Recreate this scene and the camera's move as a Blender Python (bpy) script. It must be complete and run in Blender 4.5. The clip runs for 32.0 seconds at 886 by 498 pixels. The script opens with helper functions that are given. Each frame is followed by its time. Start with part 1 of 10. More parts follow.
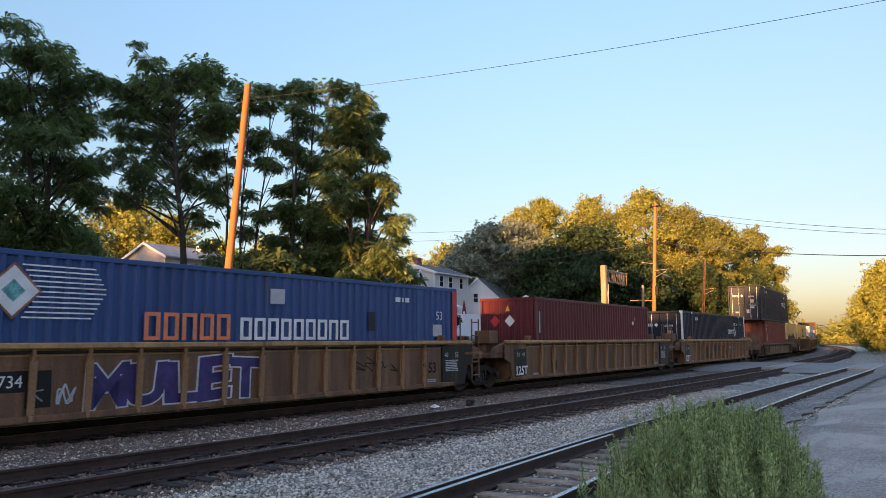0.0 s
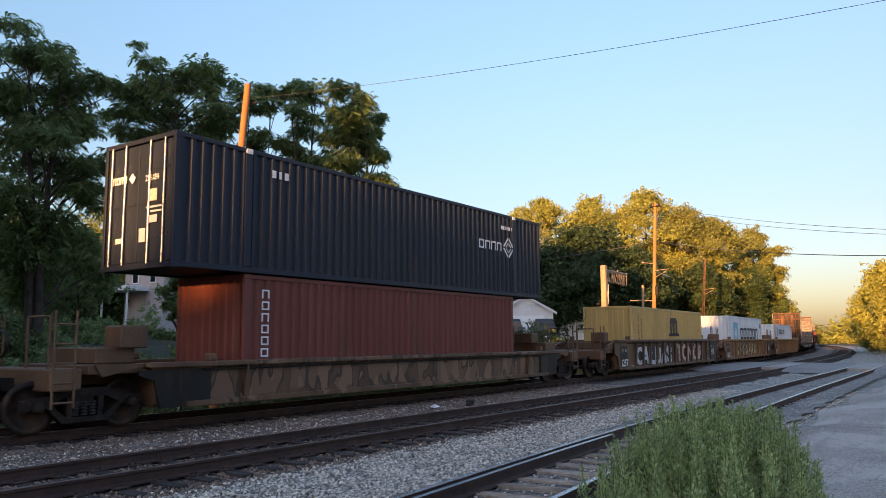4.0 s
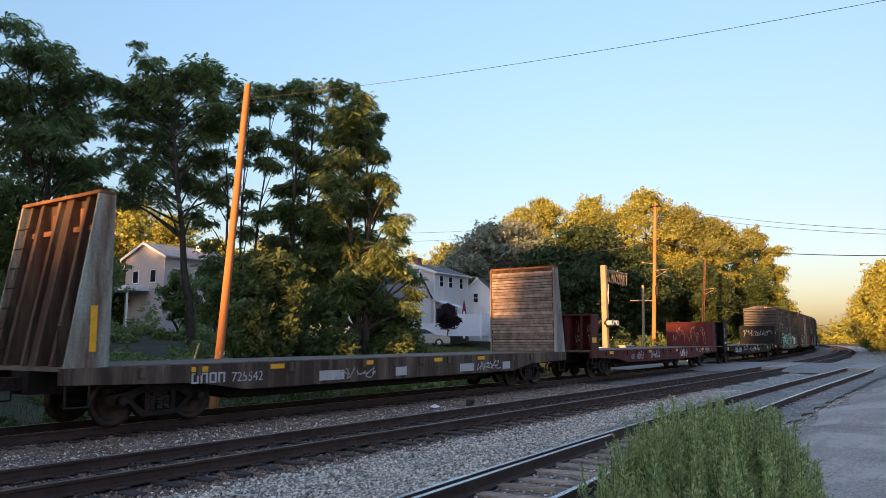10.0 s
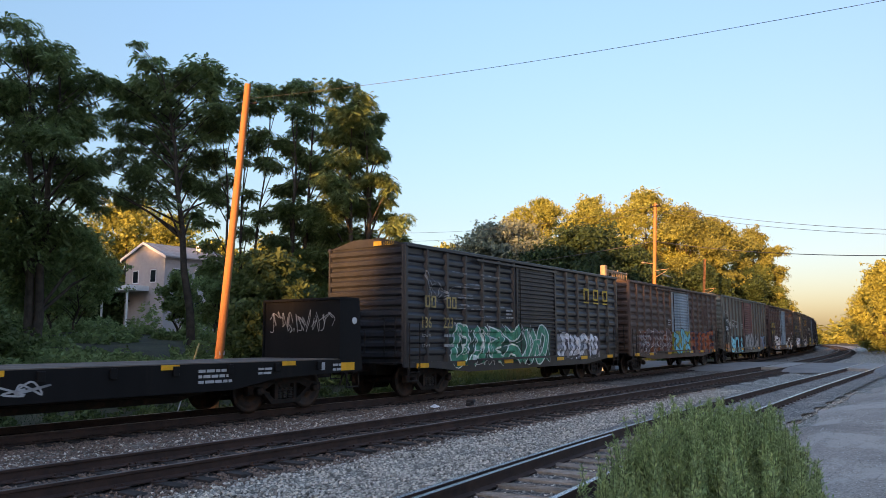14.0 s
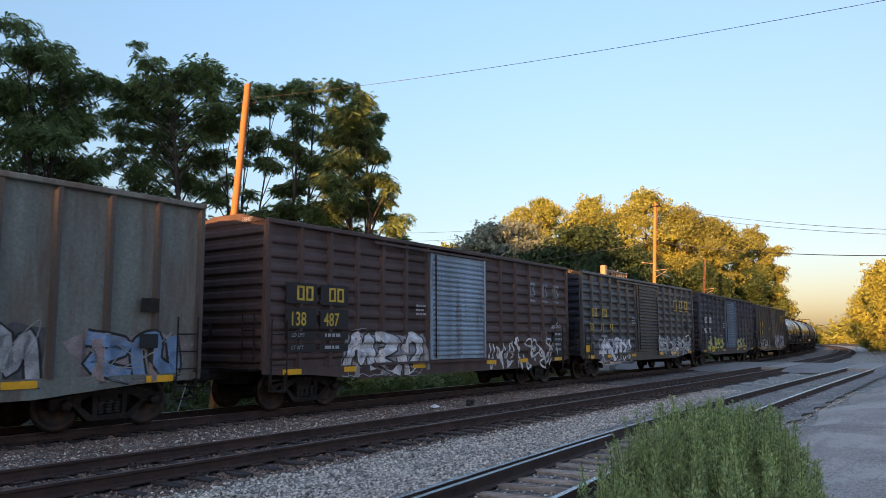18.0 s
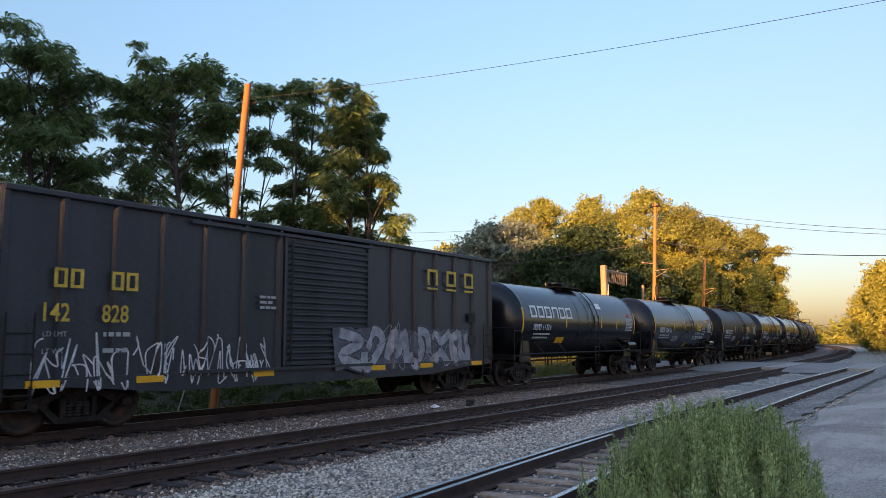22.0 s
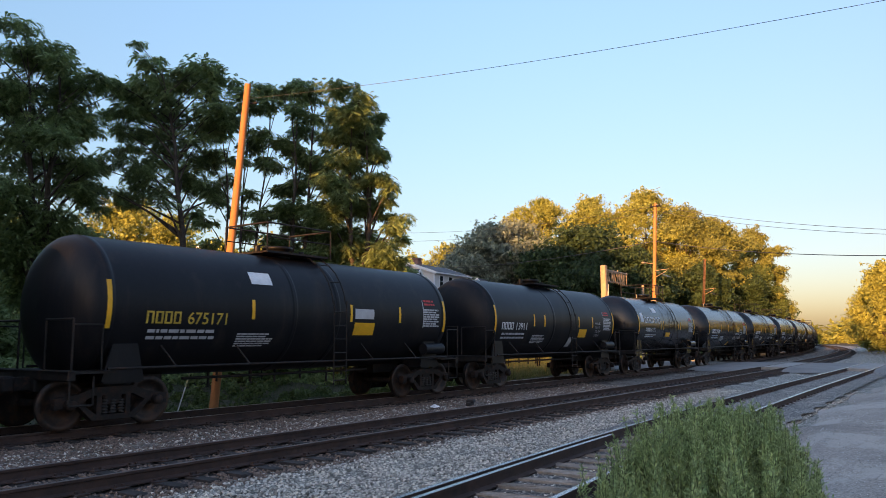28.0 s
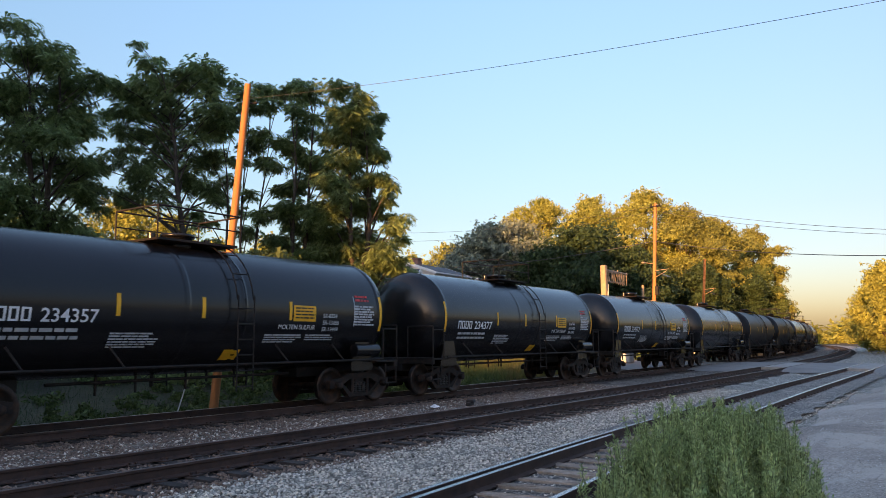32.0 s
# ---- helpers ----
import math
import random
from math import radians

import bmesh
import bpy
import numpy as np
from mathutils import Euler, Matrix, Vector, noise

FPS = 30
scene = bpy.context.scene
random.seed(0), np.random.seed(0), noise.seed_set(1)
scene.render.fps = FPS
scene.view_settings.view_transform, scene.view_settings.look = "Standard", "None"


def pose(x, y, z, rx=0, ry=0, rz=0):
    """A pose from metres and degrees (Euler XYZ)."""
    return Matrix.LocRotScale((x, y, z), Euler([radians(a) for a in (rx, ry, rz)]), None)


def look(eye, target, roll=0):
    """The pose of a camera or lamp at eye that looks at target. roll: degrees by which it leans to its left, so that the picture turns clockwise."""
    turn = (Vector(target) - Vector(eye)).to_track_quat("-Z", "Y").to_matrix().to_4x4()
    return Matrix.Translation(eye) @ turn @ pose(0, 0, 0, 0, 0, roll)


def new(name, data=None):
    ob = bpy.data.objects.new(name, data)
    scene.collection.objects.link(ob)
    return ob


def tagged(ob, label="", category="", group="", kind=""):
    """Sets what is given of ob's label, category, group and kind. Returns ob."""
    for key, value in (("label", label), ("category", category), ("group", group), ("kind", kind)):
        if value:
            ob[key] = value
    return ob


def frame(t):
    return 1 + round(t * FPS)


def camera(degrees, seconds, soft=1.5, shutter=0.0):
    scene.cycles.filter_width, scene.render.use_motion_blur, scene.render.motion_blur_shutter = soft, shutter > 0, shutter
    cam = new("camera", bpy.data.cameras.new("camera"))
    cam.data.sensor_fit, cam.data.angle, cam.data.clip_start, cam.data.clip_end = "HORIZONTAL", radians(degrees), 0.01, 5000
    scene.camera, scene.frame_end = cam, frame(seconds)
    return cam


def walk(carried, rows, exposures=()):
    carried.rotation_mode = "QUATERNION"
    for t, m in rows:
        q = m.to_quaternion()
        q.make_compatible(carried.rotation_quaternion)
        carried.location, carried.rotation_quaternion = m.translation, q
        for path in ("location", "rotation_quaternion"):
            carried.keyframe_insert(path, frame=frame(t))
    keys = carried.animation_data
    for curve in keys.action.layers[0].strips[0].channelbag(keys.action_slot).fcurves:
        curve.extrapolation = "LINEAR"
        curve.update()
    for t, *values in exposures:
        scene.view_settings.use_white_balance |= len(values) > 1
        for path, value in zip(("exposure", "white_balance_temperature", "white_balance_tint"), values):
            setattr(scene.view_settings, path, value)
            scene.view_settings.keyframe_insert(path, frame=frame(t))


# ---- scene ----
CAM_H = 1.64
cam = camera(60.34, 32.0, soft=0.5, shutter=0.05)


def heading_pose():
    yaw, pitch = 0.6272, math.atan((601.9 - 441) / 1348.6)
    way = Vector((math.cos(yaw) * math.cos(pitch), math.sin(yaw) * math.cos(pitch), math.sin(pitch)))
    eye = Vector((0.0, 0.0, CAM_H))
    return look(eye, eye + way * 10, -0.24)


walk(cam, [(0.0, heading_pose()), (32.0, heading_pose())], [(0.0, 1.48, 6950, 24), (32.0, 1.48, 6950, 24)])

# ---- light ----
SUN_EL, SUN_AZ = 6.0, 187.0     # degrees; azimuth of the sun's place, counter-clockwise from +x
world = bpy.data.worlds.new("world")
scene.world = world
world.use_nodes = True
wn, wl = world.node_tree.nodes, world.node_tree.links
wn.clear()
sky = wn.new("ShaderNodeTexSky")
sky.sky_type, sky.sun_disc = "NISHITA", False
sky.sun_elevation, sky.sun_rotation = radians(SUN_EL), radians(90 - SUN_AZ)
sky.air_density, sky.dust_density, sky.ozone_density = 1.0, 1.2, 1.6
bg = wn.new("ShaderNodeBackground")
bg.inputs["Strength"].default_value = 0.15
wout = wn.new("ShaderNodeOutputWorld")
# evening haze: warmer towards the horizon, all the way round
wtc, wsep, wramp, wmul = wn.new("ShaderNodeTexCoord"), wn.new("ShaderNodeSeparateXYZ"), wn.new("ShaderNodeValToRGB"), wn.new("ShaderNodeMix")
wl.new(wtc.outputs["Generated"], wsep.inputs[0])
wl.new(wsep.outputs[2], wramp.inputs[0])
wramp.color_ramp.elements[0].position, wramp.color_ramp.elements[0].color = 0.0, (0.60, 0.60, 0.78, 1)
wramp.color_ramp.elements[1].position, wramp.color_ramp.elements[1].color = 0.48, (1.02, 1.15, 1.25, 1)
_el = wramp.color_ramp.elements.new(0.16)
_el.color = (0.69, 0.70, 0.80, 1)
_el = wramp.color_ramp.elements.new(1.0)
_el.color = (1.85, 1.96, 2.1, 1)
wmul.data_type, wmul.blend_type, wmul.inputs[0].default_value = "RGBA", "MULTIPLY", 1.0
wl.new(sky.outputs[0], wmul.inputs[6])
wl.new(wramp.outputs[0], wmul.inputs[7])
# a little paler and greener towards the north
wside, wall_ = wn.new("ShaderNodeValToRGB"), wn.new("ShaderNodeMix")
wl.new(wsep.outputs[1], wside.inputs[0])
wside.color_ramp.elements[0].position, wside.color_ramp.elements[0].color = 0.0, (0.92, 0.91, 0.92, 1)
wside.color_ramp.elements[1].position, wside.color_ramp.elements[1].color = 1.0, (1.07, 1.15, 1.09, 1)
wall_.data_type, wall_.blend_type, wall_.inputs[0].default_value = "RGBA", "MULTIPLY", 1.0
wl.new(wmul.outputs[2], wall_.inputs[6])
wl.new(wside.outputs[0], wall_.inputs[7])
wl.new(wall_.outputs[2], bg.inputs["Color"])
wl.new(bg.outputs[0], wout.inputs["Surface"])

sun_data = bpy.data.lights.new("sun", "SUN")
sun_data.energy, sun_data.angle, sun_data.color = 5.0, radians(0.6), (1.0, 0.54, 0.19)
sun = new("sun", sun_data)
_a, _e = radians(SUN_AZ), radians(SUN_EL)
SUN_FROM = Vector((math.cos(_a) * math.cos(_e), math.sin(_a) * math.cos(_e), math.sin(_e)))
sun.matrix_world = look(SUN_FROM * 200, (0, 0, 0))

# ---- mesh helpers ----
class Shape:
    """Collects vertices and faces of one mesh."""

    def __init__(self):
        self.v, self.f, self.smooth = [], [], set()

    def add(self, verts, faces, smooth=False):
        n = len(self.v)
        self.v.extend(verts)
        for f in faces:
            if smooth:
                self.smooth.add(len(self.f))
            self.f.append([i + n for i in f])
        return self

    def box(self, x0, x1, y0, y1, z0, z1, c=0.0):
        if c <= 0:
            v = [(x, y, z) for z in (z0, z1) for y in (y0, y1) for x in (x0, x1)]
            return self.add(v, [(0, 2, 3, 1), (4, 5, 7, 6), (0, 1, 5, 4), (2, 6, 7, 3), (0, 4, 6, 2), (1, 3, 7, 5)])
        c = min(c, abs(x1 - x0) * 0.45, abs(y1 - y0) * 0.45, abs(z1 - z0) * 0.45)
        bm = bmesh.new()
        bmesh.ops.create_cube(bm, size=1)
        for q in bm.verts:
            q.co = Vector(((x0 + x1) / 2 + q.co.x * (x1 - x0), (y0 + y1) / 2 + q.co.y * (y1 - y0), (z0 + z1) / 2 + q.co.z * (z1 - z0)))
        bmesh.ops.bevel(bm, geom=bm.edges[:], offset=c, segments=1, affect="EDGES")
        self.add([tuple(q.co) for q in bm.verts], [[q.index for q in f.verts] for f in bm.faces])
        bm.free()
        return self

    def tube(self, a, b, r, n=8, r2=None, caps=True):
        a, b = Vector(a), Vector(b)
        r2 = r if r2 is None else r2
        d = (b - a).normalized()
        s = d.orthogonal().normalized()
        t = d.cross(s)
        v = []
        for p, q in ((a, r), (b, r2)):
            for i in range(n):
                w = 2 * math.pi * i / n
                v.append(tuple(p + (s * math.cos(w) + t * math.sin(w)) * q))
        self.add(v, [(i, (i + 1) % n, n + (i + 1) % n, n + i) for i in range(n)], True)
        if caps:
            self.add(v, [tuple(range(n - 1, -1, -1)), tuple(range(n, 2 * n))])
        return self

    def pipe(self, pts, r, n=6):
        for a, b in zip(pts, pts[1:]):
            self.tube(a, b, r, n)
        return self

    def wall(self, prof, z0, z1):
        """A sheet: a line of (x, y) points drawn up from z0 to z1."""
        n = len(prof)
        v = [(x, y, z0) for x, y in prof] + [(x, y, z1) for x, y in prof]
        return self.add(v, [(i, i + 1, n + i + 1, n + i) for i in range(n - 1)])

    def extrude(self, prof, axis, a, b):
        """A closed outline drawn along an axis ('x': outline in y, z; 'y': in x, z; 'z': in x, y)."""
        def put(p, q):
            return {"x": (q, p[0], p[1]), "y": (p[0], q, p[1]), "z": (p[0], p[1], q)}[axis]
        n = len(prof)
        v = [put(p, a) for p in prof] + [put(p, b) for p in prof]
        return self.add(v, [(i, (i + 1) % n, n + (i + 1) % n, n + i) for i in range(n)] + [tuple(range(n - 1, -1, -1)), tuple(range(n, 2 * n))])

    def lathe(self, prof, axis="x", n=32, at=(0, 0, 0), smooth=True):
        """prof: (along, radius) turned round an axis."""
        v = []
        for q, r in prof:
            for i in range(n):
                w = 2 * math.pi * i / n
                c, s = r * math.cos(w), r * math.sin(w)
                p = {"x": (q, c, s), "y": (c, q, s), "z": (c, s, q)}[axis]
                v.append((p[0] + at[0], p[1] + at[1], p[2] + at[2]))
        m = len(prof)
        return self.add(v, [(j * n + i, j * n + (i + 1) % n, (j + 1) * n + (i + 1) % n, (j + 1) * n + i) for j in range(m - 1) for i in range(n)], smooth)

    def moved(self, m):
        self.v = [tuple(m @ Vector(p)) for p in self.v]
        return self

    def mesh(self, name, material):
        me = bpy.data.meshes.new(name)
        me.from_pydata(self.v, [], self.f)
        for i in self.smooth:
            me.polygons[i].use_smooth = True
        if material:
            me.materials.append(material)
        bm = bmesh.new()
        bm.from_mesh(me)
        bmesh.ops.recalc_face_normals(bm, faces=bm.faces)
        bm.to_mesh(me)
        bm.free()
        return me


def S():
    return Shape()


def part(name, shape, material, parent, label="", at=None):
    data = shape if isinstance(shape, bpy.types.Mesh) else shape.mesh(name, material)
    ob = new(name, data)
    if parent:
        ob.parent = parent
    if at is not None:
        ob.matrix_basis = at
    if label:
        ob["label"] = label
    if name in ("small_print", "serial_bars"):
        ob["kind"] = "stuff"
    return ob


def thing(name, label, category, group="", kind="", m=None):
    ob = new(name)
    ob.empty_display_size = 0.3
    if m is not None:
        ob.matrix_basis = m
    return tagged(ob, label, category, group, kind)


def solid(name, shape, material, label="", category="", group="", kind="", m=None):
    ob = new(name, shape.mesh(name, material))
    if m is not None:
        ob.matrix_basis = m
    return tagged(ob, label, category, group, kind)


def copies_mesh(name, verts, faces, mats, material):
    """One template (verts, equal-sided faces) joined at many 3x4 matrices."""
    verts, faces = np.asarray(verts, float), np.asarray(faces, int)
    k, n = len(mats), len(verts)
    co = np.einsum("kij,nj->kni", mats[:, :, :3], verts) + mats[:, None, :, 3]
    idx = (faces[None] + (np.arange(k) * n)[:, None, None]).reshape(-1)
    w = faces.shape[1]
    me = bpy.data.meshes.new(name)
    me.vertices.add(k * n)
    me.vertices.foreach_set("co", co.astype(np.float32).ravel())
    me.loops.add(len(idx))
    me.loops.foreach_set("vertex_index", idx.astype(np.int32))
    me.polygons.add(len(idx) // w)
    me.polygons.foreach_set("loop_start", np.arange(0, len(idx), w, dtype=np.int32))
    me.update(calc_edges=True)
    me.materials.append(material)
    return me


# ---- materials ----
def surf(name, col, rough=0.7, metal=0.0, var=0.25, scale=3.0, fine=40.0, bump=0.15, dirt=None, dirt_amount=0.0, streak=False, island=0.0, obj_rand=0.0, spec=0.4, generated="Object", bump_dist=0.01):
    m = bpy.data.materials.new(name)
    m.use_nodes = True
    n, l = m.node_tree.nodes, m.node_tree.links
    b = n["Principled BSDF"]
    b.inputs["Roughness"].default_value, b.inputs["Metallic"].default_value = rough, metal
    b.inputs["Specular IOR Level"].default_value = spec
    tc = n.new("ShaderNodeTexCoord")
    mp = n.new("ShaderNodeMapping")
    l.new(tc.outputs[generated], mp.inputs[0])
    if streak:
        mp.inputs["Scale"].default_value = (1.0, 1.0, 0.12)
    big = n.new("ShaderNodeTexNoise")
    big.inputs["Scale"].default_value, big.inputs["Detail"].default_value = scale, 5
    l.new(mp.outputs[0], big.inputs["Vector"])
    small = n.new("ShaderNodeTexNoise")
    small.inputs["Scale"].default_value, small.inputs["Detail"].default_value = fine, 3
    l.new(tc.outputs[generated], small.inputs["Vector"])

    def mix(kind, fac, a, c):
        q = n.new("ShaderNodeMix")
        q.data_type, q.blend_type = "RGBA", kind
        for sock, val in ((q.inputs[0], fac), (q.inputs[6], a), (q.inputs[7], c)):
            if isinstance(val, (int, float)):
                sock.default_value = val
            elif isinstance(val, tuple):
                sock.default_value = (*val[:3], 1)
            else:
                l.new(val, sock)
        return q.outputs[2]

    def ramp(src, lo, hi, a=0.0, c=1.0):
        q = n.new("ShaderNodeMapRange")
        l.new(src, q.inputs[0])
        for i, val in enumerate((lo, hi, a, c)):
            q.inputs[1 + i].default_value = val
        return q.outputs[0]

    def grey(src):
        return src

    colour = mix("MULTIPLY", 1.0, tuple(col), grey(ramp(big.outputs[0], 0.3, 0.7, 1 - var, 1 + var)))
    colour = mix("MULTIPLY", 1.0, colour, grey(ramp(small.outputs[0], 0.25, 0.75, 1 - var * 0.7, 1 + var * 0.7)))
    if dirt is not None:
        third = n.new("ShaderNodeTexNoise")
        third.inputs["Scale"].default_value, third.inputs["Detail"].default_value = scale * 1.7, 8
        third.inputs["Roughness"].default_value = 0.7
        l.new(mp.outputs[0], third.inputs["Vector"])
        colour = mix("MIX", ramp(third.outputs[0], 0.62 - dirt_amount * 0.4, 0.78 - dirt_amount * 0.3, 0.0, 0.85), colour, tuple(dirt))
    if island:
        geo = n.new("ShaderNodeNewGeometry")
        colour = mix("MULTIPLY", 1.0, colour, ramp(geo.outputs["Random Per Island"], 0, 1, 1 - island, 1 + island))
    if obj_rand:
        oi = n.new("ShaderNodeObjectInfo")
        colour = mix("MULTIPLY", 1.0, colour, ramp(oi.outputs["Random"], 0, 1, 1 - obj_rand, 1 + obj_rand))
    l.new(colour, b.inputs["Base Color"])
    l.new(ramp(small.outputs[0], 0.2, 0.8, max(rough - 0.12, 0.02), min(rough + 0.12, 1.0)), b.inputs["Roughness"])
    if bump:
        bp = n.new("ShaderNodeBump")
        bp.inputs["Strength"].default_value, bp.inputs["Distance"].default_value = bump, bump_dist
        l.new(small.outputs[0], bp.inputs["Height"])
        l.new(bp.outputs[0], b.inputs["Normal"])
    m["colour_socket"] = 1
    return m


def painted(name, col, zones=(), rough=0.55, dirt=(0.09, 0.055, 0.035), dirt_amount=0.25, var=0.3, spec=0.3, bump=0.08):
    """Weathered car paint; zones of sprayed paint: (x0, x1, z0, z1, fill, second, line, scale, seed)."""
    m = surf(name, col, rough=rough, var=var, scale=1.3, fine=18, bump=bump, dirt=dirt, dirt_amount=dirt_amount, streak=True, spec=spec)
    n, l = m.node_tree.nodes, m.node_tree.links
    b = n["Principled BSDF"]
    base = b.inputs["Base Color"].links[0].from_socket
    tc = n.new("ShaderNodeTexCoord")
    sep = n.new("ShaderNodeSeparateXYZ")
    l.new(tc.outputs["Object"], sep.inputs[0])

    def math_node(op, a, c=0.0):
        q = n.new("ShaderNodeMath")
        q.operation = op
        for i, val in enumerate((a, c)):
            if isinstance(val, (int, float)):
                q.inputs[i].default_value = val
            else:
                l.new(val, q.inputs[i])
        return q.outputs[0]

    for x0, x1, z0, z1, fill, second, line, scale, seed in zones:
        mp = n.new("ShaderNodeMapping")
        mp.inputs["Scale"].default_value = (scale * 1.25, 0.0, scale * 0.55)
        mp.inputs["Location"].default_value = (seed * 3.1, 0, seed * 1.7)
        mp.inputs["Rotation"].default_value = (0, 0.25, 0)
        l.new(tc.outputs["Object"], mp.inputs[0])
        blob = n.new("ShaderNodeTexNoise")
        blob.inputs["Scale"].default_value, blob.inputs["Detail"].default_value, blob.inputs["Distortion"].default_value = 1.5, 0.6, 0.9
        l.new(mp.outputs[0], blob.inputs["Vector"])
        other = n.new("ShaderNodeTexNoise")
        other.inputs["Scale"].default_value, other.inputs["Detail"].default_value = 1.1, 0.0
        l.new(mp.outputs[0], other.inputs["Vector"])
        dist = math_node("ABSOLUTE", math_node("SUBTRACT", blob.outputs[0], 0.44))
        is_line = math_node("LESS_THAN", dist, 0.036)
        is_second = math_node("GREATER_THAN", other.outputs[0], 0.53)
        gap = math_node("GREATER_THAN", blob.outputs[0], 0.44)
        border = n.new("ShaderNodeTexNoise")
        border.inputs["Scale"].default_value = 1.9
        l.new(tc.outputs["Object"], border.inputs["Vector"])
        wob = math_node("MULTIPLY", math_node("SUBTRACT", border.outputs[0], 0.5), 0.9)
        xs, zs = math_node("ADD", sep.outputs[0], wob), math_node("ADD", sep.outputs[2], wob)
        inside = math_node("MULTIPLY", math_node("MULTIPLY", math_node("GREATER_THAN", xs, x0), math_node("LESS_THAN", xs, x1)),
                           math_node("MULTIPLY", math_node("GREATER_THAN", zs, z0), math_node("LESS_THAN", zs, z1)))
        near = math_node("LESS_THAN", sep.outputs[1], 0.0)
        inside = math_node("MULTIPLY", inside, near)
        m1 = n.new("ShaderNodeMix")
        m1.data_type = "RGBA"
        l.new(is_second, m1.inputs[0])
        m1.inputs[6].default_value, m1.inputs[7].default_value = (*fill, 1), (*second, 1)
        m2 = n.new("ShaderNodeMix")
        m2.data_type = "RGBA"
        l.new(is_line, m2.inputs[0])
        l.new(m1.outputs[2], m2.inputs[6])
        m2.inputs[7].default_value = (*line, 1)
        m3 = n.new("ShaderNodeMix")
        m3.data_type = "RGBA"
        l.new(math_node("MULTIPLY", inside, math_node("MAXIMUM", gap, is_line)), m3.inputs[0])
        l.new(base, m3.inputs[6])
        l.new(m2.outputs[2], m3.inputs[7])
        base = m3.outputs[2]
    l.new(base, b.inputs["Base Color"])
    return m


def flat_paint(name, col, rough=0.6, var=0.12):
    return surf(name, col, rough=rough, var=var, scale=4, fine=30, bump=0.05)

RUST = (0.10, 0.05, 0.03)
M_STEEL = surf("dark_steel", (0.016, 0.014, 0.013), rough=0.65, var=0.35, scale=3, spec=0.25, dirt=(0.05, 0.028, 0.02), dirt_amount=0.3)
M_TRUCK = surf("truck_steel", (0.016, 0.013, 0.012), rough=0.75, var=0.35, scale=4, dirt=(0.065, 0.032, 0.02), dirt_amount=0.35, spec=0.25)
M_WHEEL = surf("wheel_steel", (0.03, 0.022, 0.019), rough=0.55, metal=0.4, var=0.3, dirt=RUST, dirt_amount=0.4)
M_RAILTOP = surf("worn_rail_top", (0.5, 0.49, 0.5), rough=0.28, metal=1.0, var=0.15, scale=2, fine=80)
M_RAIL = surf("rusty_rail", (0.06, 0.033, 0.026), rough=0.8, var=0.3, scale=2, fine=50, dirt=(0.03, 0.02, 0.018), dirt_amount=0.4)
M_TIE = surf("creosoted_tie", (0.03, 0.0235, 0.021), rough=0.9, var=0.35, scale=5, fine=50, bump=0.5, obj_rand=0.3)
M_TIEOLD = surf("weathered_tie", (0.31, 0.26, 0.215), rough=0.92, var=0.35, scale=5, fine=60, bump=0.6, obj_rand=0.25)
M_PLATE = surf("tie_plate", (0.05, 0.03, 0.024), rough=0.75, var=0.3)
M_STONE = surf("ballast_stone", (0.48, 0.44, 0.385), rough=0.9, var=0.2, scale=20, fine=90, bump=0.3, island=0.75, spec=0.2)
M_GRIT = surf("grey_grit", (0.46, 0.43, 0.40), rough=0.9, var=0.2, scale=20, fine=90, bump=0.2, island=0.5)
M_BROWNSTONE = surf("rusty_stone", (0.19, 0.135, 0.108), rough=0.9, var=0.2, scale=20, fine=90, bump=0.3, island=0.5)
M_WHITE = flat_paint("white_lettering", (0.72, 0.73, 0.74))
M_YELLOW = flat_paint("yellow_lettering", (0.56, 0.37, 0.05), var=0.3)
M_REFLEX = flat_paint("yellow_reflector", (0.85, 0.42, 0.02), rough=0.4)
M_ORANGE = flat_paint("orange_lettering", (0.75, 0.22, 0.10))
M_RED = flat_paint("red_label", (0.55, 0.05, 0.05))
M_BLACK = flat_paint("black_lettering", (0.015, 0.016, 0.018))
M_GREYTXT = flat_paint("grey_lettering", (0.35, 0.36, 0.37))
M_PALE = flat_paint("pale_label", (0.45, 0.46, 0.48))
M_CHROME = surf("bare_metal", (0.5, 0.5, 0.5), rough=0.3, metal=1.0, var=0.1)
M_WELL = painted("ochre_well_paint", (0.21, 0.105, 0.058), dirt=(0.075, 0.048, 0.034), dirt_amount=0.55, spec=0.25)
# chord and ribs: sun caught on their edges is mixed into paler paint
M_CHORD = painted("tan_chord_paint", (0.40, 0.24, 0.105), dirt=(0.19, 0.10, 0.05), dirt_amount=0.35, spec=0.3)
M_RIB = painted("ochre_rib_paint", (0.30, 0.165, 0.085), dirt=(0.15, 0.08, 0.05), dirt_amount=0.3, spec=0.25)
M_WELLDARK = painted("black_panel_paint", (0.012, 0.011, 0.011), dirt_amount=0.15)
M_SPRING = surf("spring_steel", (0.03, 0.025, 0.022), rough=0.6)
M_TANK = painted("tank_black_paint", (0.0095, 0.0095, 0.011), rough=0.3, dirt=(0.016, 0.014, 0.014), dirt_amount=0.15, var=0.15, spec=0.5, bump=0.0)
M_TANKDULL = painted("tank_dull_paint", (0.010, 0.0105, 0.013), rough=0.5, dirt=(0.028, 0.023, 0.021), dirt_amount=0.25, var=0.2, spec=0.2, bump=0.0)
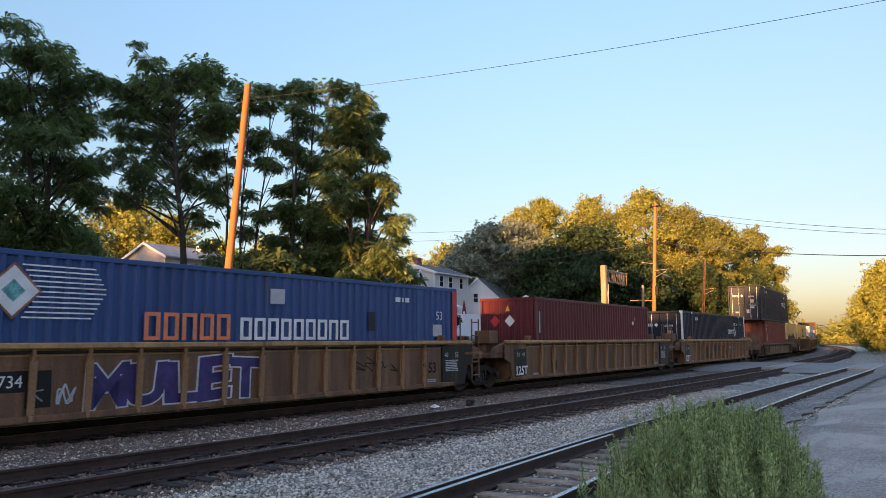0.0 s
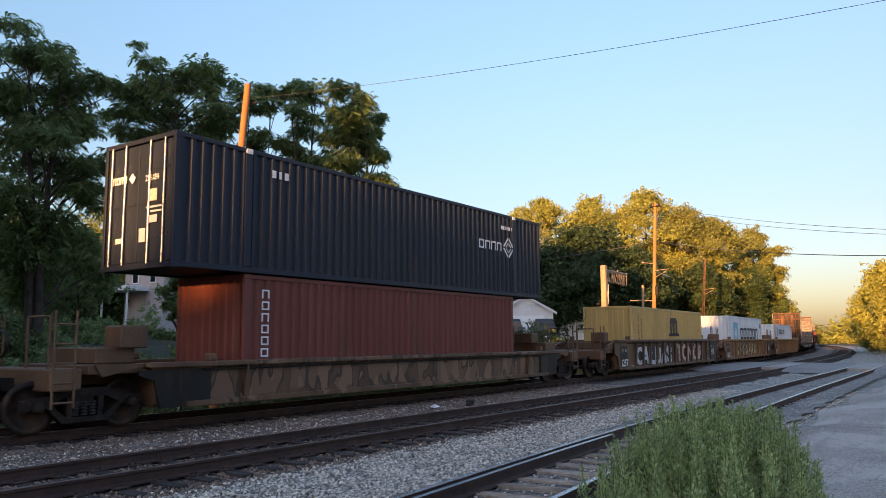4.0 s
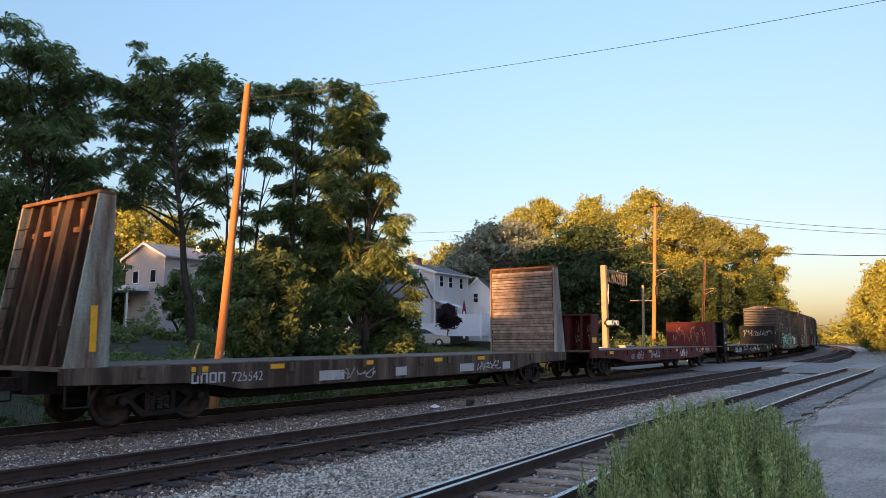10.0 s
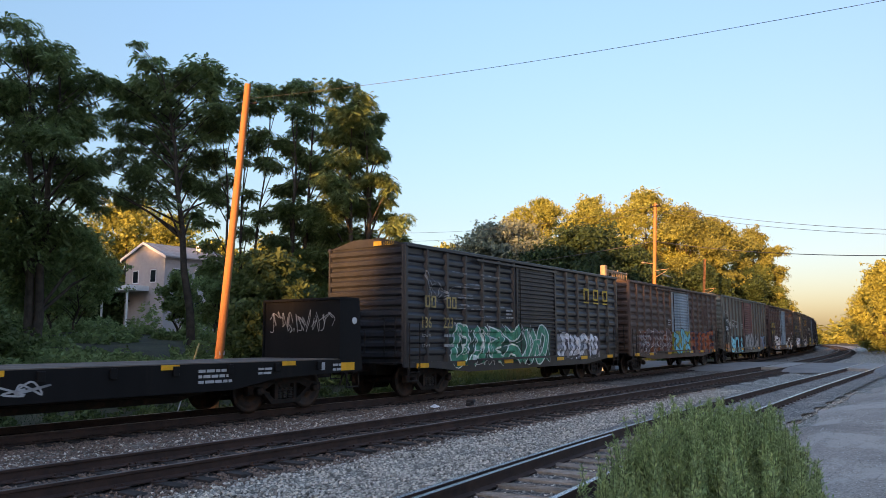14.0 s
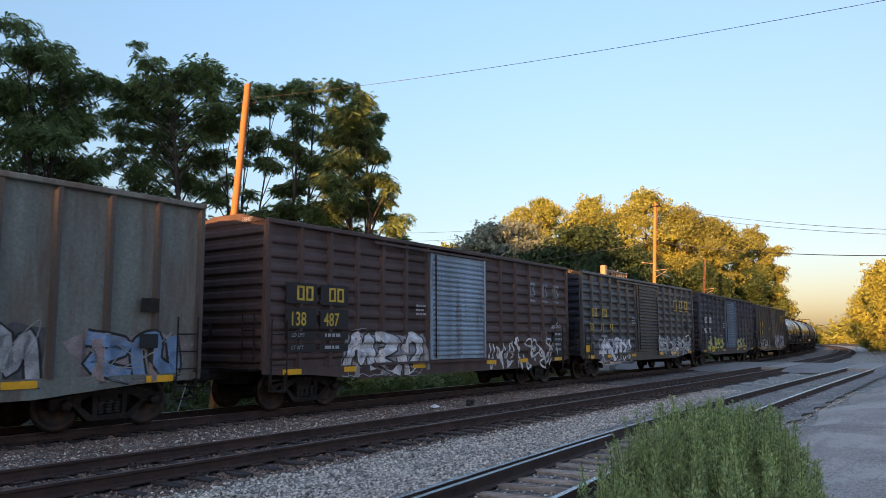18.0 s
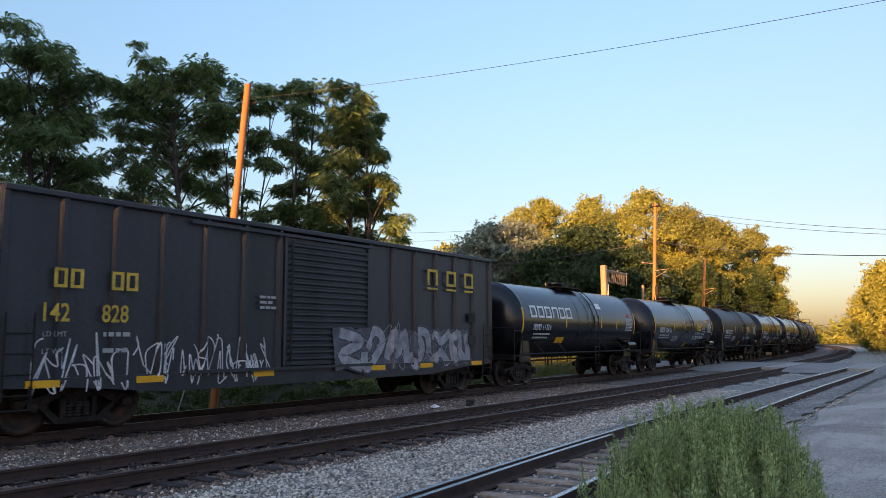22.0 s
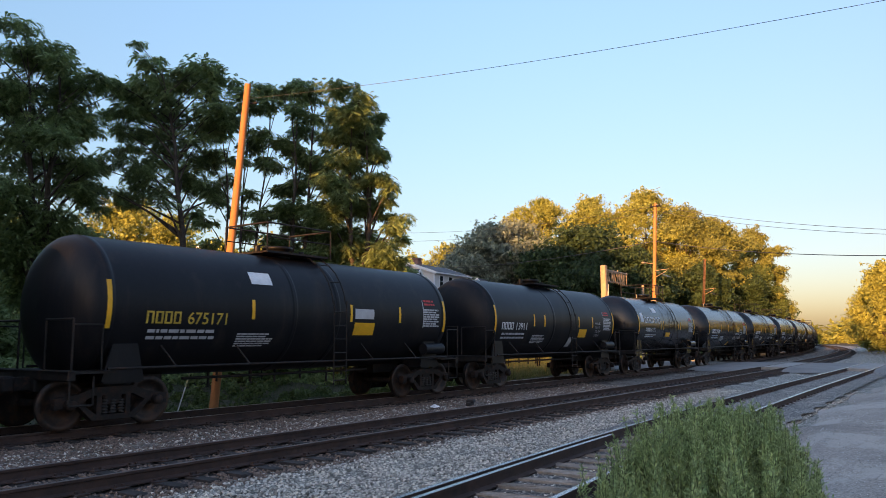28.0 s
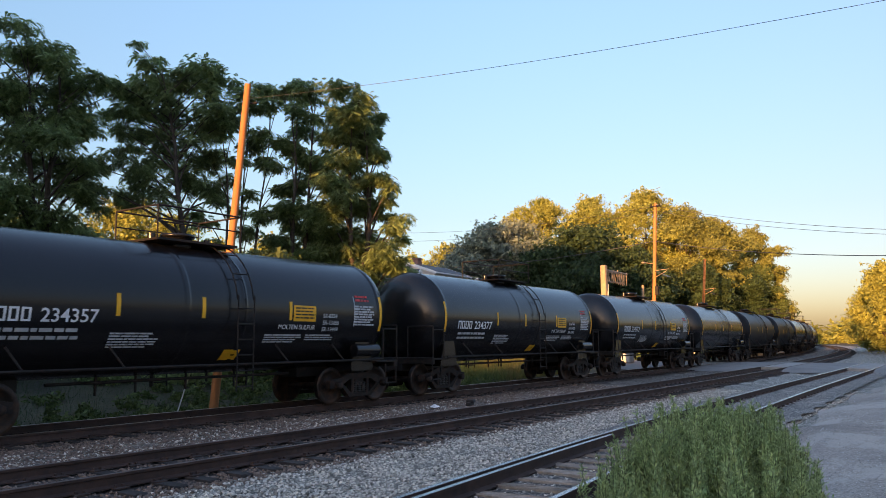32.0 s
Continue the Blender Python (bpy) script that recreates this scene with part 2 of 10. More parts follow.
for _m, _r in ((M_TANK, 0.24), (M_TANKDULL, 0.44)):
    _b = _m.node_tree.nodes["Principled BSDF"]
    _m.node_tree.links.remove(_b.inputs["Roughness"].links[0])
    _b.inputs["Roughness"].default_value = _r


def pebbled(name, col, cell=0.05):
    """Crushed stone: each stone its own grey, the shade in the gaps between painted dark."""
    m = surf(name, col, rough=0.95, var=0.25, scale=1.5, fine=60, bump=0)
    n, l = m.node_tree.nodes, m.node_tree.links
    b = n["Principled BSDF"]
    base = b.inputs["Base Color"].links[0].from_socket
    tc = n.new("ShaderNodeTexCoord")
    vo, ed = n.new("ShaderNodeTexVoronoi"), n.new("ShaderNodeTexVoronoi")
    ed.feature = "DISTANCE_TO_EDGE"
    for q in (vo, ed):
        q.inputs["Scale"].default_value = 1 / cell
        l.new(tc.outputs["Object"], q.inputs["Vector"])
    sp = n.new("ShaderNodeSeparateColor")
    l.new(vo.outputs["Color"], sp.inputs[0])
    r1, r2 = n.new("ShaderNodeMapRange"), n.new("ShaderNodeMapRange")
    l.new(sp.outputs[0], r1.inputs[0])
    r1.inputs[3].default_value, r1.inputs[4].default_value = 0.45, 1.5
    # colour falls to near black at cell edges, as shade between stones
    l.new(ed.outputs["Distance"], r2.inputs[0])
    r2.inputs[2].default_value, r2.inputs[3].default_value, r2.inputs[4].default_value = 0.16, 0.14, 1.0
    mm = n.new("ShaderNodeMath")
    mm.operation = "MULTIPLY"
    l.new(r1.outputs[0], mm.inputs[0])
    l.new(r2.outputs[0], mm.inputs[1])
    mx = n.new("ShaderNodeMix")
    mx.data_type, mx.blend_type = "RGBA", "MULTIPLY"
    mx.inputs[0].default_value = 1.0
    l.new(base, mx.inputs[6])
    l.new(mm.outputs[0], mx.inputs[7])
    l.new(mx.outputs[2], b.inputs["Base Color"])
    bp = n.new("ShaderNodeBump")
    bp.inputs["Strength"].default_value, bp.inputs["Distance"].default_value = 1.0, 0.03
    l.new(ed.outputs["Distance"], bp.inputs["Height"])
    l.new(bp.outputs[0], b.inputs["Normal"])
    return m


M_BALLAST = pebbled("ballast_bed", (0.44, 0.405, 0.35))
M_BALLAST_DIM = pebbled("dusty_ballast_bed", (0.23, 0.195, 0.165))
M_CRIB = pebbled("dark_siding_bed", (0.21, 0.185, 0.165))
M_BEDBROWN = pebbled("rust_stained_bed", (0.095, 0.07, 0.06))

# ---- the train ----
SPEED = 14.285
TRACK_Y = 14.9
_ss = np.linspace(-600, 800, 2801)
_k = np.clip((_ss + 23.6) / 76.2, 0, 1) / 728.3
_h = np.concatenate([[0], np.cumsum((_k[1:] + _k[:-1]) / 2 * 0.5)])
_x = np.concatenate([[0], np.cumsum((np.cos(_h)[1:] + np.cos(_h)[:-1]) / 2 * 0.5)]) - 600
_y = np.concatenate([[0], np.cumsum((np.sin(_h)[1:] + np.sin(_h)[:-1]) / 2 * 0.5)]) + TRACK_Y


def on_track(s, lat=0.0):
    """Place and heading on the curved main line, s metres along it, lat metres to its left."""
    x, y, h = (float(np.interp(s, _ss, q)) for q in (_x, _y, _h))
    return x - math.sin(h) * lat, y + math.cos(h) * lat, h


MOVERS = []


def car(name, label, category, centre, group=""):
    ob = thing(name, label, category, group)
    MOVERS.append((ob, centre))
    return ob


_mesh_cache = {}


def once(key, build, material):
    if key not in _mesh_cache:
        _mesh_cache[key] = build().mesh(key, material)
    return _mesh_cache[key]


def _wheel():
    prof = [(-0.07, 0.0), (-0.07, 0.10), (-0.045, 0.12), (-0.03, 0.36), (-0.06, 0.385), (-0.06, 0.452), (0.055, 0.457), (0.06, 0.485), (0.085, 0.48), (0.085, 0.38), (0.03, 0.35), (0.03, 0.12), (0.07, 0.1), (0.07, 0.0)]
    return S().lathe(prof, "y", 28)


def _side_frame():
    s = S()
    # cast frame: arched top member, dropped spring seat, pedestals
    top = [(-1.16, 0.40), (-1.16, 0.60), (-0.72, 0.66), (-0.40, 0.78), (0.40, 0.78), (0.72, 0.66), (1.16, 0.60), (1.16, 0.40), (0.74, 0.46), (0.42, 0.62), (-0.42, 0.62), (-0.74, 0.46)]
    s.extrude(top, "y", -0.08, 0.08)
    low = [(-0.80, 0.52), (-0.66, 0.50), (-0.36, 0.26), (0.36, 0.26), (0.66, 0.50), (0.80, 0.52), (0.44, 0.16), (-0.44, 0.16)]
    s.extrude(low, "y", -0.09, 0.09)
    for x in (-0.30, 0.30):
        s.box(x - 0.05, x + 0.05, -0.08, 0.08, 0.2, 0.68)
    return s


def _spring():
    prof = [(0.26, 0.0)]
    for k in range(5):
        z = 0.27 + k * 0.055
        prof += [(z, 0.05), (z + 0.012, 0.075), (z + 0.03, 0.075), (z + 0.042, 0.05)]
    return S().lathe(prof + [(0.55, 0.0)], "z", 8)


def truck(parent, x, mat=None):
    """A four-wheel truck: bolster with side frames, wheelsets, springs."""
    mat = mat or M_TRUCK
    b = part("truck", once("bolster", lambda: S().box(-0.2, 0.2, -1.05, 1.05, 0.42, 0.72, 0.04).tube((0, 0, 0.7), (0, 0, 0.92), 0.2, 12), mat), None, parent, at=pose(x, 0, 0))
    for y in (-1, 1):
        part("side_frame", once("side_frame", _side_frame, mat), None, b, at=pose(0, y * 1.0, 0))
        for x3 in (-0.17, 0, 0.17):
            part("spring", once("spring", _spring, M_SPRING), None, b, at=pose(x3, y * 1.02, 0))
        for wx in (-0.9, 0.9):
            part("wheel", once("wheel", _wheel, M_WHEEL), None, b, at=pose(wx, y * 0.755, 0.457, 0, 0, 0 if y > 0 else 180))
            part("bearing_cap", once("bearing", lambda: S().lathe([(-0.09, 0.0), (-0.09, 0.07), (-0.07, 0.095), (0.05, 0.10), (0.05, 0)], "y", 14), mat), None, b, at=pose(wx, y * 1.13, 0.48, 0, 0, 0 if y < 0 else 180))
    for wx in (-0.9, 0.9):
        part("axle", once("axle", lambda: S().tube((0, -0.9, 0.457), (0, 0.9, 0.457), 0.08, 10), mat), None, b, at=pose(wx, 0, 0))
    return b


def coupler(parent, x, way, z=0.86):
    s = S().box(-0.65, 0.05, -0.12, 0.12, z - 0.12, z + 0.12).box(0.0, 0.28, -0.2, 0.2, z - 0.17, z + 0.15, 0.05)
    hose = S().pipe([(0.0, -0.35, z - 0.1), (0.1, -0.36, z - 0.35), (0.25, -0.3, z - 0.48), (0.42, -0.15, z - 0.45)], 0.025)
    c = part("coupler", s, M_TRUCK, parent, at=pose(x, 0, 0, 0, 0, 0 if way > 0 else 180))
    part("air_hose", hose, M_STEEL, c)


def ladder(parent, x0, x1, z0, z1, y, step=0.35, mat=None, name="ladder", r=0.018):
    s = S()
    for x in (x0, x1):
        s.tube((x, y, z0), (x, y, z1), r, 6)
    z = z0 + 0.1
    while z < z1:
        s.tube((x0, y, z), (x1, y, z), r * 0.85, 6)
        z += step
    return part(name, s, mat or M_STEEL, parent)


def words(text, size, x, z, y, mat, parent, name="lettering", align="LEFT", squeeze=1.0, up=False, bold=0.0, depth=0.003, arc=None, facing="y"):
    """Lettering on a side that faces -y (or an end that faces -x), as a thin mesh. arc: (centre z, radius) to bend it round a tank."""
    cu = bpy.data.curves.new("lettering", "FONT")
    cu.body, cu.size, cu.align_x, cu.offset, cu.extrude, cu.resolution_u = text, size, align, bold, 0.0, 3
    tmp = bpy.data.objects.new("lettering", cu)
    me = bpy.data.meshes.new_from_object(tmp)
    bpy.data.objects.remove(tmp)
    bpy.data.curves.remove(cu)
    for v in me.vertices:
        u, w = v.co.x * squeeze, v.co.y
        if up:
            u, w = -w, u
        if facing == "x":
            v.co = (x, y - u, z + w)
        elif arc:
            c, r = arc
            a = (z + w - c) / r
            v.co = (x + u, -r * math.cos(a) - 0.006, c + r * math.sin(a))
        else:
            v.co = (x + u, y, z + w)
    me.materials.clear()
    me.materials.append(mat)
    return part(name, me, None, parent)


def bend(shape, c, r, lift=0.006):
    """Wrap a flat shape (built at x, z) round a tank's side."""
    out = []
    for x, y, z in shape.v:
        a = (z - c) / r
        out.append((x, -(r + lift + y) * math.cos(a), c + (r + lift + y) * math.sin(a)))
    shape.v = out
    return shape


def strips(shape, dz=0.06):
    """Cut tall quads of a flat shape into low ones, so that they follow a curve."""
    out = S()
    for f in shape.f:
        p = [shape.v[i] for i in f]
        lo, hi = min(q[2] for q in p), max(q[2] for q in p)
        x0, x1 = min(q[0] for q in p), max(q[0] for q in p)
        n = max(1, int((hi - lo) / dz + 0.5))
        for k in range(n):
            a, b = lo + (hi - lo) * k / n, lo + (hi - lo) * (k + 1) / n
            out.add([(x0, p[0][1], a), (x1, p[0][1], a), (x1, p[0][1], b), (x0, p[0][1], b)], [(0, 1, 2, 3)])
    return out


def patch(x0, x1, z0, z1, n=4):
    """A plate of n strips in the x, z plane."""
    s = S()
    for i in range(n):
        a, b = z0 + (z1 - z0) * i / n, z0 + (z1 - z0) * (i + 1) / n
        s.add([(x0, 0, a), (x1, 0, a), (x1, 0, b), (x0, 0, b)], [(0, 1, 2, 3)])
    return s


def text_rows(x0, x1, z, rows, h, seed, gap=1.7):
    """Small print as rows of plain bars."""
    rnd = random.Random(seed)
    s = S()
    for r in range(rows):
        zz = z - r * h * gap
        x = x0
        end = x1 - rnd.random() * 0.25 * (x1 - x0)
        while x < end:
            w = min(rnd.uniform(0.06, 0.24), end - x)
            if w > 0.02:
                s.add([(x, 0, zz), (x + w, 0, zz), (x + w, 0, zz + h), (x, 0, zz + h)], [(0, 1, 2, 3)])
            x += w + h * 0.5
    return s


def glyph_bars(x0, x1, z0, z1, count, seed, slant=0.0):
    """A brand's name as a row of plain hollow blocks."""
    rnd = random.Random(seed)
    s = S()
    w = (x1 - x0) / count
    t = min(w * 0.22, (z1 - z0) * 0.22)

    def q(a, b, c, d):
        s.add([(a + slant * (c - z0), 0, c), (b + slant * (c - z0), 0, c), (b + slant * (d - z0), 0, d), (a + slant * (d - z0), 0, d)], [(0, 1, 2, 3)])
    for i in range(count):
        a, b = x0 + i * w + w * 0.09, x0 + (i + 1) * w - w * 0.09
        q(a, a + t, z0, z1)
        q(b - t, b, z0, z1)
        q(a + t, b - t, z1 - t * 0.8, z1)
        if rnd.random() < 0.7:
            q(a + t, b - t, z0, z0 + t * 0.8)
    return s


def on_side(shape, y):
    shape.v = [(x, y - q, z) for x, q, z in shape.v]
    return shape


# ---- containers ----
def corrugated(x0, x1, y, period, deep, sign):
    """Plan line of a corrugated wall along x."""
    pts = [(x0, y)]
    n = max(1, int((x1 - x0) / period))
    p = (x1 - x0) / n
    for i in range(n):
        a = x0 + i * p
        pts += [(a + p * 0.27, y), (a + p * 0.42, y + deep * sign), (a + p * 0.85, y + deep * sign), (a + p, y)]
    return pts


def container(name, label, centre, z0, length, mat, width=2.44, height=2.9, post_mat=None, door_end=False, plain=False):
    """A steel box: posts, rails, corrugated sides, ends, roof, corner castings."""
    ob = car(name, label, "container", centre, "containers on the train")
    hx, hy, z1 = length / 2, width / 2, z0 + height
    post_mat = post_mat or mat
    for sy, nm in ((-1, "side_wall"), (1, "side_wall")):
        s = S().wall(corrugated(-hx + 0.14, hx - 0.14, sy * (hy - 0.008), 0.279 if not plain else 0.42, 0.06 if not plain else 0.02, -sy), z0 + 0.14, z1 - 0.1)
        part(nm, s, mat, ob)
    for sx in (-1, 1):
        if sx < 0 and door_end:
            for k in (-1, 1):
                dz = S().box(sx * hx + 0.03, sx * hx + 0.07, min(0.01 * k, k * (hy - 0.12)), max(0.01 * k, k * (hy - 0.12)), z0 + 0.16, z1 - 0.14, 0.01)
                for zz in (0.25, 0.5, 0.75):
                    dz.box(sx * hx + 0.015, sx * hx + 0.032, min(0.08 * k, k * (hy - 0.2)), max(0.08 * k, k * (hy - 0.2)), z0 + height * zz - 0.03, z0 + height * zz + 0.03)
                d = part("door", dz, mat, ob)
                for q in (0.35, 0.75):
                    part("lock_rod", S().tube((sx * hx - 0.02, k * hy * q, z0 + 0.12), (sx * hx - 0.02, k * hy * q, z1 - 0.1), 0.02, 6), M_CHROME, d)
        else:
            prof = corrugated(-hy + 0.12, hy - 0.12, 0, 0.26, 0.04, 1)
            s = S()
            s.wall([(sx * (hx - 0.012 - b), a) for a, b in prof], z0 + 0.14, z1 - 0.1)
            part("end_wall", s, mat, ob)
    for sx in (-1, 1):
        for sy in (-1, 1):
            part("corner_post", S().box(min(sx * hx, sx * (hx - 0.15)), max(sx * hx, sx * (hx - 0.15)), min(sy * hy, sy * (hy - 0.09)), max(sy * hy, sy * (hy - 0.09)), z0 + 0.1, z1 - 0.1, 0.012), post_mat, ob)
            for zz in (z0, z1 - 0.118):
                part("corner_casting", S().box(-0.089, 0.089, -0.081, 0.081, 0, 0.118, 0.012), post_mat, ob, at=pose(sx * (hx - 0.083), sy * (hy - 0.075), zz))
    for sy in (-1, 1):
        for a, b in ((z0 + 0.02, z0 + 0.15), (z1 - 0.11, z1 - 0.01)):
            part("side_rail", S().box(-hx + 0.16, hx - 0.16, min(sy * hy, sy * (hy - 0.06)), max(sy * hy, sy * (hy - 0.06)), a, b, 0.01), mat, ob)
    for sx in (-1, 1):
        for a, b in ((z0 + 0.02, z0 + 0.15), (z1 - 0.11, z1 - 0.01)):
            part("end_rail", S().box(min(sx * hx, sx * (hx - 0.08)), max(sx * hx, sx * (hx - 0.08)), -hy + 0.15, hy - 0.15, a, b), mat, ob)
    roof = corrugated(-hx + 0.1, hx - 0.1, 0, 0.4, 0.02, 1)
    s = S()
    n = len(roof)
    s.add([(a, -hy + 0.05, z1 - 0.03 + b) for a, b in roof] + [(a, hy - 0.05, z1 - 0.03 + b) for a, b in roof], [(i, i + 1, n + i + 1, n + i) for i in range(n - 1)])
    part("roof", s, mat, ob)
    part("floor", S().box(-hx + 0.1, hx - 0.1, -hy + 0.07, hy - 0.07, z0 + 0.06, z0 + 0.14), M_STEEL, ob)
    return ob


# ---- sprayed writing ----
def ribbon(s, pts, w, y, put=None):
    """A flat stroke of width w along points (x, z), on a side that faces -y."""
    n = len(pts)
    v = []
    for i in range(n):
        a, b = pts[max(0, i - 1)], pts[min(n - 1, i + 1)]
        dx, dz = b[0] - a[0], b[1] - a[1]
        d = math.hypot(dx, dz) or 1
        nx, nz = -dz / d * w / 2, dx / d * w / 2
        v += [(pts[i][0] + nx, y, pts[i][1] + nz), (pts[i][0] - nx, y, pts[i][1] - nz)]
    if put:
        v = [put(*p) for p in v]
    return s.add(v, [(2 * i, 2 * i + 1, 2 * i + 3, 2 * i + 2) for i in range(n - 1)])


def curve_of(ctrl, k=5):
    """Points on a smooth line through the control points."""
    c = [ctrl[0]] + list(ctrl) + [ctrl[-1]]
    out = []
    for i in range(1, len(c) - 2):
        for j in range(k):
            t = j / k
            out.append(tuple(0.5 * (2 * c[i][m] + (c[i + 1][m] - c[i - 1][m]) * t + (2 * c[i - 1][m] - 5 * c[i][m] + 4 * c[i + 1][m] - c[i + 2][m]) * t * t + (3 * c[i][m] - c[i - 1][m] - 3 * c[i + 1][m] + c[i + 2][m]) * t ** 3) for m in (0, 1)))
    out.append(tuple(ctrl[-1]))
    return out


STROKES = [
    [[(0.0, 0.2), (0.28, 0.95), (0.5, 0.3), (0.78, 0.85), (1.0, 0.1)]],
    [[(0.1, 0.5), (0.4, 1.0), (0.85, 0.75), (0.55, 0.25), (0.1, 0.05), (-0.05, 0.45)]],
    [[(0.0, 0.9), (0.5, 0.68), (0.95, 0.98)], [(0.05, 0.1), (0.5, 0.36), (1.0, 0.04)]],
    [[(0.1, 0.0), (0.48, 0.5), (0.15, 1.0)], [(0.62, 1.0), (0.98, 0.55), (0.6, 0.02)]],
    [[(0.0, 0.35), (0.3, 0.05), (0.62, 0.5), (0.3, 0.95), (0.8, 0.88), (1.0, 0.35)]],
    [[(0.0, 1.0), (0.9, 0.78), (0.1, 0.42), (1.0, 0.04)]],
    [[(0.1, 0.05), (0.05, 0.8), (0.5, 0.95), (0.5, 0.4), (0.95, 0.2), (0.9, 1.0)]],
]


SKINS = {}


def drape(shape, skin, lift):
    """Lay a flat shape on a braced side, over its posts and door."""
    posts, d0, d1, low, wave = skin
    depths, heights = [q[0] for q in wave], [q[1] for q in wave]
    bm = bmesh.new()
    vs = [bm.verts.new(p) for p in shape.v]
    for f in shape.f:
        bm.faces.new([vs[i] for i in f])
    lo, hi = min(p[0] for p in shape.v), max(p[0] for p in shape.v)
    cuts = [p + d for p in posts for d in (-0.1, -0.045, 0.045, 0.1)] + [d0 - 0.01, d0 + 0.005, d1 - 0.005, d1 + 0.01]
    for c in cuts:
        if lo < c < hi:
            bmesh.ops.bisect_plane(bm, geom=bm.verts[:] + bm.edges[:] + bm.faces[:], dist=0.0005, plane_co=(c, 0, 0), plane_no=(1, 0, 0))
    zlo, zhi = min(p[2] for p in shape.v), max(p[2] for p in shape.v)
    for c in heights:
        if zlo < c < zhi:
            bmesh.ops.bisect_plane(bm, geom=bm.verts[:] + bm.edges[:] + bm.faces[:], dist=0.0005, plane_co=(0, 0, c), plane_no=(0, 0, 1))
    for v in bm.verts:
        x, z = v.co.x, v.co.z
        near = min(abs(x - p) for p in posts)
        flat_at = float(np.interp(z, heights, depths)) + 0.003
        out = max(flat_at, 1.39 + 0.115 * min(1.0, max(0.0, (0.1 - near) / 0.055)))
        if d0 <= x <= d1:
            out = 1.545
        elif z < low:
            out = max(out, 1.466) if near > 0.1 else out
        v.co.y = -out - lift
    bm.normal_update()
    flat = S().add([tuple(v.co) for v in bm.verts], [])
    bm.verts.index_update()
    flat.f = [[v.index for v in f.verts] for f in bm.faces]
    bm.free()
    return flat


_letters = {}


def letter(ch, fat):
    if (ch, fat) not in _letters:
        cu = bpy.data.curves.new("lettering", "FONT")
        cu.body, cu.size, cu.offset, cu.resolution_u = ch, 1.0, fat, 4
        tmp = bpy.data.objects.new("lettering", cu)
        me = bpy.data.meshes.new_from_object(tmp)
        bpy.data.objects.remove(tmp)
        bpy.data.curves.remove(cu)
        _letters[ch, fat] = ([(v.co.x, v.co.y) for v in me.vertices], [list(p.vertices) for p in me.polygons])
        bpy.data.meshes.remove(me)
    return _letters[ch, fat]


def sprayed_word(parent, text, x0, x1, z0, z1, y, fill, line, seed, back=None, skin=None, spots=()):
    """A sprayed word: fat leaning letters, each filled and outlined."""
    rnd = random.Random(seed)
    w, h = (x1 - x0) / len(text), z1 - z0

    def laid(shape, lift):
        return drape(shape, skin, lift) if skin else on_side(shape, y - lift)
    if back:
        s = S()
        for i in range(24):
            xa, xb = x0 - 0.15 + (x1 - x0 + 0.3) * i / 24, x0 - 0.15 + (x1 - x0 + 0.3) * (i + 1) / 24
            s.add([(xa, 0, z0 - 0.03), (xb, 0, z0 - 0.03), (xb, 0, z1 - rnd.uniform(0, 0.12) * h), (xa, 0, z1 - rnd.uniform(0, 0.12) * h)], [(0, 1, 2, 3)])
        part("sprayed_ground", laid(s, 0.001), back, parent)
    for i, ch in enumerate(text):
        slim = 0.02 if ch in "MN" else 0.0
        base, _ = letter(ch, 0.045 - slim)
        ax, bx = min(p[0] for p in base), max(p[0] for p in base)
        az, bz = min(p[1] for p in base), max(p[1] for p in base)
        cx, cw = x0 + (i + 0.5) * w, w * (1.04 if bx - ax > 0.4 else 0.55)
        lean, tip, top = rnd.uniform(-0.12, 0.2), rnd.uniform(-0.1, 0.1), z1 - rnd.uniform(0, 0.14) * h
        for nm, fat, mt, lift in (("sprayed_outline", 0.075 - slim, line, 0.003 + 0.0006 * (i % 2)), ("sprayed_fill", 0.045 - slim, fill, 0.006 + 0.0006 * (i % 2))):
            pts, faces = letter(ch, fat)
            s = S()
            for px, pz in pts:
                u, v = (px - ax) / (bx - ax) - 0.5, (pz - az) / (bz - az)
                s.v.append((cx + u * cw + lean * (v - 0.5) * h * 0.5, 0.0, z0 + v * (top - z0) + tip * u * cw))
            s.f = [list(f) for f in faces]
            part(nm, laid(s, lift), mt, parent)
    for k, mt in enumerate(spots):
        s = S()
        for i in range(9):
            cx, cz, r = rnd.uniform(x0, x1), rnd.uniform(z0 + 0.1, z1 - 0.1), rnd.uniform(0.04, 0.11)
            s.add([(cx + r * math.cos(q * math.pi / 4), 0.0, cz + r * math.sin(q * math.pi / 4)) for q in range(8)], [tuple(range(8))])
        part("sprayed_spots", laid(s, 0.009 + 0.001 * k), mt, parent)["kind"] = "stuff"


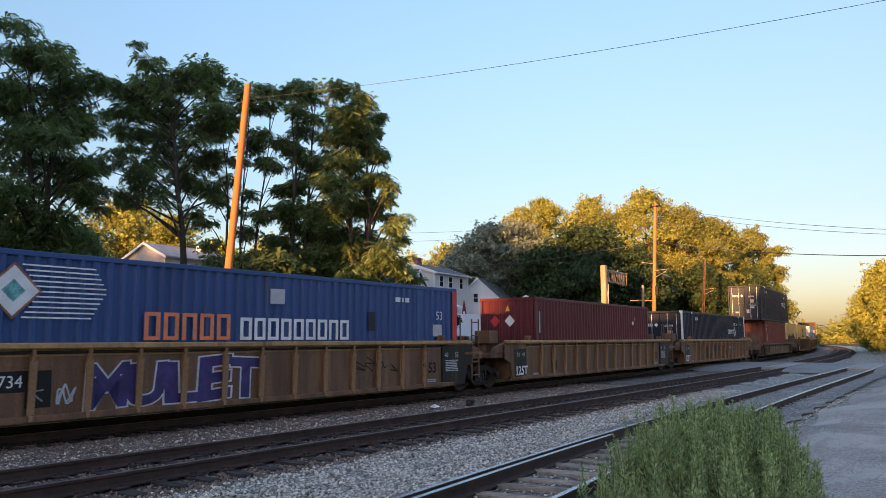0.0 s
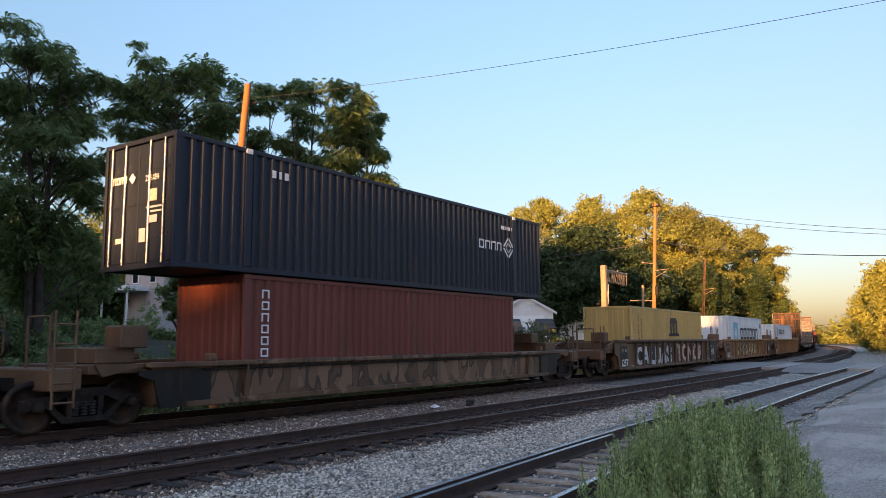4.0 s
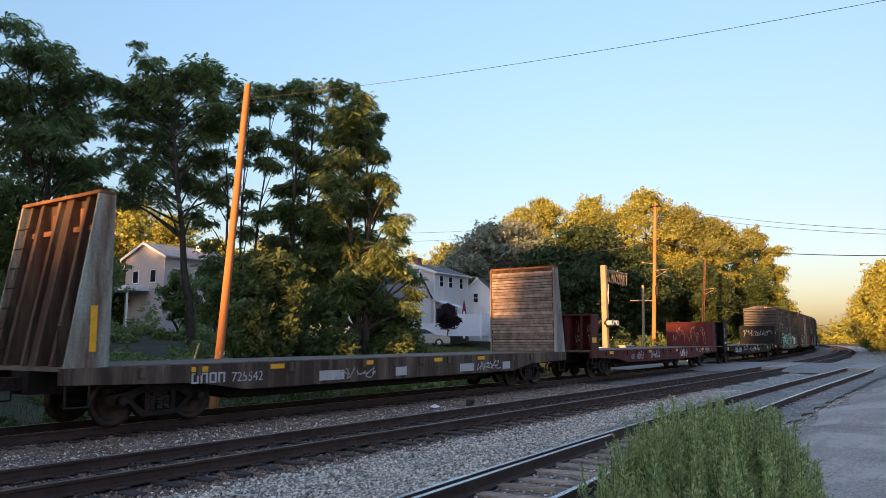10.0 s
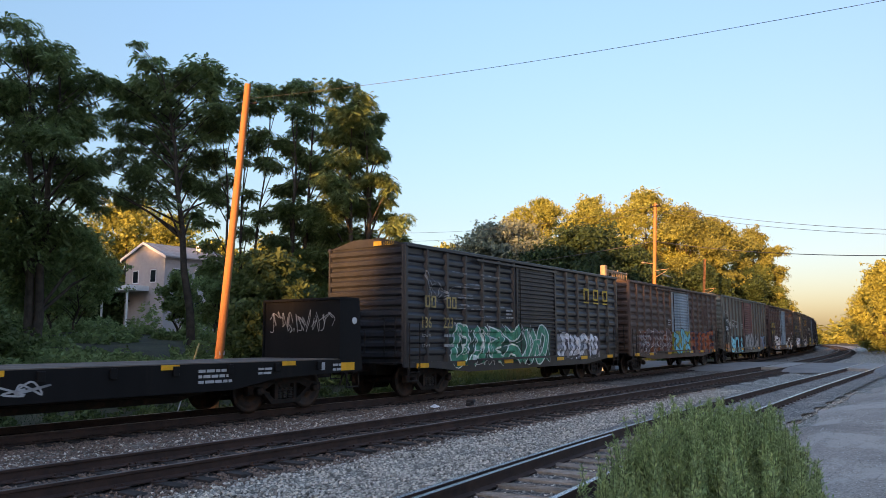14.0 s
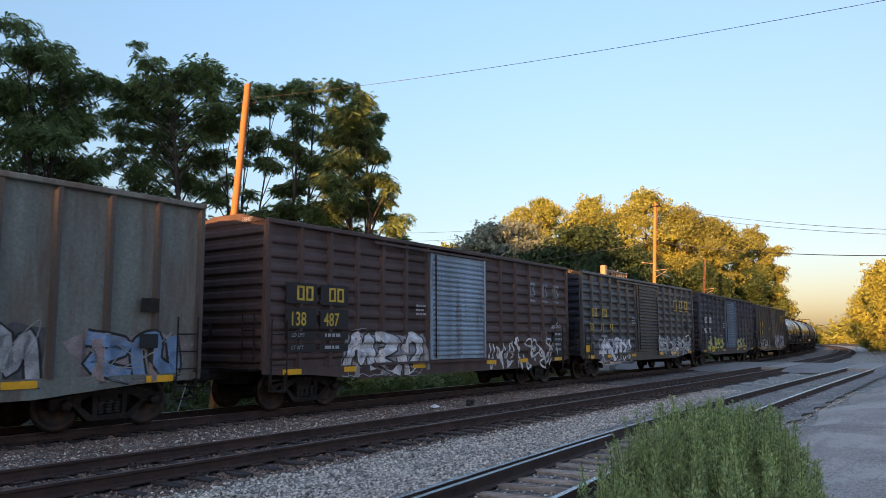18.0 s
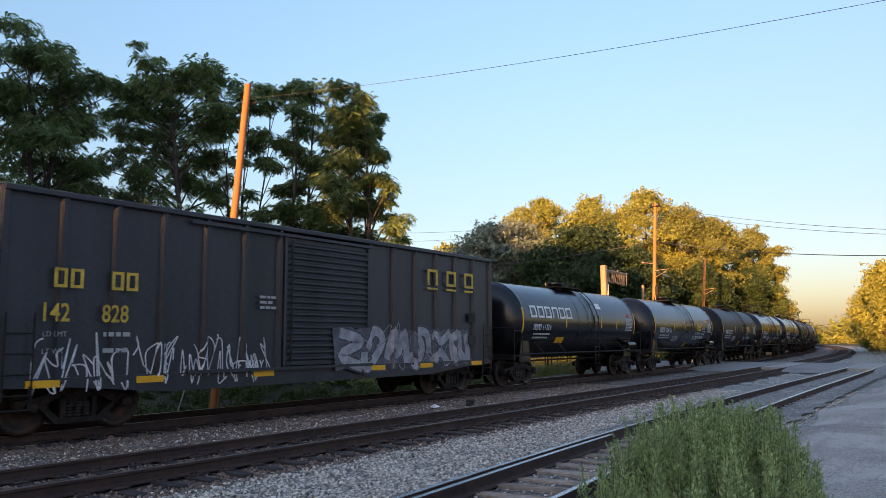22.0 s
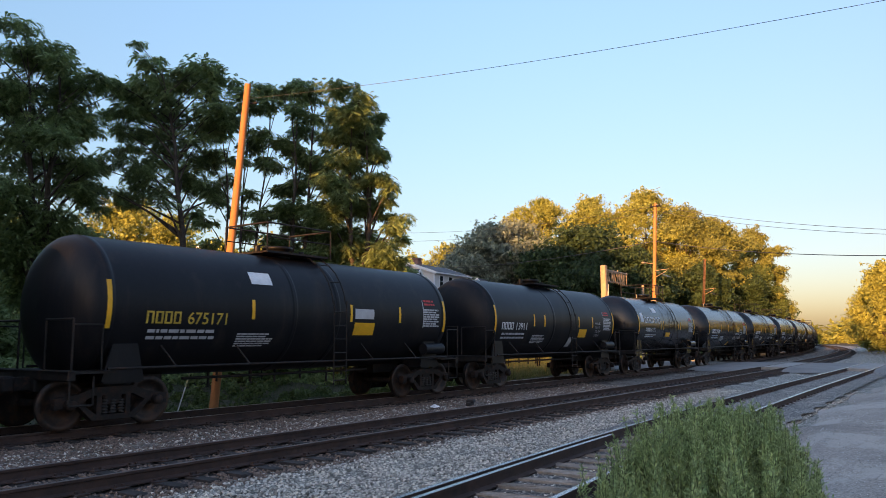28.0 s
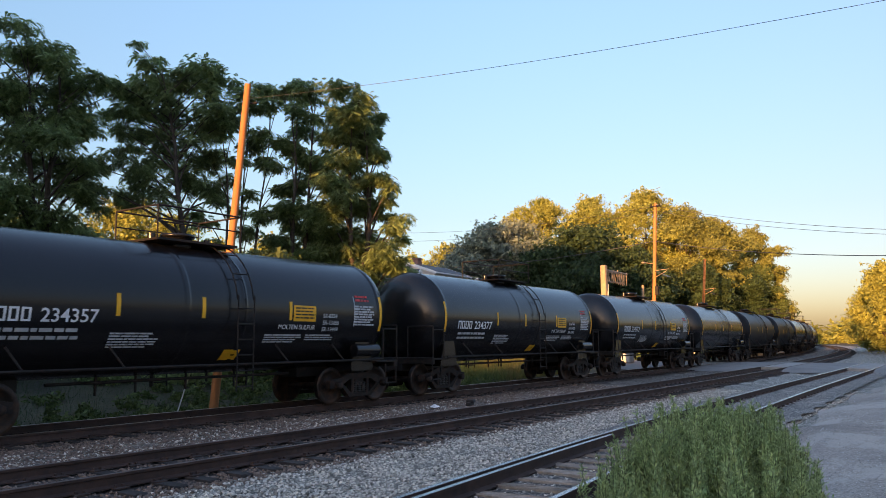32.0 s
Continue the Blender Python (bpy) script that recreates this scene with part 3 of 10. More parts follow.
def sprayed(parent, x0, x1, z0, z1, y, n, fill, line, seed, back=None, put=None, fat=0.25, skin=None):
    """A row of fat sprayed shapes, each filled and outlined."""
    rnd = random.Random(seed)
    w = (x1 - x0) / n
    h = z1 - z0
    t = min(w, h) * fat
    if back:
        s = S()
        pts = [(x0 - 0.1 + (x1 - x0 + 0.2) * i / 24, (z0 + z1) / 2 + rnd.uniform(-0.05, 0.05) * h) for i in range(25)]
        ribbon(s, pts, h * 0.82, y, put)
        part("sprayed_ground", drape(s, skin, 0.001) if skin else s, back, parent)
    for i in range(n):
        edge, body = S(), S()
        grow = rnd.uniform(0.86, 1.1)
        lean = rnd.uniform(-0.12, 0.2)
        for k, ctrl in enumerate(STROKES[rnd.randrange(len(STROKES))]):
            c = []
            for a, b in ctrl:
                zz = z0 + t / 2 + (h - t) * min(1, b * grow) + rnd.uniform(-0.02, 0.02) * h
                c.append((x0 + i * w + t * 0.3 + (w - t * 0.4) * (a + lean * (b - 0.5)), zz))
            p = curve_of(c, 5)
            lift = 0.0008 * (i % 2 * 2 + k)
            ribbon(edge, p, t * 1.42, y - 0.003 - lift, put)
            ribbon(body, p, t, y - 0.007 - lift, put)
        part("sprayed_outline", drape(edge, skin, 0.003 + 0.0008 * (i % 2)) if skin else edge, line, parent)
        part("sprayed_fill", drape(body, skin, 0.006 + 0.0008 * (i % 2)) if skin else body, fill, parent)


def scrawl(parent, x0, x1, z0, z1, y, n, mat, seed, put=None, wide=0.03, skin=None):
    """Thin hand-drawn loops and strokes."""
    rnd = random.Random(seed)
    w = (x1 - x0) / n
    for i in range(n):
        c = [(x0 + w * (i + rnd.uniform(-0.3, 1.3)), rnd.uniform(z0, z1)) for q in range(rnd.randint(4, 7))]
        s = ribbon(S(), curve_of(c, 6), wide, y - 0.0008 * (i % 3), put)
        part("scrawl", drape(s, skin, 0.009 + 0.0008 * (i % 3)) if skin else s, mat, parent)


# ---- well cars ----
def well_car(label, centre, mat, half=8.3, top=1.62, left_truck=False, right_truck=True, left_end=False, right_end=False, reach=9.8, ribs=13, low=0.25, rib_mat=None):
    ob = car("well_car", label, "well car", centre, "well cars of the train")
    for sy in (-1, 1):
        def ys(a, b):
            return (min(sy * a, sy * b), max(sy * a, sy * b))
        part("side_plate", S().box(-half, half, *ys(1.36, 1.39), low + 0.1, top - 0.12), mat, ob)
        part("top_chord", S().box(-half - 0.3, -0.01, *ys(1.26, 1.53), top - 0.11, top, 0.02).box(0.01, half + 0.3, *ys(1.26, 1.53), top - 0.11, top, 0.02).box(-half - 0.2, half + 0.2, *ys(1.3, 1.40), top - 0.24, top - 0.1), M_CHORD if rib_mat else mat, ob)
        part("air_pipe", S().tube((-half + 1.0, sy * 1.44, top - 0.17), (half - 1.0, sy * 1.44, top - 0.17), 0.028, 6), M_STEEL, ob)
        part("bottom_chord", S().box(-half + 0.6, half - 0.6, *ys(1.22, 1.47), low, low + 0.12, 0.015), mat, ob)
        for i in range(ribs):
            x = -half + 2.15 + (2 * half - 4.3) * i / (ribs - 1)
            rib = once(f"rib_{mat.name}_{top}_{low}", lambda: S().extrude([(1.385, top - 0.11), (1.515, top - 0.11), (1.50, top - 0.3), (1.46, low + 0.14), (1.50, low + 0.09), (1.50, low + 0.03), (1.385, low + 0.03)], "x", -0.03, 0.03).extrude([(1.50, top - 0.3), (1.512, top - 0.3), (1.472, low + 0.14), (1.46, low + 0.14)], "x", -0.065, 0.065), rib_mat or mat)
            part("rib", rib, None, ob, at=pose(x, 0, 0, 0, 0, 0 if sy > 0 else 180))
        for sx in (-1, 1):
            # end panel with slanted foot
            tail = sx > 0 and right_end and ribs > 2
            e = [(sx * half, low + 0.02), (sx * (half - 1.2), low + 0.02), (sx * (half - 1.2), top - 0.15), (sx * (half + 0.5), top - 0.15), (sx * (half + 0.5), 0.98), (sx * (half + 0.16), 0.86)]
            if tail:
                e = [(half + 0.1, low + 0.02), (half - 1.2, low + 0.02), (half - 1.2, top - 0.15), (half + 1.0, top - 0.15), (half + 1.0, 1.1), (half + 0.55, 1.06), (half + 0.3, 0.86)]
                part("end_beam", S().box(half + 0.3, half + 1.05, *ys(1.26, 1.53), top - 0.2, top, 0.02).box(half - 1.6, half + 1.05, *ys(1.2, 1.42), top + 0.003, top + 0.1, 0.02), rib_mat or mat, ob)
                part("label_plate", S().box(half - 0.75, half - 0.3, *ys(1.44, 1.448), 0.75, 1.0), M_WELLDARK, ob)
                part("end_post", S().box(half - 0.9, half - 0.82, *ys(1.44, 1.49), low + 0.05, top - 0.12).box(half + 0.08, half + 0.14, *ys(1.44, 1.47), low + 0.3, top - 0.15), rib_mat or mat, ob)
            part("end_panel", S().extrude(e, "y", *ys(1.38, 1.44)), M_WELLDARK if sx > 0 and not tail or ribs == 2 else mat, ob)
            if sx < 0 and ribs > 2:
                part("stencil_panel", S().box(-half + 0.12, -half + 1.0, *ys(1.44, 1.4445), low + 0.1, top - 0.3), M_WELLDARK, ob)
            part("jacking_pad", S().box(min(sx * (half - 1.3), sx * (half - 1.1)), max(sx * (half - 1.3), sx * (half - 1.1)), *ys(1.3, 1.5), top, top + 0.16, 0.03), mat, ob)
    part("well_floor", S().box(-half, half, -1.22, 1.22, low + 0.02, low + 0.09), mat, ob)
    for sx in (-1, 1):
        def xs(a, b):
            return (min(sx * a, sx * b), max(sx * a, sx * b))
        part("bulkhead", S().box(*xs(half - 0.02, half + 0.06), -1.36, 1.36, low + 0.1, top - 0.06), mat, ob)
        part("end_platform", S().box(*xs(half + 0.06, reach - 0.25), -1.30, 1.30, 1.02, 1.2, 0.02).box(*xs(half + 0.06, reach - 0.05), -0.4, 0.4, 0.8, 1.02), mat, ob)
        part("end_sill", S().extrude([(sx * (half + 0.06), 1.2), (sx * (half + 0.06), top - 0.02), (sx * (reach - 0.5), top - 0.25), (sx * (reach - 0.35), 1.2)], "y", -1.34, -1.22), mat, ob)
        part("end_sill", S().extrude([(sx * (half + 0.06), 1.2), (sx * (half + 0.06), top - 0.02), (sx * (reach - 0.5), top - 0.25), (sx * (reach - 0.35), 1.2)], "y", 1.22, 1.34), mat, ob)
        part("deck_box", S().box(*xs(half + 0.25, reach - 0.6), -0.9, 0.9, 1.2, 1.52, 0.03), mat, ob)
    for sx, has in ((-1, left_end), (1, right_end)):
        if has:
            for y in (-1.36, 1.36):
                ladder(ob, sx * (reach + 0.05), sx * (reach + 0.45), 0.45, 2.2, y, mat=mat, r=0.025)
            part("end_beam", S().box(min(sx * (reach - 0.1), sx * (reach + 0.5)), max(sx * (reach - 0.1), sx * (reach + 0.5)), -1.36, 1.36, 0.75, 1.15, 0.03), mat, ob)
            part("handrail", S().pipe([(sx * (reach + 0.35), -1.0, 1.15), (sx * (reach + 0.35), -1.0, 2.1), (sx * (reach + 0.35), -0.2, 2.1), (sx * (reach + 0.35), -0.2, 1.15)], 0.025), mat, ob)
            part("brake_wheel", S().lathe([(-0.02, 0.24), (0.02, 0.28), (0.03, 0.25), (-0.02, 0.24)], "x", 16, (sx * (reach + 0.5), 0.5, 1.6)), M_STEEL, ob)
            coupler(ob, sx * (reach + 0.75), sx)
            truck(ob, sx * (reach - 0.35))
    for y in (-1.42, 1.42):
        if right_end:
            continue
        ladder(ob, 8.75, 9.15, 0.42, 2.3, y, mat=mat, r=0.026, step=0.42)
        part("grab_rail", S().pipe([(8.0, y * 0.9, 1.6), (8.0, y * 0.9, 2.4), (8.3, y * 0.9, 2.4), (8.3, y * 0.9, 1.6)], 0.024), mat, ob)
        part("side_step", S().box(8.3, 9.3, y - 0.06, y + 0.06, 1.18, 1.26), mat, ob)
    part("brake_box", S().box(-9.3, -8.7, -1.1, -0.5, 1.5, 1.95, 0.03), mat, ob)
    part("equipment_box", S().box(8.5, 9.0, -0.5, 0.3, 1.5, 1.9, 0.03), mat, ob)
    if right_truck and not right_end:
        truck(ob, reach)
    return ob


# ---- flat cars with bulkheads ----
def bulkhead_flat(label, centre, mat, half, bulk_h, deep, post_step=0.62, timber=False, deck_mat=None, gusset_mat=None, sheet_mat=None, lean=0.12, post_mat=None):
    ob = car("flat_car", label, "flat car", centre, "bulkhead flat cars")
    part("deck", S().box(-half, half, -1.42, 1.42, 1.10, 1.18), deck_mat or mat, ob)
    for sy in (-1, 1):
        ys = (min(sy * 1.34, sy * 1.46), max(sy * 1.34, sy * 1.46))
        sill = [(-half, 1.16), (half, 1.16), (half, 0.86), (half - 2.9, 0.78), (half - 4.2, 0.58), (-half + 4.2, 0.58), (-half + 2.9, 0.78), (-half, 0.86)]
        part("side_sill", S().extrude(sill, "y", *ys), mat, ob)
        for i in range(14):
            x = -half + 1.6 + (2 * half - 3.2) * i / 13
            part("stake_pocket", once(f"pocket_{mat.name}", lambda: S().box(-0.07, 0.07, -0.03, 0.03, -0.1, 0.1, 0.01), mat), None, ob, at=pose(x, sy * 1.485, 1.03))
    part("centre_sill", S().extrude([(-half, 0.66), (-half + 3.6, 0.62), (-half + 4.8, 0.3), (half - 4.8, 0.3), (half - 3.6, 0.62), (half, 0.66), (half, 1.1), (-half, 1.1)], "y", -0.32, 0.32), M_STEEL, ob)
    for sy in (-1, 1):
        part("pipe", S().tube((-half + 4.4, sy * 0.7, 0.5), (half - 4.4, sy * 0.7, 0.5), 0.04, 6), M_STEEL, ob)
    part("brake_reservoir", S().tube((1.0, -0.75, 0.72), (2.4, -0.75, 0.72), 0.22, 12), M_STEEL, ob)
    for sx in (-1, 1):
        inn = half - deep + 0.05
        b = part("bulkhead", S().box(min(sx * inn, sx * (inn + 0.06)), max(sx * inn, sx * (inn + 0.06)), -1.4, 1.4, 1.18, bulk_h, 0.0), sheet_mat or mat, ob)
        for sy in (-1, 1):
            w = [(sx * half, 0.86), (sx * (half - deep), 1.18), (sx * (half - deep), bulk_h), (sx * (half - deep * lean), bulk_h)]
            part("side_gusset", S().extrude(w, "y", min(sy * 1.40, sy * 1.45), max(sy * 1.40, sy * 1.45)), gusset_mat or mat, b)
        for i, (y, wide) in enumerate(((-0.95, 0.05), (-0.3, 0.13), (0.1, 0.05), (0.75, 0.06), (1.2, 0.05))):
            w = [(sx * (inn + 0.06), 1.16), (sx * (half - 0.05), 1.16), (sx * (half - deep * lean - 0.08), bulk_h), (sx * (inn + 0.06), bulk_h)]
            part("post", S().extrude(w, "y", y - wide, y + wide), mat, b)
        for k in range(3):
            z = 1.25 + (bulk_h - 1.35) * (k + 0.5) / 3
            part("cross_beam", S().box(min(sx * (inn + 0.06), sx * (inn + 0.2)), max(sx * (inn + 0.06), sx * (inn + 0.2)), -1.4, 1.4, z - 0.05, z + 0.05), post_mat or mat, b)
        if post_mat:
            for y0, z0_, z1_ in ((0.3, 2.0, 4.2), (-0.75, 2.2, 3.3), (-0.7, 3.4, 4.25)):
                part("patch_plate", S().box(min(sx * (inn + 0.062), sx * (inn + 0.075)), max(sx * (inn + 0.062), sx * (inn + 0.075)), y0, y0 + 0.3, z0_, z1_), post_mat, b, "rusty orange plate")
            rungs = S()
            for k in range(7):
                rungs.tube((sx * (half - 0.05 - k * 0.055), 0.82, 1.5 + k * 0.4), (sx * (half - 0.05 - k * 0.055), 1.18, 1.5 + k * 0.4), 0.016, 6)
            part("rungs", rungs, M_STEEL, b)
        if timber:
            rnd = random.Random(9)
            z = 1.2
            while z < bulk_h - 0.1:
                hh = rnd.uniform(0.1, 0.15)
                d_ = rnd.uniform(0.03, 0.06)
                part("plank", S().box(min(sx * (inn - 0.002), sx * (inn - d_)), max(sx * (inn - 0.002), sx * (inn - d_)), -1.38 + rnd.uniform(0, 0.05), 1.38 - rnd.uniform(0, 0.05), z, z + hh - rnd.uniform(0.012, 0.03), 0.006), M_PLANK, b)
                z += hh
        part("top_cap", S().box(min(sx * (half - deep), sx * (half - deep * lean)), max(sx * (half - deep), sx * (half - deep * lean)), -1.45, 1.45, bulk_h, bulk_h + 0.07, 0.01), post_mat or mat, b)
        coupler(ob, sx * (half + 0.55), sx)
        truck(ob, sx * (half - 2.3))
        for sy in (-1, 1):
            part("step", S().pipe([(sx * (half - 0.1), sy * 1.43, 0.9), (sx * (half - 0.1), sy * 1.43, 0.45), (sx * (half - 0.55), sy * 1.43, 0.45), (sx * (half - 0.55), sy * 1.43, 0.9)], 0.02), M_STEEL, ob)
            part("grab_iron", S().pipe([(sx * (half + 0.05), sy * 1.43, 1.3), (sx * (half + 0.1), sy * 1.46, 1.3), (sx * (half + 0.1), sy * 1.46, 1.9), (sx * (half + 0.05), sy * 1.43, 1.9)], 0.016), M_STEEL, ob)
    return ob


# ---- boxcars ----
def boxcar(label, centre, mat, door_mat, half=7.85, eave=4.4, posts=16, door=(0.15, 2.9), flat_sheet=False, end_mat=None, low=0.98, post_mat=None):
    """Outside-braced boxcar; door: its x range on the near side (its mirror on the far side)."""
    ob = car("boxcar", label, "boxcar", centre, "boxcars of the train")
    end_mat = end_mat or mat
    d0, d1 = door
    k1, k2 = max(2, round((d0 + half) / 0.98)), max(2, round((half - d1) / 0.98))
    wave = [(1.42 if flat_sheet else 1.39, low)]
    zw = low + 0.2
    while not flat_sheet and zw + 0.34 < eave - 0.15:
        wave += [(1.39, zw), (1.435, zw + 0.035), (1.45, zw + 0.07), (1.45, zw + 0.15), (1.435, zw + 0.19), (1.39, zw + 0.25)]
        zw += 0.34
    wave.append((wave[0][0], eave))
    SKINS[ob] = ([-half + 0.06 + (d0 + half - 0.12) * i / k1 for i in range(k1 + 1)] + [d1 + 0.06 + (half - d1 - 0.12) * i / k2 for i in range(k2 + 1)], d0, d1, low, wave)

    def sheet(x0, x1, sy):
        s = S()
        prof = [(sy * a, b) for a, b in wave]
        n = len(prof)
        s.add([(x0, a, b) for a, b in prof] + [(x1, a, b) for a, b in prof], [(i, i + 1, n + i + 1, n + i) for i in range(n - 1)])
        return s
    for sy in (-1, 1):
        a, b = (d0, d1)
        part("side_panel", sheet(-half, a, sy), mat, ob)
        part("side_panel", sheet(b, half, sy), mat, ob)
        n1 = max(2, round((a + half) / 0.98))
        n2 = max(2, round((half - b) / 0.98))
        xs = [-half + 0.06 + (a + half - 0.12) * i / n1 for i in range(n1 + 1)] + [b + 0.06 + (half - b - 0.12) * i / n2 for i in range(n2 + 1)]
        for x in xs:
            post = once(f"post_{(post_mat or mat).name}_{eave}_{low}", lambda: S().extrude([(-0.10, 1.385), (-0.045, 1.50), (0.045, 1.50), (0.10, 1.385)], "z", low, eave - 0.02), post_mat or mat)
            part("side_post", post, None, ob, at=pose(x, 0, 0, 0, 0, 0 if sy > 0 else 180))
        # sliding door: corrugated sheet in a frame, on rails
        dz0, dz1 = low + 0.08, eave - 0.22
        prof = [(sy * 1.47, dz0)]
        z = dz0 + 0.1
        while z + 0.15 < dz1:
            prof += [(sy * 1.47, z), (sy * 1.515, z + 0.04), (sy * 1.515, z + 0.085), (sy * 1.47, z + 0.12)]
            z += 0.15
        prof += [(sy * 1.47, dz1)]
        n = len(prof)
        s = S().add([(a + 0.06, p, q) for p, q in prof] + [(b - 0.06, p, q) for p, q in prof], [(i, i + 1, n + i + 1, n + i) for i in range(n - 1)])
        dr = part("door", s, door_mat, ob)
        for x in (a + 0.02, b - 0.1):
            part("door_stile", S().box(x, x + 0.09, min(sy * 1.46, sy * 1.54), max(sy * 1.46, sy * 1.54), dz0, dz1, 0.01), door_mat, dr)
        part("door_bar", S().tube((a + 0.25, sy * 1.55, dz0 + 0.05), (a + 0.25, sy * 1.55, dz1 - 0.05), 0.022, 6), M_STEEL, dr)
        for z in (dz0 - 0.06, dz1 + 0.04):
            part("door_rail", S().box(a - 2.6, b + 0.1, min(sy * 1.50, sy * 1.56), max(sy * 1.50, sy * 1.56), z - 0.03, z + 0.04), mat, ob)
        part("side_sill", S().extrude([(-half, low + 0.02), (half, low + 0.02), (half, low - 0.12), (half - 1.4, low - 0.16), (half - 3.4, low - 0.34), (-half + 3.4, low - 0.34), (-half + 1.4, low - 0.16), (-half, low - 0.12)], "y", min(sy * 1.4, sy * 1.46), max(sy * 1.4, sy * 1.46)), mat, ob)
        part("eave_rail", S().box(-half, half, min(sy * 1.40, sy * 1.53), max(sy * 1.40, sy * 1.53), eave - 0.08, eave + 0.03, 0.015), mat, ob)
    for sx in (-1, 1):
        prof = [(sx * (half - 0.05), low)]
        z = low + 0.12
        while z + 0.3 < eave:
            prof += [(sx * (half - 0.05), z), (sx * (half + 0.03), z + 0.06), (sx * (half + 0.03), z + 0.17), (sx * (half - 0.05), z + 0.23)]
            z += 0.3
        prof += [(sx * (half - 0.05), eave)]
        n = len(prof)
        s = S().add([(a, -1.42, b) for a, b in prof] + [(a, 1.42, b) for a, b in prof], [(i, i + 1, n + i + 1, n + i) for i in range(n - 1)])
        s.add([(sx * half, -1.46, eave - 0.02), (sx * half, 1.46, eave - 0.02), (sx * half, 0.5, eave + 0.22), (sx * half, -0.5, eave + 0.22)], [(0, 1, 2, 3)])
        part("end_wall", s, end_mat, ob)
        for sy in (-1, 1):
            part("corner_post", S().box(min(sx * (half - 0.1), sx * (half + 0.02)), max(sx * (half - 0.1), sx * (half + 0.02)), min(sy * 1.38, sy * 1.47), max(sy * 1.38, sy * 1.47), low - 0.1, eave, 0.015), mat, ob)
            ladder(ob, sx * (half - 0.62), sx * (half - 0.14), low - 0.35, low + 1.15, sy * 1.54)
            part("sill_step", S().pipe([(sx * (half - 0.14), sy * 1.48, low - 0.1), (sx * (half - 0.14), sy * 1.48, low - 0.5), (sx * (half - 0.62), sy * 1.48, low - 0.5), (sx * (half - 0.62), sy * 1.48, low - 0.1)], 0.02), M_STEEL, ob)
        part("crossover_platform", S().box(min(sx * (half + 0.05), sx * (half + 0.32)), max(sx * (half + 0.05), sx * (half + 0.32)), -1.3, 1.3, low - 0.02, low + 0.03), M_STEEL, ob)
        part("end_ladder", S().pipe([(sx * (half + 0.1), -1.2, low + 0.2), (sx * (half + 0.1), -1.2, low + 1.3)], 0.018).pipe([(sx * (half + 0.1), -0.8, low + 0.2), (sx * (half + 0.1), -0.8, low + 1.3)], 0.018).pipe([(sx * (half + 0.1), -1.2, low + 0.5), (sx * (half + 0.1), -0.8, low + 0.5)], 0.016).pipe([(sx * (half + 0.1), -1.2, low + 0.9), (sx * (half + 0.1), -0.8, low + 0.9)], 0.016), M_STEEL, ob)
        coupler(ob, sx * (half + 0.5), sx)
        truck(ob, sx * (half - 1.75))
    part("brake_wheel", S().lathe([(-0.02, 0.24), (0.02, 0.28), (0.03, 0.25), (-0.02, 0.24)], "x", 16, (-half - 0.14, 0.55, low + 0.9)), M_STEEL, ob)
    roof = S()
    sec = [(-1.5, eave), (-0.9, eave + 0.13), (0, eave + 0.24), (0.9, eave + 0.13), (1.5, eave)]
    roof.add([(-half, a, b) for a, b in sec] + [(half, a, b) for a, b in sec], [(i, i + 1, 6 + i, 5 + i) for i in range(4)])
    for i in range(17):
        x = -half + 0.3 + (2 * half - 0.6) * i / 16
        roof.add([(x - 0.04, a, b + 0.03) for a, b in sec] + [(x + 0.04, a, b + 0.03) for a, b in sec], [(i2, i2 + 1, 6 + i2, 5 + i2) for i2 in range(4)])
    part("roof", roof, M_ROOF, ob)
    part("underframe", S().box(-half + 0.1, half - 0.1, -0.35, 0.35, low - 0.35, low).box(-half + 0.1, half - 0.1, -1.4, 1.4, low - 0.02, low + 0.02), M_STEEL, ob)
    return ob


def yellow_bars(ob, xs, z, y=-1.475, w=0.42, h=0.13):
    for x in xs:
        part("reflector", S().box(x, x + w, y - 0.008, y, z, z + h), M_REFLEX, ob)


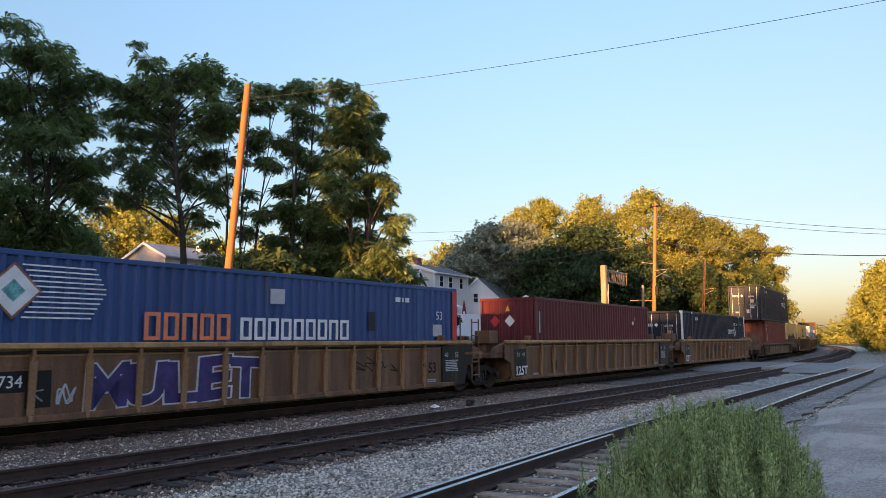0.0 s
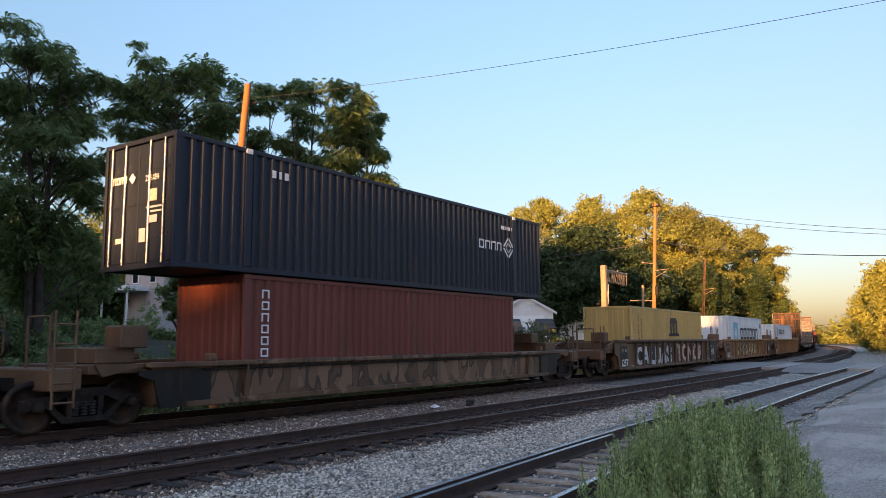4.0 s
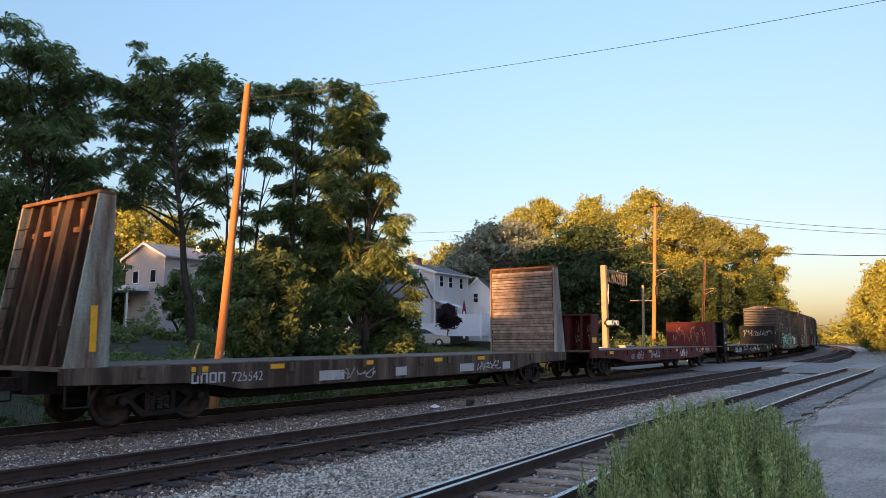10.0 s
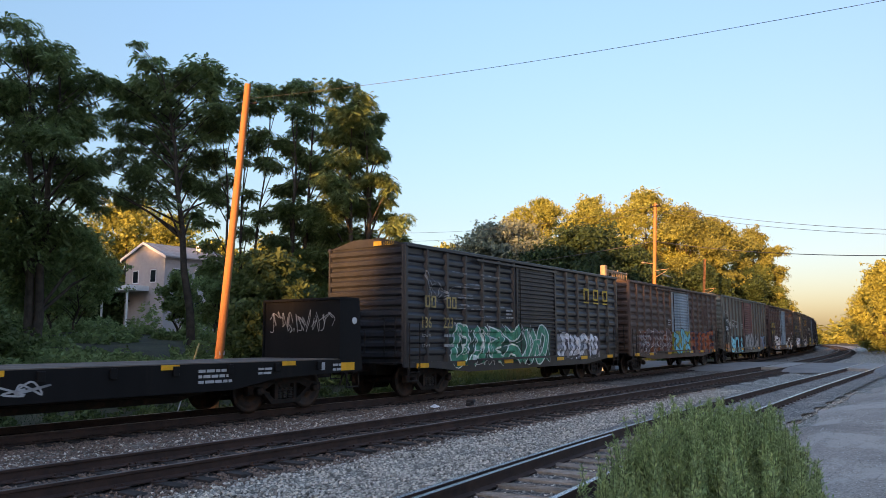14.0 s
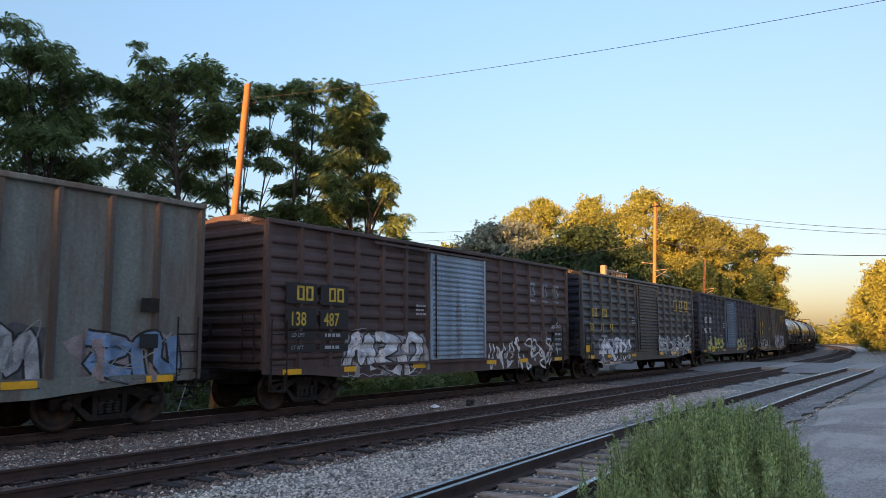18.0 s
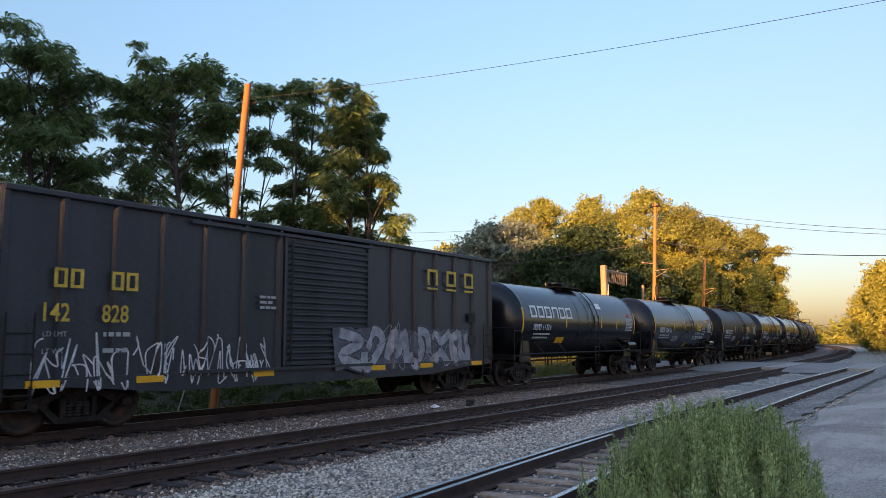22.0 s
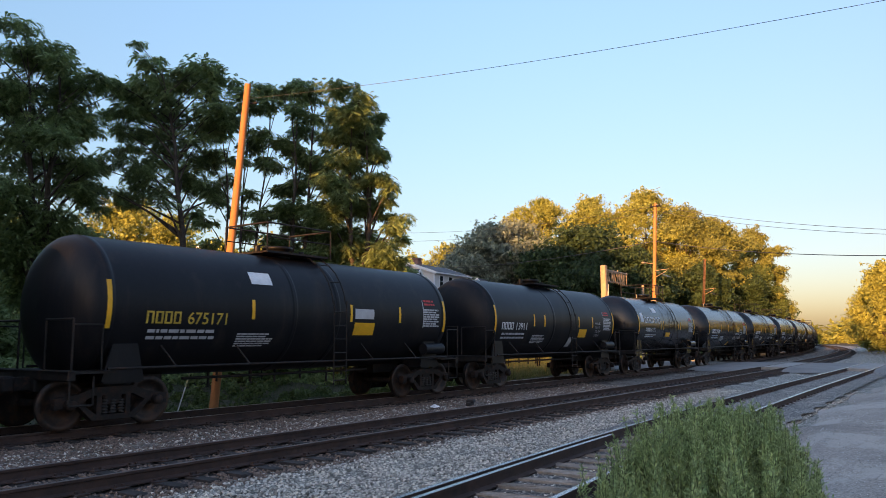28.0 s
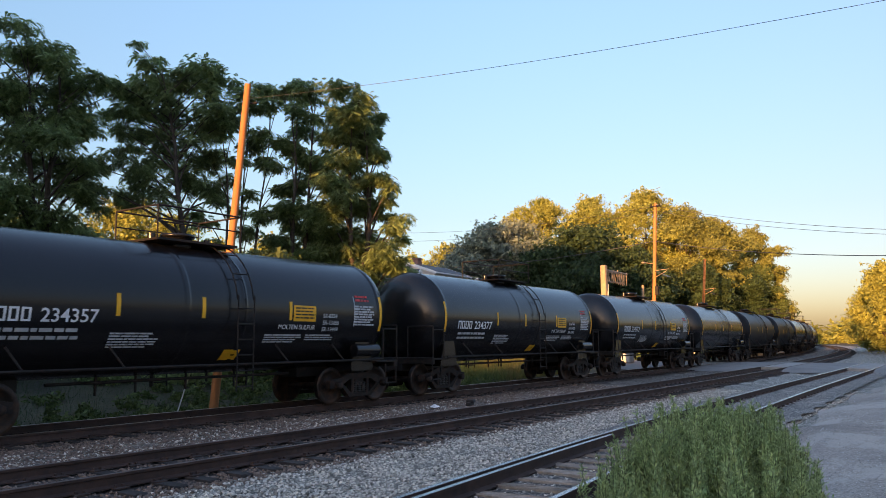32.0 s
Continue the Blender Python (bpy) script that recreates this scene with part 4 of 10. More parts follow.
# ---- tank cars ----
def tank_car(label, centre, mat, half=5.5, r=1.43, zc=2.34, style=0, dust=False):
    """Insulated tank: shell with dished heads, saddles, stub sills, walkway rails, dome platform, ladder."""
    ob = car("tank_car", label, "tank car", centre, "tank cars of the train")
    prof = []
    for i in range(9):
        a = i / 8 * math.pi / 2
        prof.append((-half - 0.62 * math.cos(a), r * math.sin(a)))
    prof += [(-half * 0.999, r * 1.008), (-half + 0.12, r * 1.008), (-half + 0.13, r), (-half + 0.17, r)]
    prof += [(-0.79, r), (-0.75, r), (-0.74, r * 1.006), (-0.72, r * 1.006), (-0.66, r * 1.006), (-0.64, r * 1.006), (-0.63, r), (-0.59, r), (0.71, r), (0.75, r), (0.76, r * 1.006), (0.78, r * 1.006), (0.84, r * 1.006), (0.86, r * 1.006), (0.87, r), (0.91, r)]
    prof += [(half - 0.17, r), (half - 0.13, r), (half - 0.12, r * 1.008), (half * 0.999, r * 1.008)]
    for i in range(8, -1, -1):
        a = i / 8 * math.pi / 2
        prof.append((half + 0.62 * math.cos(a), r * math.sin(a)))
    prof[0], prof[-1] = (prof[0][0], 0.001), (prof[-1][0], 0.001)
    part("tank", S().lathe(prof, "x", 56, (0, 0, zc)), mat, ob)
    reach = half + 0.72
    for sx in (-1, 1):
        part("saddle", S().extrude([(sx * (half - 0.95), 0.88), (sx * (half - 0.75), 1.75), (sx * (half - 0.3), 1.75), (sx * (half - 0.05), 0.88)], "y", -1.22, -1.16).extrude([(sx * (half - 0.95), 0.88), (sx * (half - 0.75), 1.75), (sx * (half - 0.3), 1.75), (sx * (half - 0.05), 0.88)], "y", 1.16, 1.22).box(min(sx * (half - 0.9), sx * (half - 0.1)), max(sx * (half - 0.9), sx * (half - 0.1)), -1.2, 1.2, 0.84, 1.1), mat, ob)
        part("stub_sill", S().box(min(sx * (half - 2.0), sx * reach), max(sx * (half - 2.0), sx * reach), -0.3, 0.3, 0.7, 1.0, 0.02), M_STEEL, ob)
        part("end_sill", S().box(min(sx * (reach - 0.15), sx * reach), max(sx * (reach - 0.15), sx * reach), -1.45, 1.45, 0.92, 1.12, 0.02), M_STEEL, ob)
        part("end_platform", S().box(min(sx * (half - 0.2), sx * reach), max(sx * (half - 0.2), sx * reach), -1.45, -0.5, 1.05, 1.09).box(min(sx * (half - 0.2), sx * reach), max(sx * (half - 0.2), sx * reach), 0.5, 1.45, 1.05, 1.09), M_STEEL, ob)
        for sy in (-1, 1):
            part("safety_rail", S().pipe([(sx * (reach - 0.05), sy * 1.45, 1.1), (sx * (reach - 0.05), sy * 1.45, 2.05), (sx * (reach - 0.05), sy * 0.5, 2.05), (sx * (reach - 0.05), sy * 0.5, 1.1)], 0.022), M_STEEL, ob)
            part("grab_post", S().pipe([(sx * (half + 0.1), sy * 1.45, 1.1), (sx * (half + 0.1), sy * 1.45, 1.95), (sx * (reach - 0.05), sy * 1.45, 1.95)], 0.018), M_STEEL, ob)
            part("sill_step", S().pipe([(sx * (reach - 0.05), sy * 1.42, 0.95), (sx * (reach - 0.05), sy * 1.42, 0.48), (sx * (reach - 0.5), sy * 1.42, 0.48), (sx * (reach - 0.5), sy * 1.42, 1.0)], 0.02), M_STEEL, ob)
        coupler(ob, sx * (reach + 0.3), sx)
        truck(ob, sx * (half - 0.42))
    for sy in (-1, 1):
        part("running_rail", S().tube((-half, sy * 1.50, 1.13), (half, sy * 1.50, 1.13), 0.028, 6), M_STEEL, ob)
        for x in (-half + 1.5, -half + 3.4, half - 3.4, half - 1.5):
            part("bracket", S().tube((x, sy * 1.50, 1.12), (x - 0.18, sy * 1.20, 1.55), 0.022, 6), M_STEEL, ob)
    for sy in (-1, 1):
        y = sy * (r + 0.14)
        l = ladder(ob, 0.5, 0.95, 0.55, zc + 0.3, y, 0.34)
        pts = []
        for i in range(7):
            a = (0.13 + i * 0.2)
            pts.append((sy * (r + 0.12) * math.cos(a), zc + (r + 0.12) * math.sin(a)))
        part("roof_ladder", S().pipe([(0.5, a, b) for a, b in pts], 0.018).pipe([(0.95, a, b) for a, b in pts], 0.018).pipe([(0.5, *pts[2]), (0.95, *pts[2])], 0.015).pipe([(0.5, *pts[4]), (0.95, *pts[4])], 0.015), M_STEEL, ob)
    top = zc + r
    part("dome_platform", S().box(-1.0, 1.1, -0.75, 0.75, top + 0.02, top + 0.07), M_STEEL, ob)
    part("manway", S().lathe([(top - 0.05, 0.32), (top + 0.2, 0.32), (top + 0.2, 0.38), (top + 0.27, 0.38), (top + 0.3, 0.1), (top + 0.3, 0.001)], "z", 18), mat, ob)
    part("valve", S().tube((-0.6, 0.1, top), (-0.6, 0.1, top + 0.26), 0.09, 10).tube((0.65, -0.2, top), (0.65, -0.2, top + 0.2), 0.07, 10), mat, ob)
    if style == 1:
        rail = S()
        for y in (-0.78, 0.78):
            rail.pipe([(-1.05, y, top), (-1.05, y, top + 0.75), (1.15, y, top + 0.75), (1.15, y, top)], 0.02)
            rail.pipe([(-1.05, y, top + 0.4), (1.15, y, top + 0.4)], 0.016)
        for x in (-1.05, 1.15):
            rail.pipe([(x, -0.78, top + 0.75), (x, 0.78, top + 0.75)], 0.02)
        part("railing", rail, M_STEEL, ob)
    rnd = random.Random(int(centre * 10))
    for i in range(7):
        x = rnd.uniform(-2.6, 2.6)
        part("outlet_pipe", S().tube((x, -0.25, 0.95), (x, -0.25, rnd.uniform(0.55, 0.75)), 0.03, 6), M_STEEL, ob)
    part("steam_pipe", S().tube((-3.0, -0.3, 0.82), (3.2, -0.3, 0.82), 0.035, 6), M_STEEL, ob)
    part("brake_cylinder", S().tube((half - 1.0, -1.36, 1.38), (half - 0.1, -1.36, 1.38), 0.16, 12), mat, ob)
    return ob

# ---- ground, road, tracks ----
def smooth(a, b, x):
    t = np.clip((np.asarray(x, float) - a) / (b - a), 0, 1)
    return t * t * (3 - 2 * t)


def line_y(x):
    """y of the main line's centre at x (before the line turns far away)."""
    return np.interp(x, _x, _y)


def ground_z(x, y):
    """Height of the natural ground."""
    x, y = np.asarray(x, float), np.asarray(y, float)
    lat = y - line_y(x)
    road = np.exp(-(((x - 50.0) / 13.0) ** 2))
    bank = -0.55 + 1.35 * smooth(4.5, 12, lat) + 1.35 * smooth(12, 30, lat) + 1.5 * smooth(40, 110, lat)
    flat = -0.25 + 1.0 * smooth(4, 60, lat)
    far = smooth(62, 90, x)
    z = bank * (1 - road) + flat * road
    z = z * (1 - far) + (-0.45 + 1.2 * smooth(6, 60, lat)) * far
    near = smooth(-0.5, 2.5, -11.3 - lat)
    z = np.where(lat < 2.0, -0.55, z)
    z = z * (1 - near) + (-0.45) * near + 0.35 * smooth(60, 66, x) * near
    z = z + 0.9 * smooth(14, 40, -lat) * smooth(60, 110, x)
    return z


M_GRASS = surf("rough_grass_soil", (0.05, 0.047, 0.024), rough=0.95, var=0.5, scale=0.35, fine=9, bump=0.6, bump_dist=0.05, dirt=(0.09, 0.075, 0.04), dirt_amount=0.25)
M_ASPHALT = surf("worn_asphalt", (0.33, 0.28, 0.24), rough=0.92, var=0.28, scale=0.45, fine=55, bump=0.6, dirt=(0.4, 0.335, 0.28), dirt_amount=0.2)


def broken_crust(m, col):
    """Pale old surface left in ragged patches, speckled stone between."""
    n, l = m.node_tree.nodes, m.node_tree.links
    b = n["Principled BSDF"]
    base = b.inputs["Base Color"].links[0].from_socket
    tc = n.new("ShaderNodeTexCoord")
    big, spk = n.new("ShaderNodeTexNoise"), n.new("ShaderNodeTexVoronoi")
    big.inputs["Scale"].default_value, big.inputs["Detail"].default_value, big.inputs["Roughness"].default_value = 0.42, 8, 0.62
    spk.inputs["Scale"].default_value = 38
    mp = n.new("ShaderNodeMapping")
    mp.inputs["Scale"].default_value = (0.55, 1.25, 1)
    l.new(tc.outputs["Object"], mp.inputs[0])
    l.new(mp.outputs[0], big.inputs["Vector"])
    l.new(tc.outputs["Object"], spk.inputs["Vector"])
    cut, tone = n.new("ShaderNodeMapRange"), n.new("ShaderNodeMapRange")
    l.new(big.outputs[0], cut.inputs[0])
    cut.inputs[1].default_value, cut.inputs[2].default_value = 0.52, 0.555
    sp = n.new("ShaderNodeSeparateColor")
    l.new(spk.outputs["Color"], sp.inputs[0])
    l.new(sp.outputs[0], tone.inputs[0])
    tone.inputs[3].default_value, tone.inputs[4].default_value = 0.7, 1.3
    mul, mx = n.new("ShaderNodeMix"), n.new("ShaderNodeMix")
    mul.data_type, mul.blend_type = "RGBA", "MULTIPLY"
    mul.inputs[0].default_value = 1.0
    l.new(base, mul.inputs[6])
    l.new(tone.outputs[0], mul.inputs[7])
    mx.data_type = "RGBA"
    fac = n.new("ShaderNodeMath")
    fac.operation = "MULTIPLY"
    fac.inputs[1].default_value = 0.7
    l.new(cut.outputs[0], fac.inputs[0])
    l.new(fac.outputs[0], mx.inputs[0])
    l.new(mul.outputs[2], mx.inputs[6])
    mx.inputs[7].default_value = (*col, 1)
    l.new(mx.outputs[2], b.inputs["Base Color"])


broken_crust(M_ASPHALT, (0.48, 0.425, 0.375))
M_ROAD = surf("road_asphalt", (0.21, 0.195, 0.185), rough=0.85, var=0.15, scale=0.7, fine=50, bump=0.2)


def sheet(name, xs, ys, zf, mat, label, category, place=None, kind="structure"):
    gx, gy = np.meshgrid(xs, ys, indexing="ij")
    px, py = place(gx, gy) if place else (gx, gy)
    z = zf(px, py)
    nx, ny = len(xs), len(ys)
    v = np.stack([px, py, z], -1).reshape(-1, 3)
    me = bpy.data.meshes.new(name)
    f = [(i * ny + j, (i + 1) * ny + j, (i + 1) * ny + j + 1, i * ny + j + 1) for i in range(nx - 1) for j in range(ny - 1)]
    me.from_pydata(v.tolist(), [], f)
    me.polygons.foreach_set("use_smooth", [True] * len(f))
    me.materials.append(mat)
    ob = new(name, me)
    return tagged(ob, label, category, "", kind)


gxs = np.concatenate([[-2500, -1200, -600, -300, -160], np.arange(-100, 160, 2.5), np.arange(160, 420, 15), [500, 800, 1500, 2500]])
gys = np.concatenate([[-2500, -1200, -500, -200, -90], np.arange(-45, 75, 2.0), np.arange(75, 200, 12), [260, 500, 1200, 2500]])
sheet("ground", gxs, gys, lambda x, y: ground_z(x, y) + 0.05 * np.sin(x * 0.9) * np.sin(y * 0.7 + x * 0.2), M_GRASS, "rough grassy ground with bare soil beside the railway", "ground")



def along(s, lat):
    x, y, h = np.interp(s, _ss, _x), np.interp(s, _ss, _y), np.interp(s, _ss, _h)
    return x - np.sin(h) * lat, y + np.cos(h) * lat




def bed_z(x, y):
    lat = y - line_y(x)
    z = -0.205 - 0.05 * np.exp(-((lat + 2.6) / 0.7) ** 2) - 0.07 * np.exp(-((lat + 7.6) / 1.0) ** 2)
    z = z - 0.30 * smooth(1.7, 3.2, lat) - 0.2 * smooth(11.3, 12.3, -lat)
    return z + 0.012 * np.sin(x * 5.1 + y * 3.3) * np.sin(y * 6.7 - x * 2.1)


_bx = np.concatenate([np.arange(-30, 46, 0.5), np.arange(46, 300, 3)])


def ragged(gs, gl):
    """Uneven edges where stained stone meets clean stone."""
    return along(gs, gl + 0.14 * np.sin(gs * 2.3 + gl * 5) + 0.1 * np.sin(gs * 5.9 + gl * 3))


for a, b, mt, lab in ((-12.3, -6.55, M_BALLAST, "clean grey crushed-stone ballast beside the tracks"), (-6.55, -3.7, M_BEDBROWN, "rust-stained ballast under the second track"), (-3.7, -1.7, M_BALLAST_DIM, "dusty grey crushed-stone ballast between the main tracks"), (-1.7, 5.6, M_BEDBROWN, "rust-stained ballast under the main track")):
    sheet("ballast_bed", _bx, np.linspace(a, b, max(4, int((b - a) / 0.35))), bed_z, mt, lab, "ballast", place=ragged)

def lot_z(x, y):
    return -0.10 + 0.02 * np.sin(x * 0.5) * np.sin(y * 0.6) - 0.5 * smooth(2.2, 4.2, y + 0.25 * np.sin(x * 1.1) + 0.15 * np.sin(x * 2.9) - 0.9 * smooth(10, 22, x))


lot = sheet("asphalt_lot", np.arange(-40, 63, 1.5), np.concatenate([np.arange(-45, 1.5, 0.8), np.arange(1.5, 4.0, 0.12)]), lot_z, M_ASPHALT, "worn grey asphalt lot with pale patches", "asphalt")

RAIL_PROFILE = [(-0.075, -0.175), (0.075, -0.175), (0.075, -0.16), (0.012, -0.135), (0.010, -0.045), (0.036, -0.035), (0.036, -0.006), (-0.036, -0.006), (-0.036, -0.035), (-0.010, -0.045), (-0.012, -0.135), (-0.075, -0.16)]


def sweep(prof, path):
    """An outline (across, up) carried along a path of (x, y, heading)."""
    s = S()
    n = len(prof)
    v = []
    for x, y, h in path:
        for a, b in prof:
            v.append((x - math.sin(h) * a, y + math.cos(h) * a, b))
    m = len(path)
    return s.add(v, [(j * n + i, j * n + (i + 1) % n, (j + 1) * n + (i + 1) % n, (j + 1) * n + i) for j in range(m - 1) for i in range(n)])


SID = np.polyfit([0.0, 7.6, 17, 23.4, 29, 35.6, 48.5, 57.0], [3.85, 4.60, 5.33, 5.64, 5.83, 5.97, 6.36, 6.75], 3)


def siding(s, lat=0.0):
    y = float(np.polyval(SID, s))
    h = math.atan(float(np.polyval(np.polyder(SID), s)))
    return s - math.sin(h) * lat, y + math.cos(h) * lat, h


def tie_mesh(name, mat, seed=7, worn=1.0):
    """A tie; worn ones are split along the grain and broken at the ends."""
    rnd = random.Random(seed)
    s = S()
    cuts = [-0.11, 0.11] if worn <= 1 else sorted([-0.115, rnd.uniform(-0.05, -0.01), rnd.uniform(0.02, 0.07), 0.115])
    for a, b in zip(cuts, cuts[1:]):
        end = 0.0 if worn <= 1 else 0.2
        s.box(a + (0.004 if worn > 1 else 0), b - (0.004 if worn > 1 else 0), -1.3 + rnd.uniform(0, end), 1.3 - rnd.uniform(0, end), -0.18, 0.0 - (rnd.uniform(0, 0.012) if worn > 1 else 0), 0.015)
    s.v = [(x + rnd.uniform(-0.006, 0.006) * worn, y + rnd.uniform(-0.02, 0.02) * worn, z + rnd.uniform(-0.006, 0.004) * worn) for x, y, z in s.v]
    return s.mesh(name, mat)


def track(name, label, path, s0, s1, split, tie_mat, gap, head_mat, tie_top):
    ob = thing(name, label, "railway track", kind="structure")
    step = 1.5
    for lat in (-0.7175, 0.7175):
        pts = [path(s0 + (s1 - s0) * i / int((s1 - s0) / step), lat) for i in range(int((s1 - s0) / step) + 1)]
        r = part("rail", sweep(RAIL_PROFILE, pts), M_RAIL, ob)
        part("rail_head", sweep([(-0.034, -0.008), (0.034, -0.008), (0.034, -0.002), (0.028, 0.0), (-0.028, 0.0), (-0.034, -0.002)], pts), head_mat, r)
    kinds = [tie_mesh("tie", tie_mat)] if tie_mat is M_TIE else [tie_mesh("tie", tie_mat, q, 2.2) for q in range(5)]
    rnd = random.Random(len(name))
    rest, plates = S(), S()
    s = s0 + 0.3
    k = 0
    while s < s1 - 0.3:
        x, y, h = path(s)
        if s < split:
            part("tie", kinds[k % len(kinds)], None, ob, at=pose(x, y, tie_top + rnd.uniform(-0.012, 0.008), 0, 0, math.degrees(h) + rnd.uniform(-1.5, 1.5) * (1 if tie_mat is M_TIE else 2.2)))
            q = S()
            for lat in (-0.7175, 0.7175):
                q.box(-0.09, 0.09, lat - 0.19, lat + 0.19, tie_top + 0.0, tie_top + 0.018)
                for sx in (-0.05, 0.05):
                    for d in (-0.1, 0.1):
                        q.box(sx - 0.012, sx + 0.012, lat + d - 0.02, lat + d + 0.02, tie_top + 0.018, tie_top + 0.05)
            q.moved(pose(x, y, 0, 0, 0, math.degrees(h)))
            plates.add(q.v, q.f)
        else:
            q = S().box(-0.11, 0.11, -1.3, 1.3, tie_top - 0.18, tie_top).moved(pose(x, y, 0, 0, 0, math.degrees(h)))
            rest.add(q.v, q.f)
        s += gap * rnd.uniform(0.94, 1.06)
        k += 1
    p = part("tie_plates", plates, M_PLATE, ob)
    p["kind"] = "stuff"
    if rest.v:
        p = part("far_ties", rest, tie_mat, ob)
        p["kind"] = "stuff"
    return ob


M_RAILRUST = surf("rusty_rail_top", (0.16, 0.115, 0.10), rough=0.5, metal=0.7, var=0.35, scale=2, fine=60)
M_RAILDULL = surf("dull_rail_top", (0.32, 0.27, 0.25), rough=0.4, metal=1.0, var=0.3, scale=2, fine=60)
track("main_track", "busy railway track with dark ties and worn rails", lambda s, lat=0.0: on_track(s, lat), -25, 290, 62, M_TIE, 0.53, M_RAILDULL, -0.178)
track("second_track", "empty railway track with rusty rails on dark ties", lambda s, lat=0.0: on_track(s, lat - 5.154), -25, 290, 62, M_TIE, 0.53, M_RAILRUST, -0.178)
track("siding_track", "side track with shiny rails on weathered split ties", siding, -14, 59, 60, M_TIEOLD, 0.60, M_RAILTOP, -0.148)

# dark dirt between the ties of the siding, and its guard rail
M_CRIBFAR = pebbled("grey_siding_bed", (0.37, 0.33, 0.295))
for a, b, mt, lab in ((-12, 13.01, M_CRIB, "dark dirty bed between the weathered ties"), (13, 47.01, M_CRIBFAR, "grey gravel packed between the siding's rails")):
    sheet("siding_bed", np.arange(a, b, 0.5), np.linspace(-1.3, 1.3, 12) * (1.0 if a < 0 else 1.25), lambda x, y: bed_z(x, y) + 0.012 + 0.055 * smooth(13, 18, x), mt, lab, "ballast", place=lambda gx, gl: (gx, np.polyval(SID, gx) + gl * (1 + 0.06 * np.sin(gx * 3.1))))
gr = thing("guard_rail", "worn steel guard rail beside the siding's rail", "guard rail", kind="structure")
_gp = [siding(-10 + 1.2 * i, 0.55) for i in range(20)]
part("rail", sweep(RAIL_PROFILE, _gp), M_RAIL, gr)
part("rail_head", sweep([(-0.034, -0.008), (0.034, -0.008), (0.034, -0.004), (0.028, -0.002), (-0.028, -0.002), (-0.034, -0.004)], _gp), M_RAILTOP, gr)

# level crossing: the road over the tracks, and the panels in them
def road_z(x, y):
    lat = y - line_y(x)
    return np.where(lat > 1, -0.012 + 0.95 * smooth(4, 60, lat), -0.012 - 0.08 * smooth(9, 13, -lat))


def road_place(gx, gy):
    return gx + 0.06 * (gy - 12), gy


ROAD_A, ROAD_B = 47.6, 57.5
M_CONC = surf("crossing_concrete", (0.3, 0.28, 0.26), rough=0.85, var=0.2, scale=1.5, fine=40)


# strips between the rails, with flangeway gaps

def crossing_strip(side_a, side_b, n=14):
    """A road strip between two lines given as functions of x."""
    s = S()
    xs = np.linspace(ROAD_A, ROAD_B, n)
    v = []
    for x in xs:
        for q in (side_a, side_b):
            v.append((x, q(x), -0.012))
    s.add(v, [(2 * i, 2 * i + 2, 2 * i + 3, 2 * i + 1) for i in range(n - 1)])
    lo = [(x, y, z - 0.15) for x, y, z in v]
    s.add(lo, [(2 * i, 2 * i + 1, 2 * i + 3, 2 * i + 2) for i in range(n - 1)])
    m = 2 * n
    s.add(v + lo, [(2 * i, 2 * i + 2, m + 2 * i + 2, m + 2 * i) for i in range(n - 1)] + [(2 * i + 1, m + 2 * i + 1, m + 2 * i + 3, 2 * i + 3) for i in range(n - 1)] + [(0, m, m + 1, 1), (m - 2, m - 1, 2 * m - 1, 2 * m - 2)])
    return s


def apron(side_a, side_b, way):
    """Asphalt that ramps from the stones up to the road's edge."""
    s = S()
    v = []
    for i in range(6):
        x = (ROAD_A - 2.6 + 0.52 * i) if way < 0 else (ROAD_B + 2.6 - 0.52 * i)
        z = -0.215 + 0.2 * (i / 5) ** 0.7
        v += [(x, side_a(x), z), (x, side_b(x), z)]
    return s.add(v, [(2 * i, 2 * i + 2, 2 * i + 3, 2 * i + 1) for i in range(5)])


def main_y(lat):
    return lambda x: float(line_y(x)) + lat / math.cos(float(np.interp(x, _x, _h)))


def sid_line(lat):
    return lambda x: float(np.polyval(SID, x)) + lat


crossing = thing("road_crossing", "asphalt and concrete level crossing over three tracks", "level crossing", kind="structure")
lines = [lambda x: 3.0, sid_line(-0.78), sid_line(-0.64), sid_line(0.64), sid_line(0.78), main_y(-5.154 - 0.78), main_y(-5.154 - 0.64), main_y(-5.154 + 0.64), main_y(-5.154 + 0.78), main_y(-0.78), main_y(-0.64), main_y(0.64), main_y(0.78), main_y(4.2)]
for i, mt in ((0, M_ROAD), (2, M_CONC), (4, M_ROAD), (6, M_CONC), (8, M_ROAD), (10, M_CONC), (12, M_ROAD)):
    part("crossing_panel", crossing_strip(lines[i], lines[i + 1]), mt, crossing)
    if i not in (2, 6, 10):
        for way in (-1, 1):
            part("ramp", apron(lines[i], lines[i + 1], way), M_ROAD, crossing)
sheet("road", np.linspace(ROAD_A, ROAD_B, 9), np.linspace(19.5, 95, 50), lambda x, y: ground_z(x, y) * 0 - 0.012 + 1.15 * smooth(3, 60, y - line_y(x)), M_ROAD, "grey asphalt road beyond the tracks", "road")
sheet("road", np.linspace(ROAD_A, ROAD_B + 6, 9), np.linspace(-60, 3.0, 30), lambda x, y: -0.012 - 0.05 * smooth(0, 20, -y), M_ROAD, "grey asphalt road beside the lot", "road")

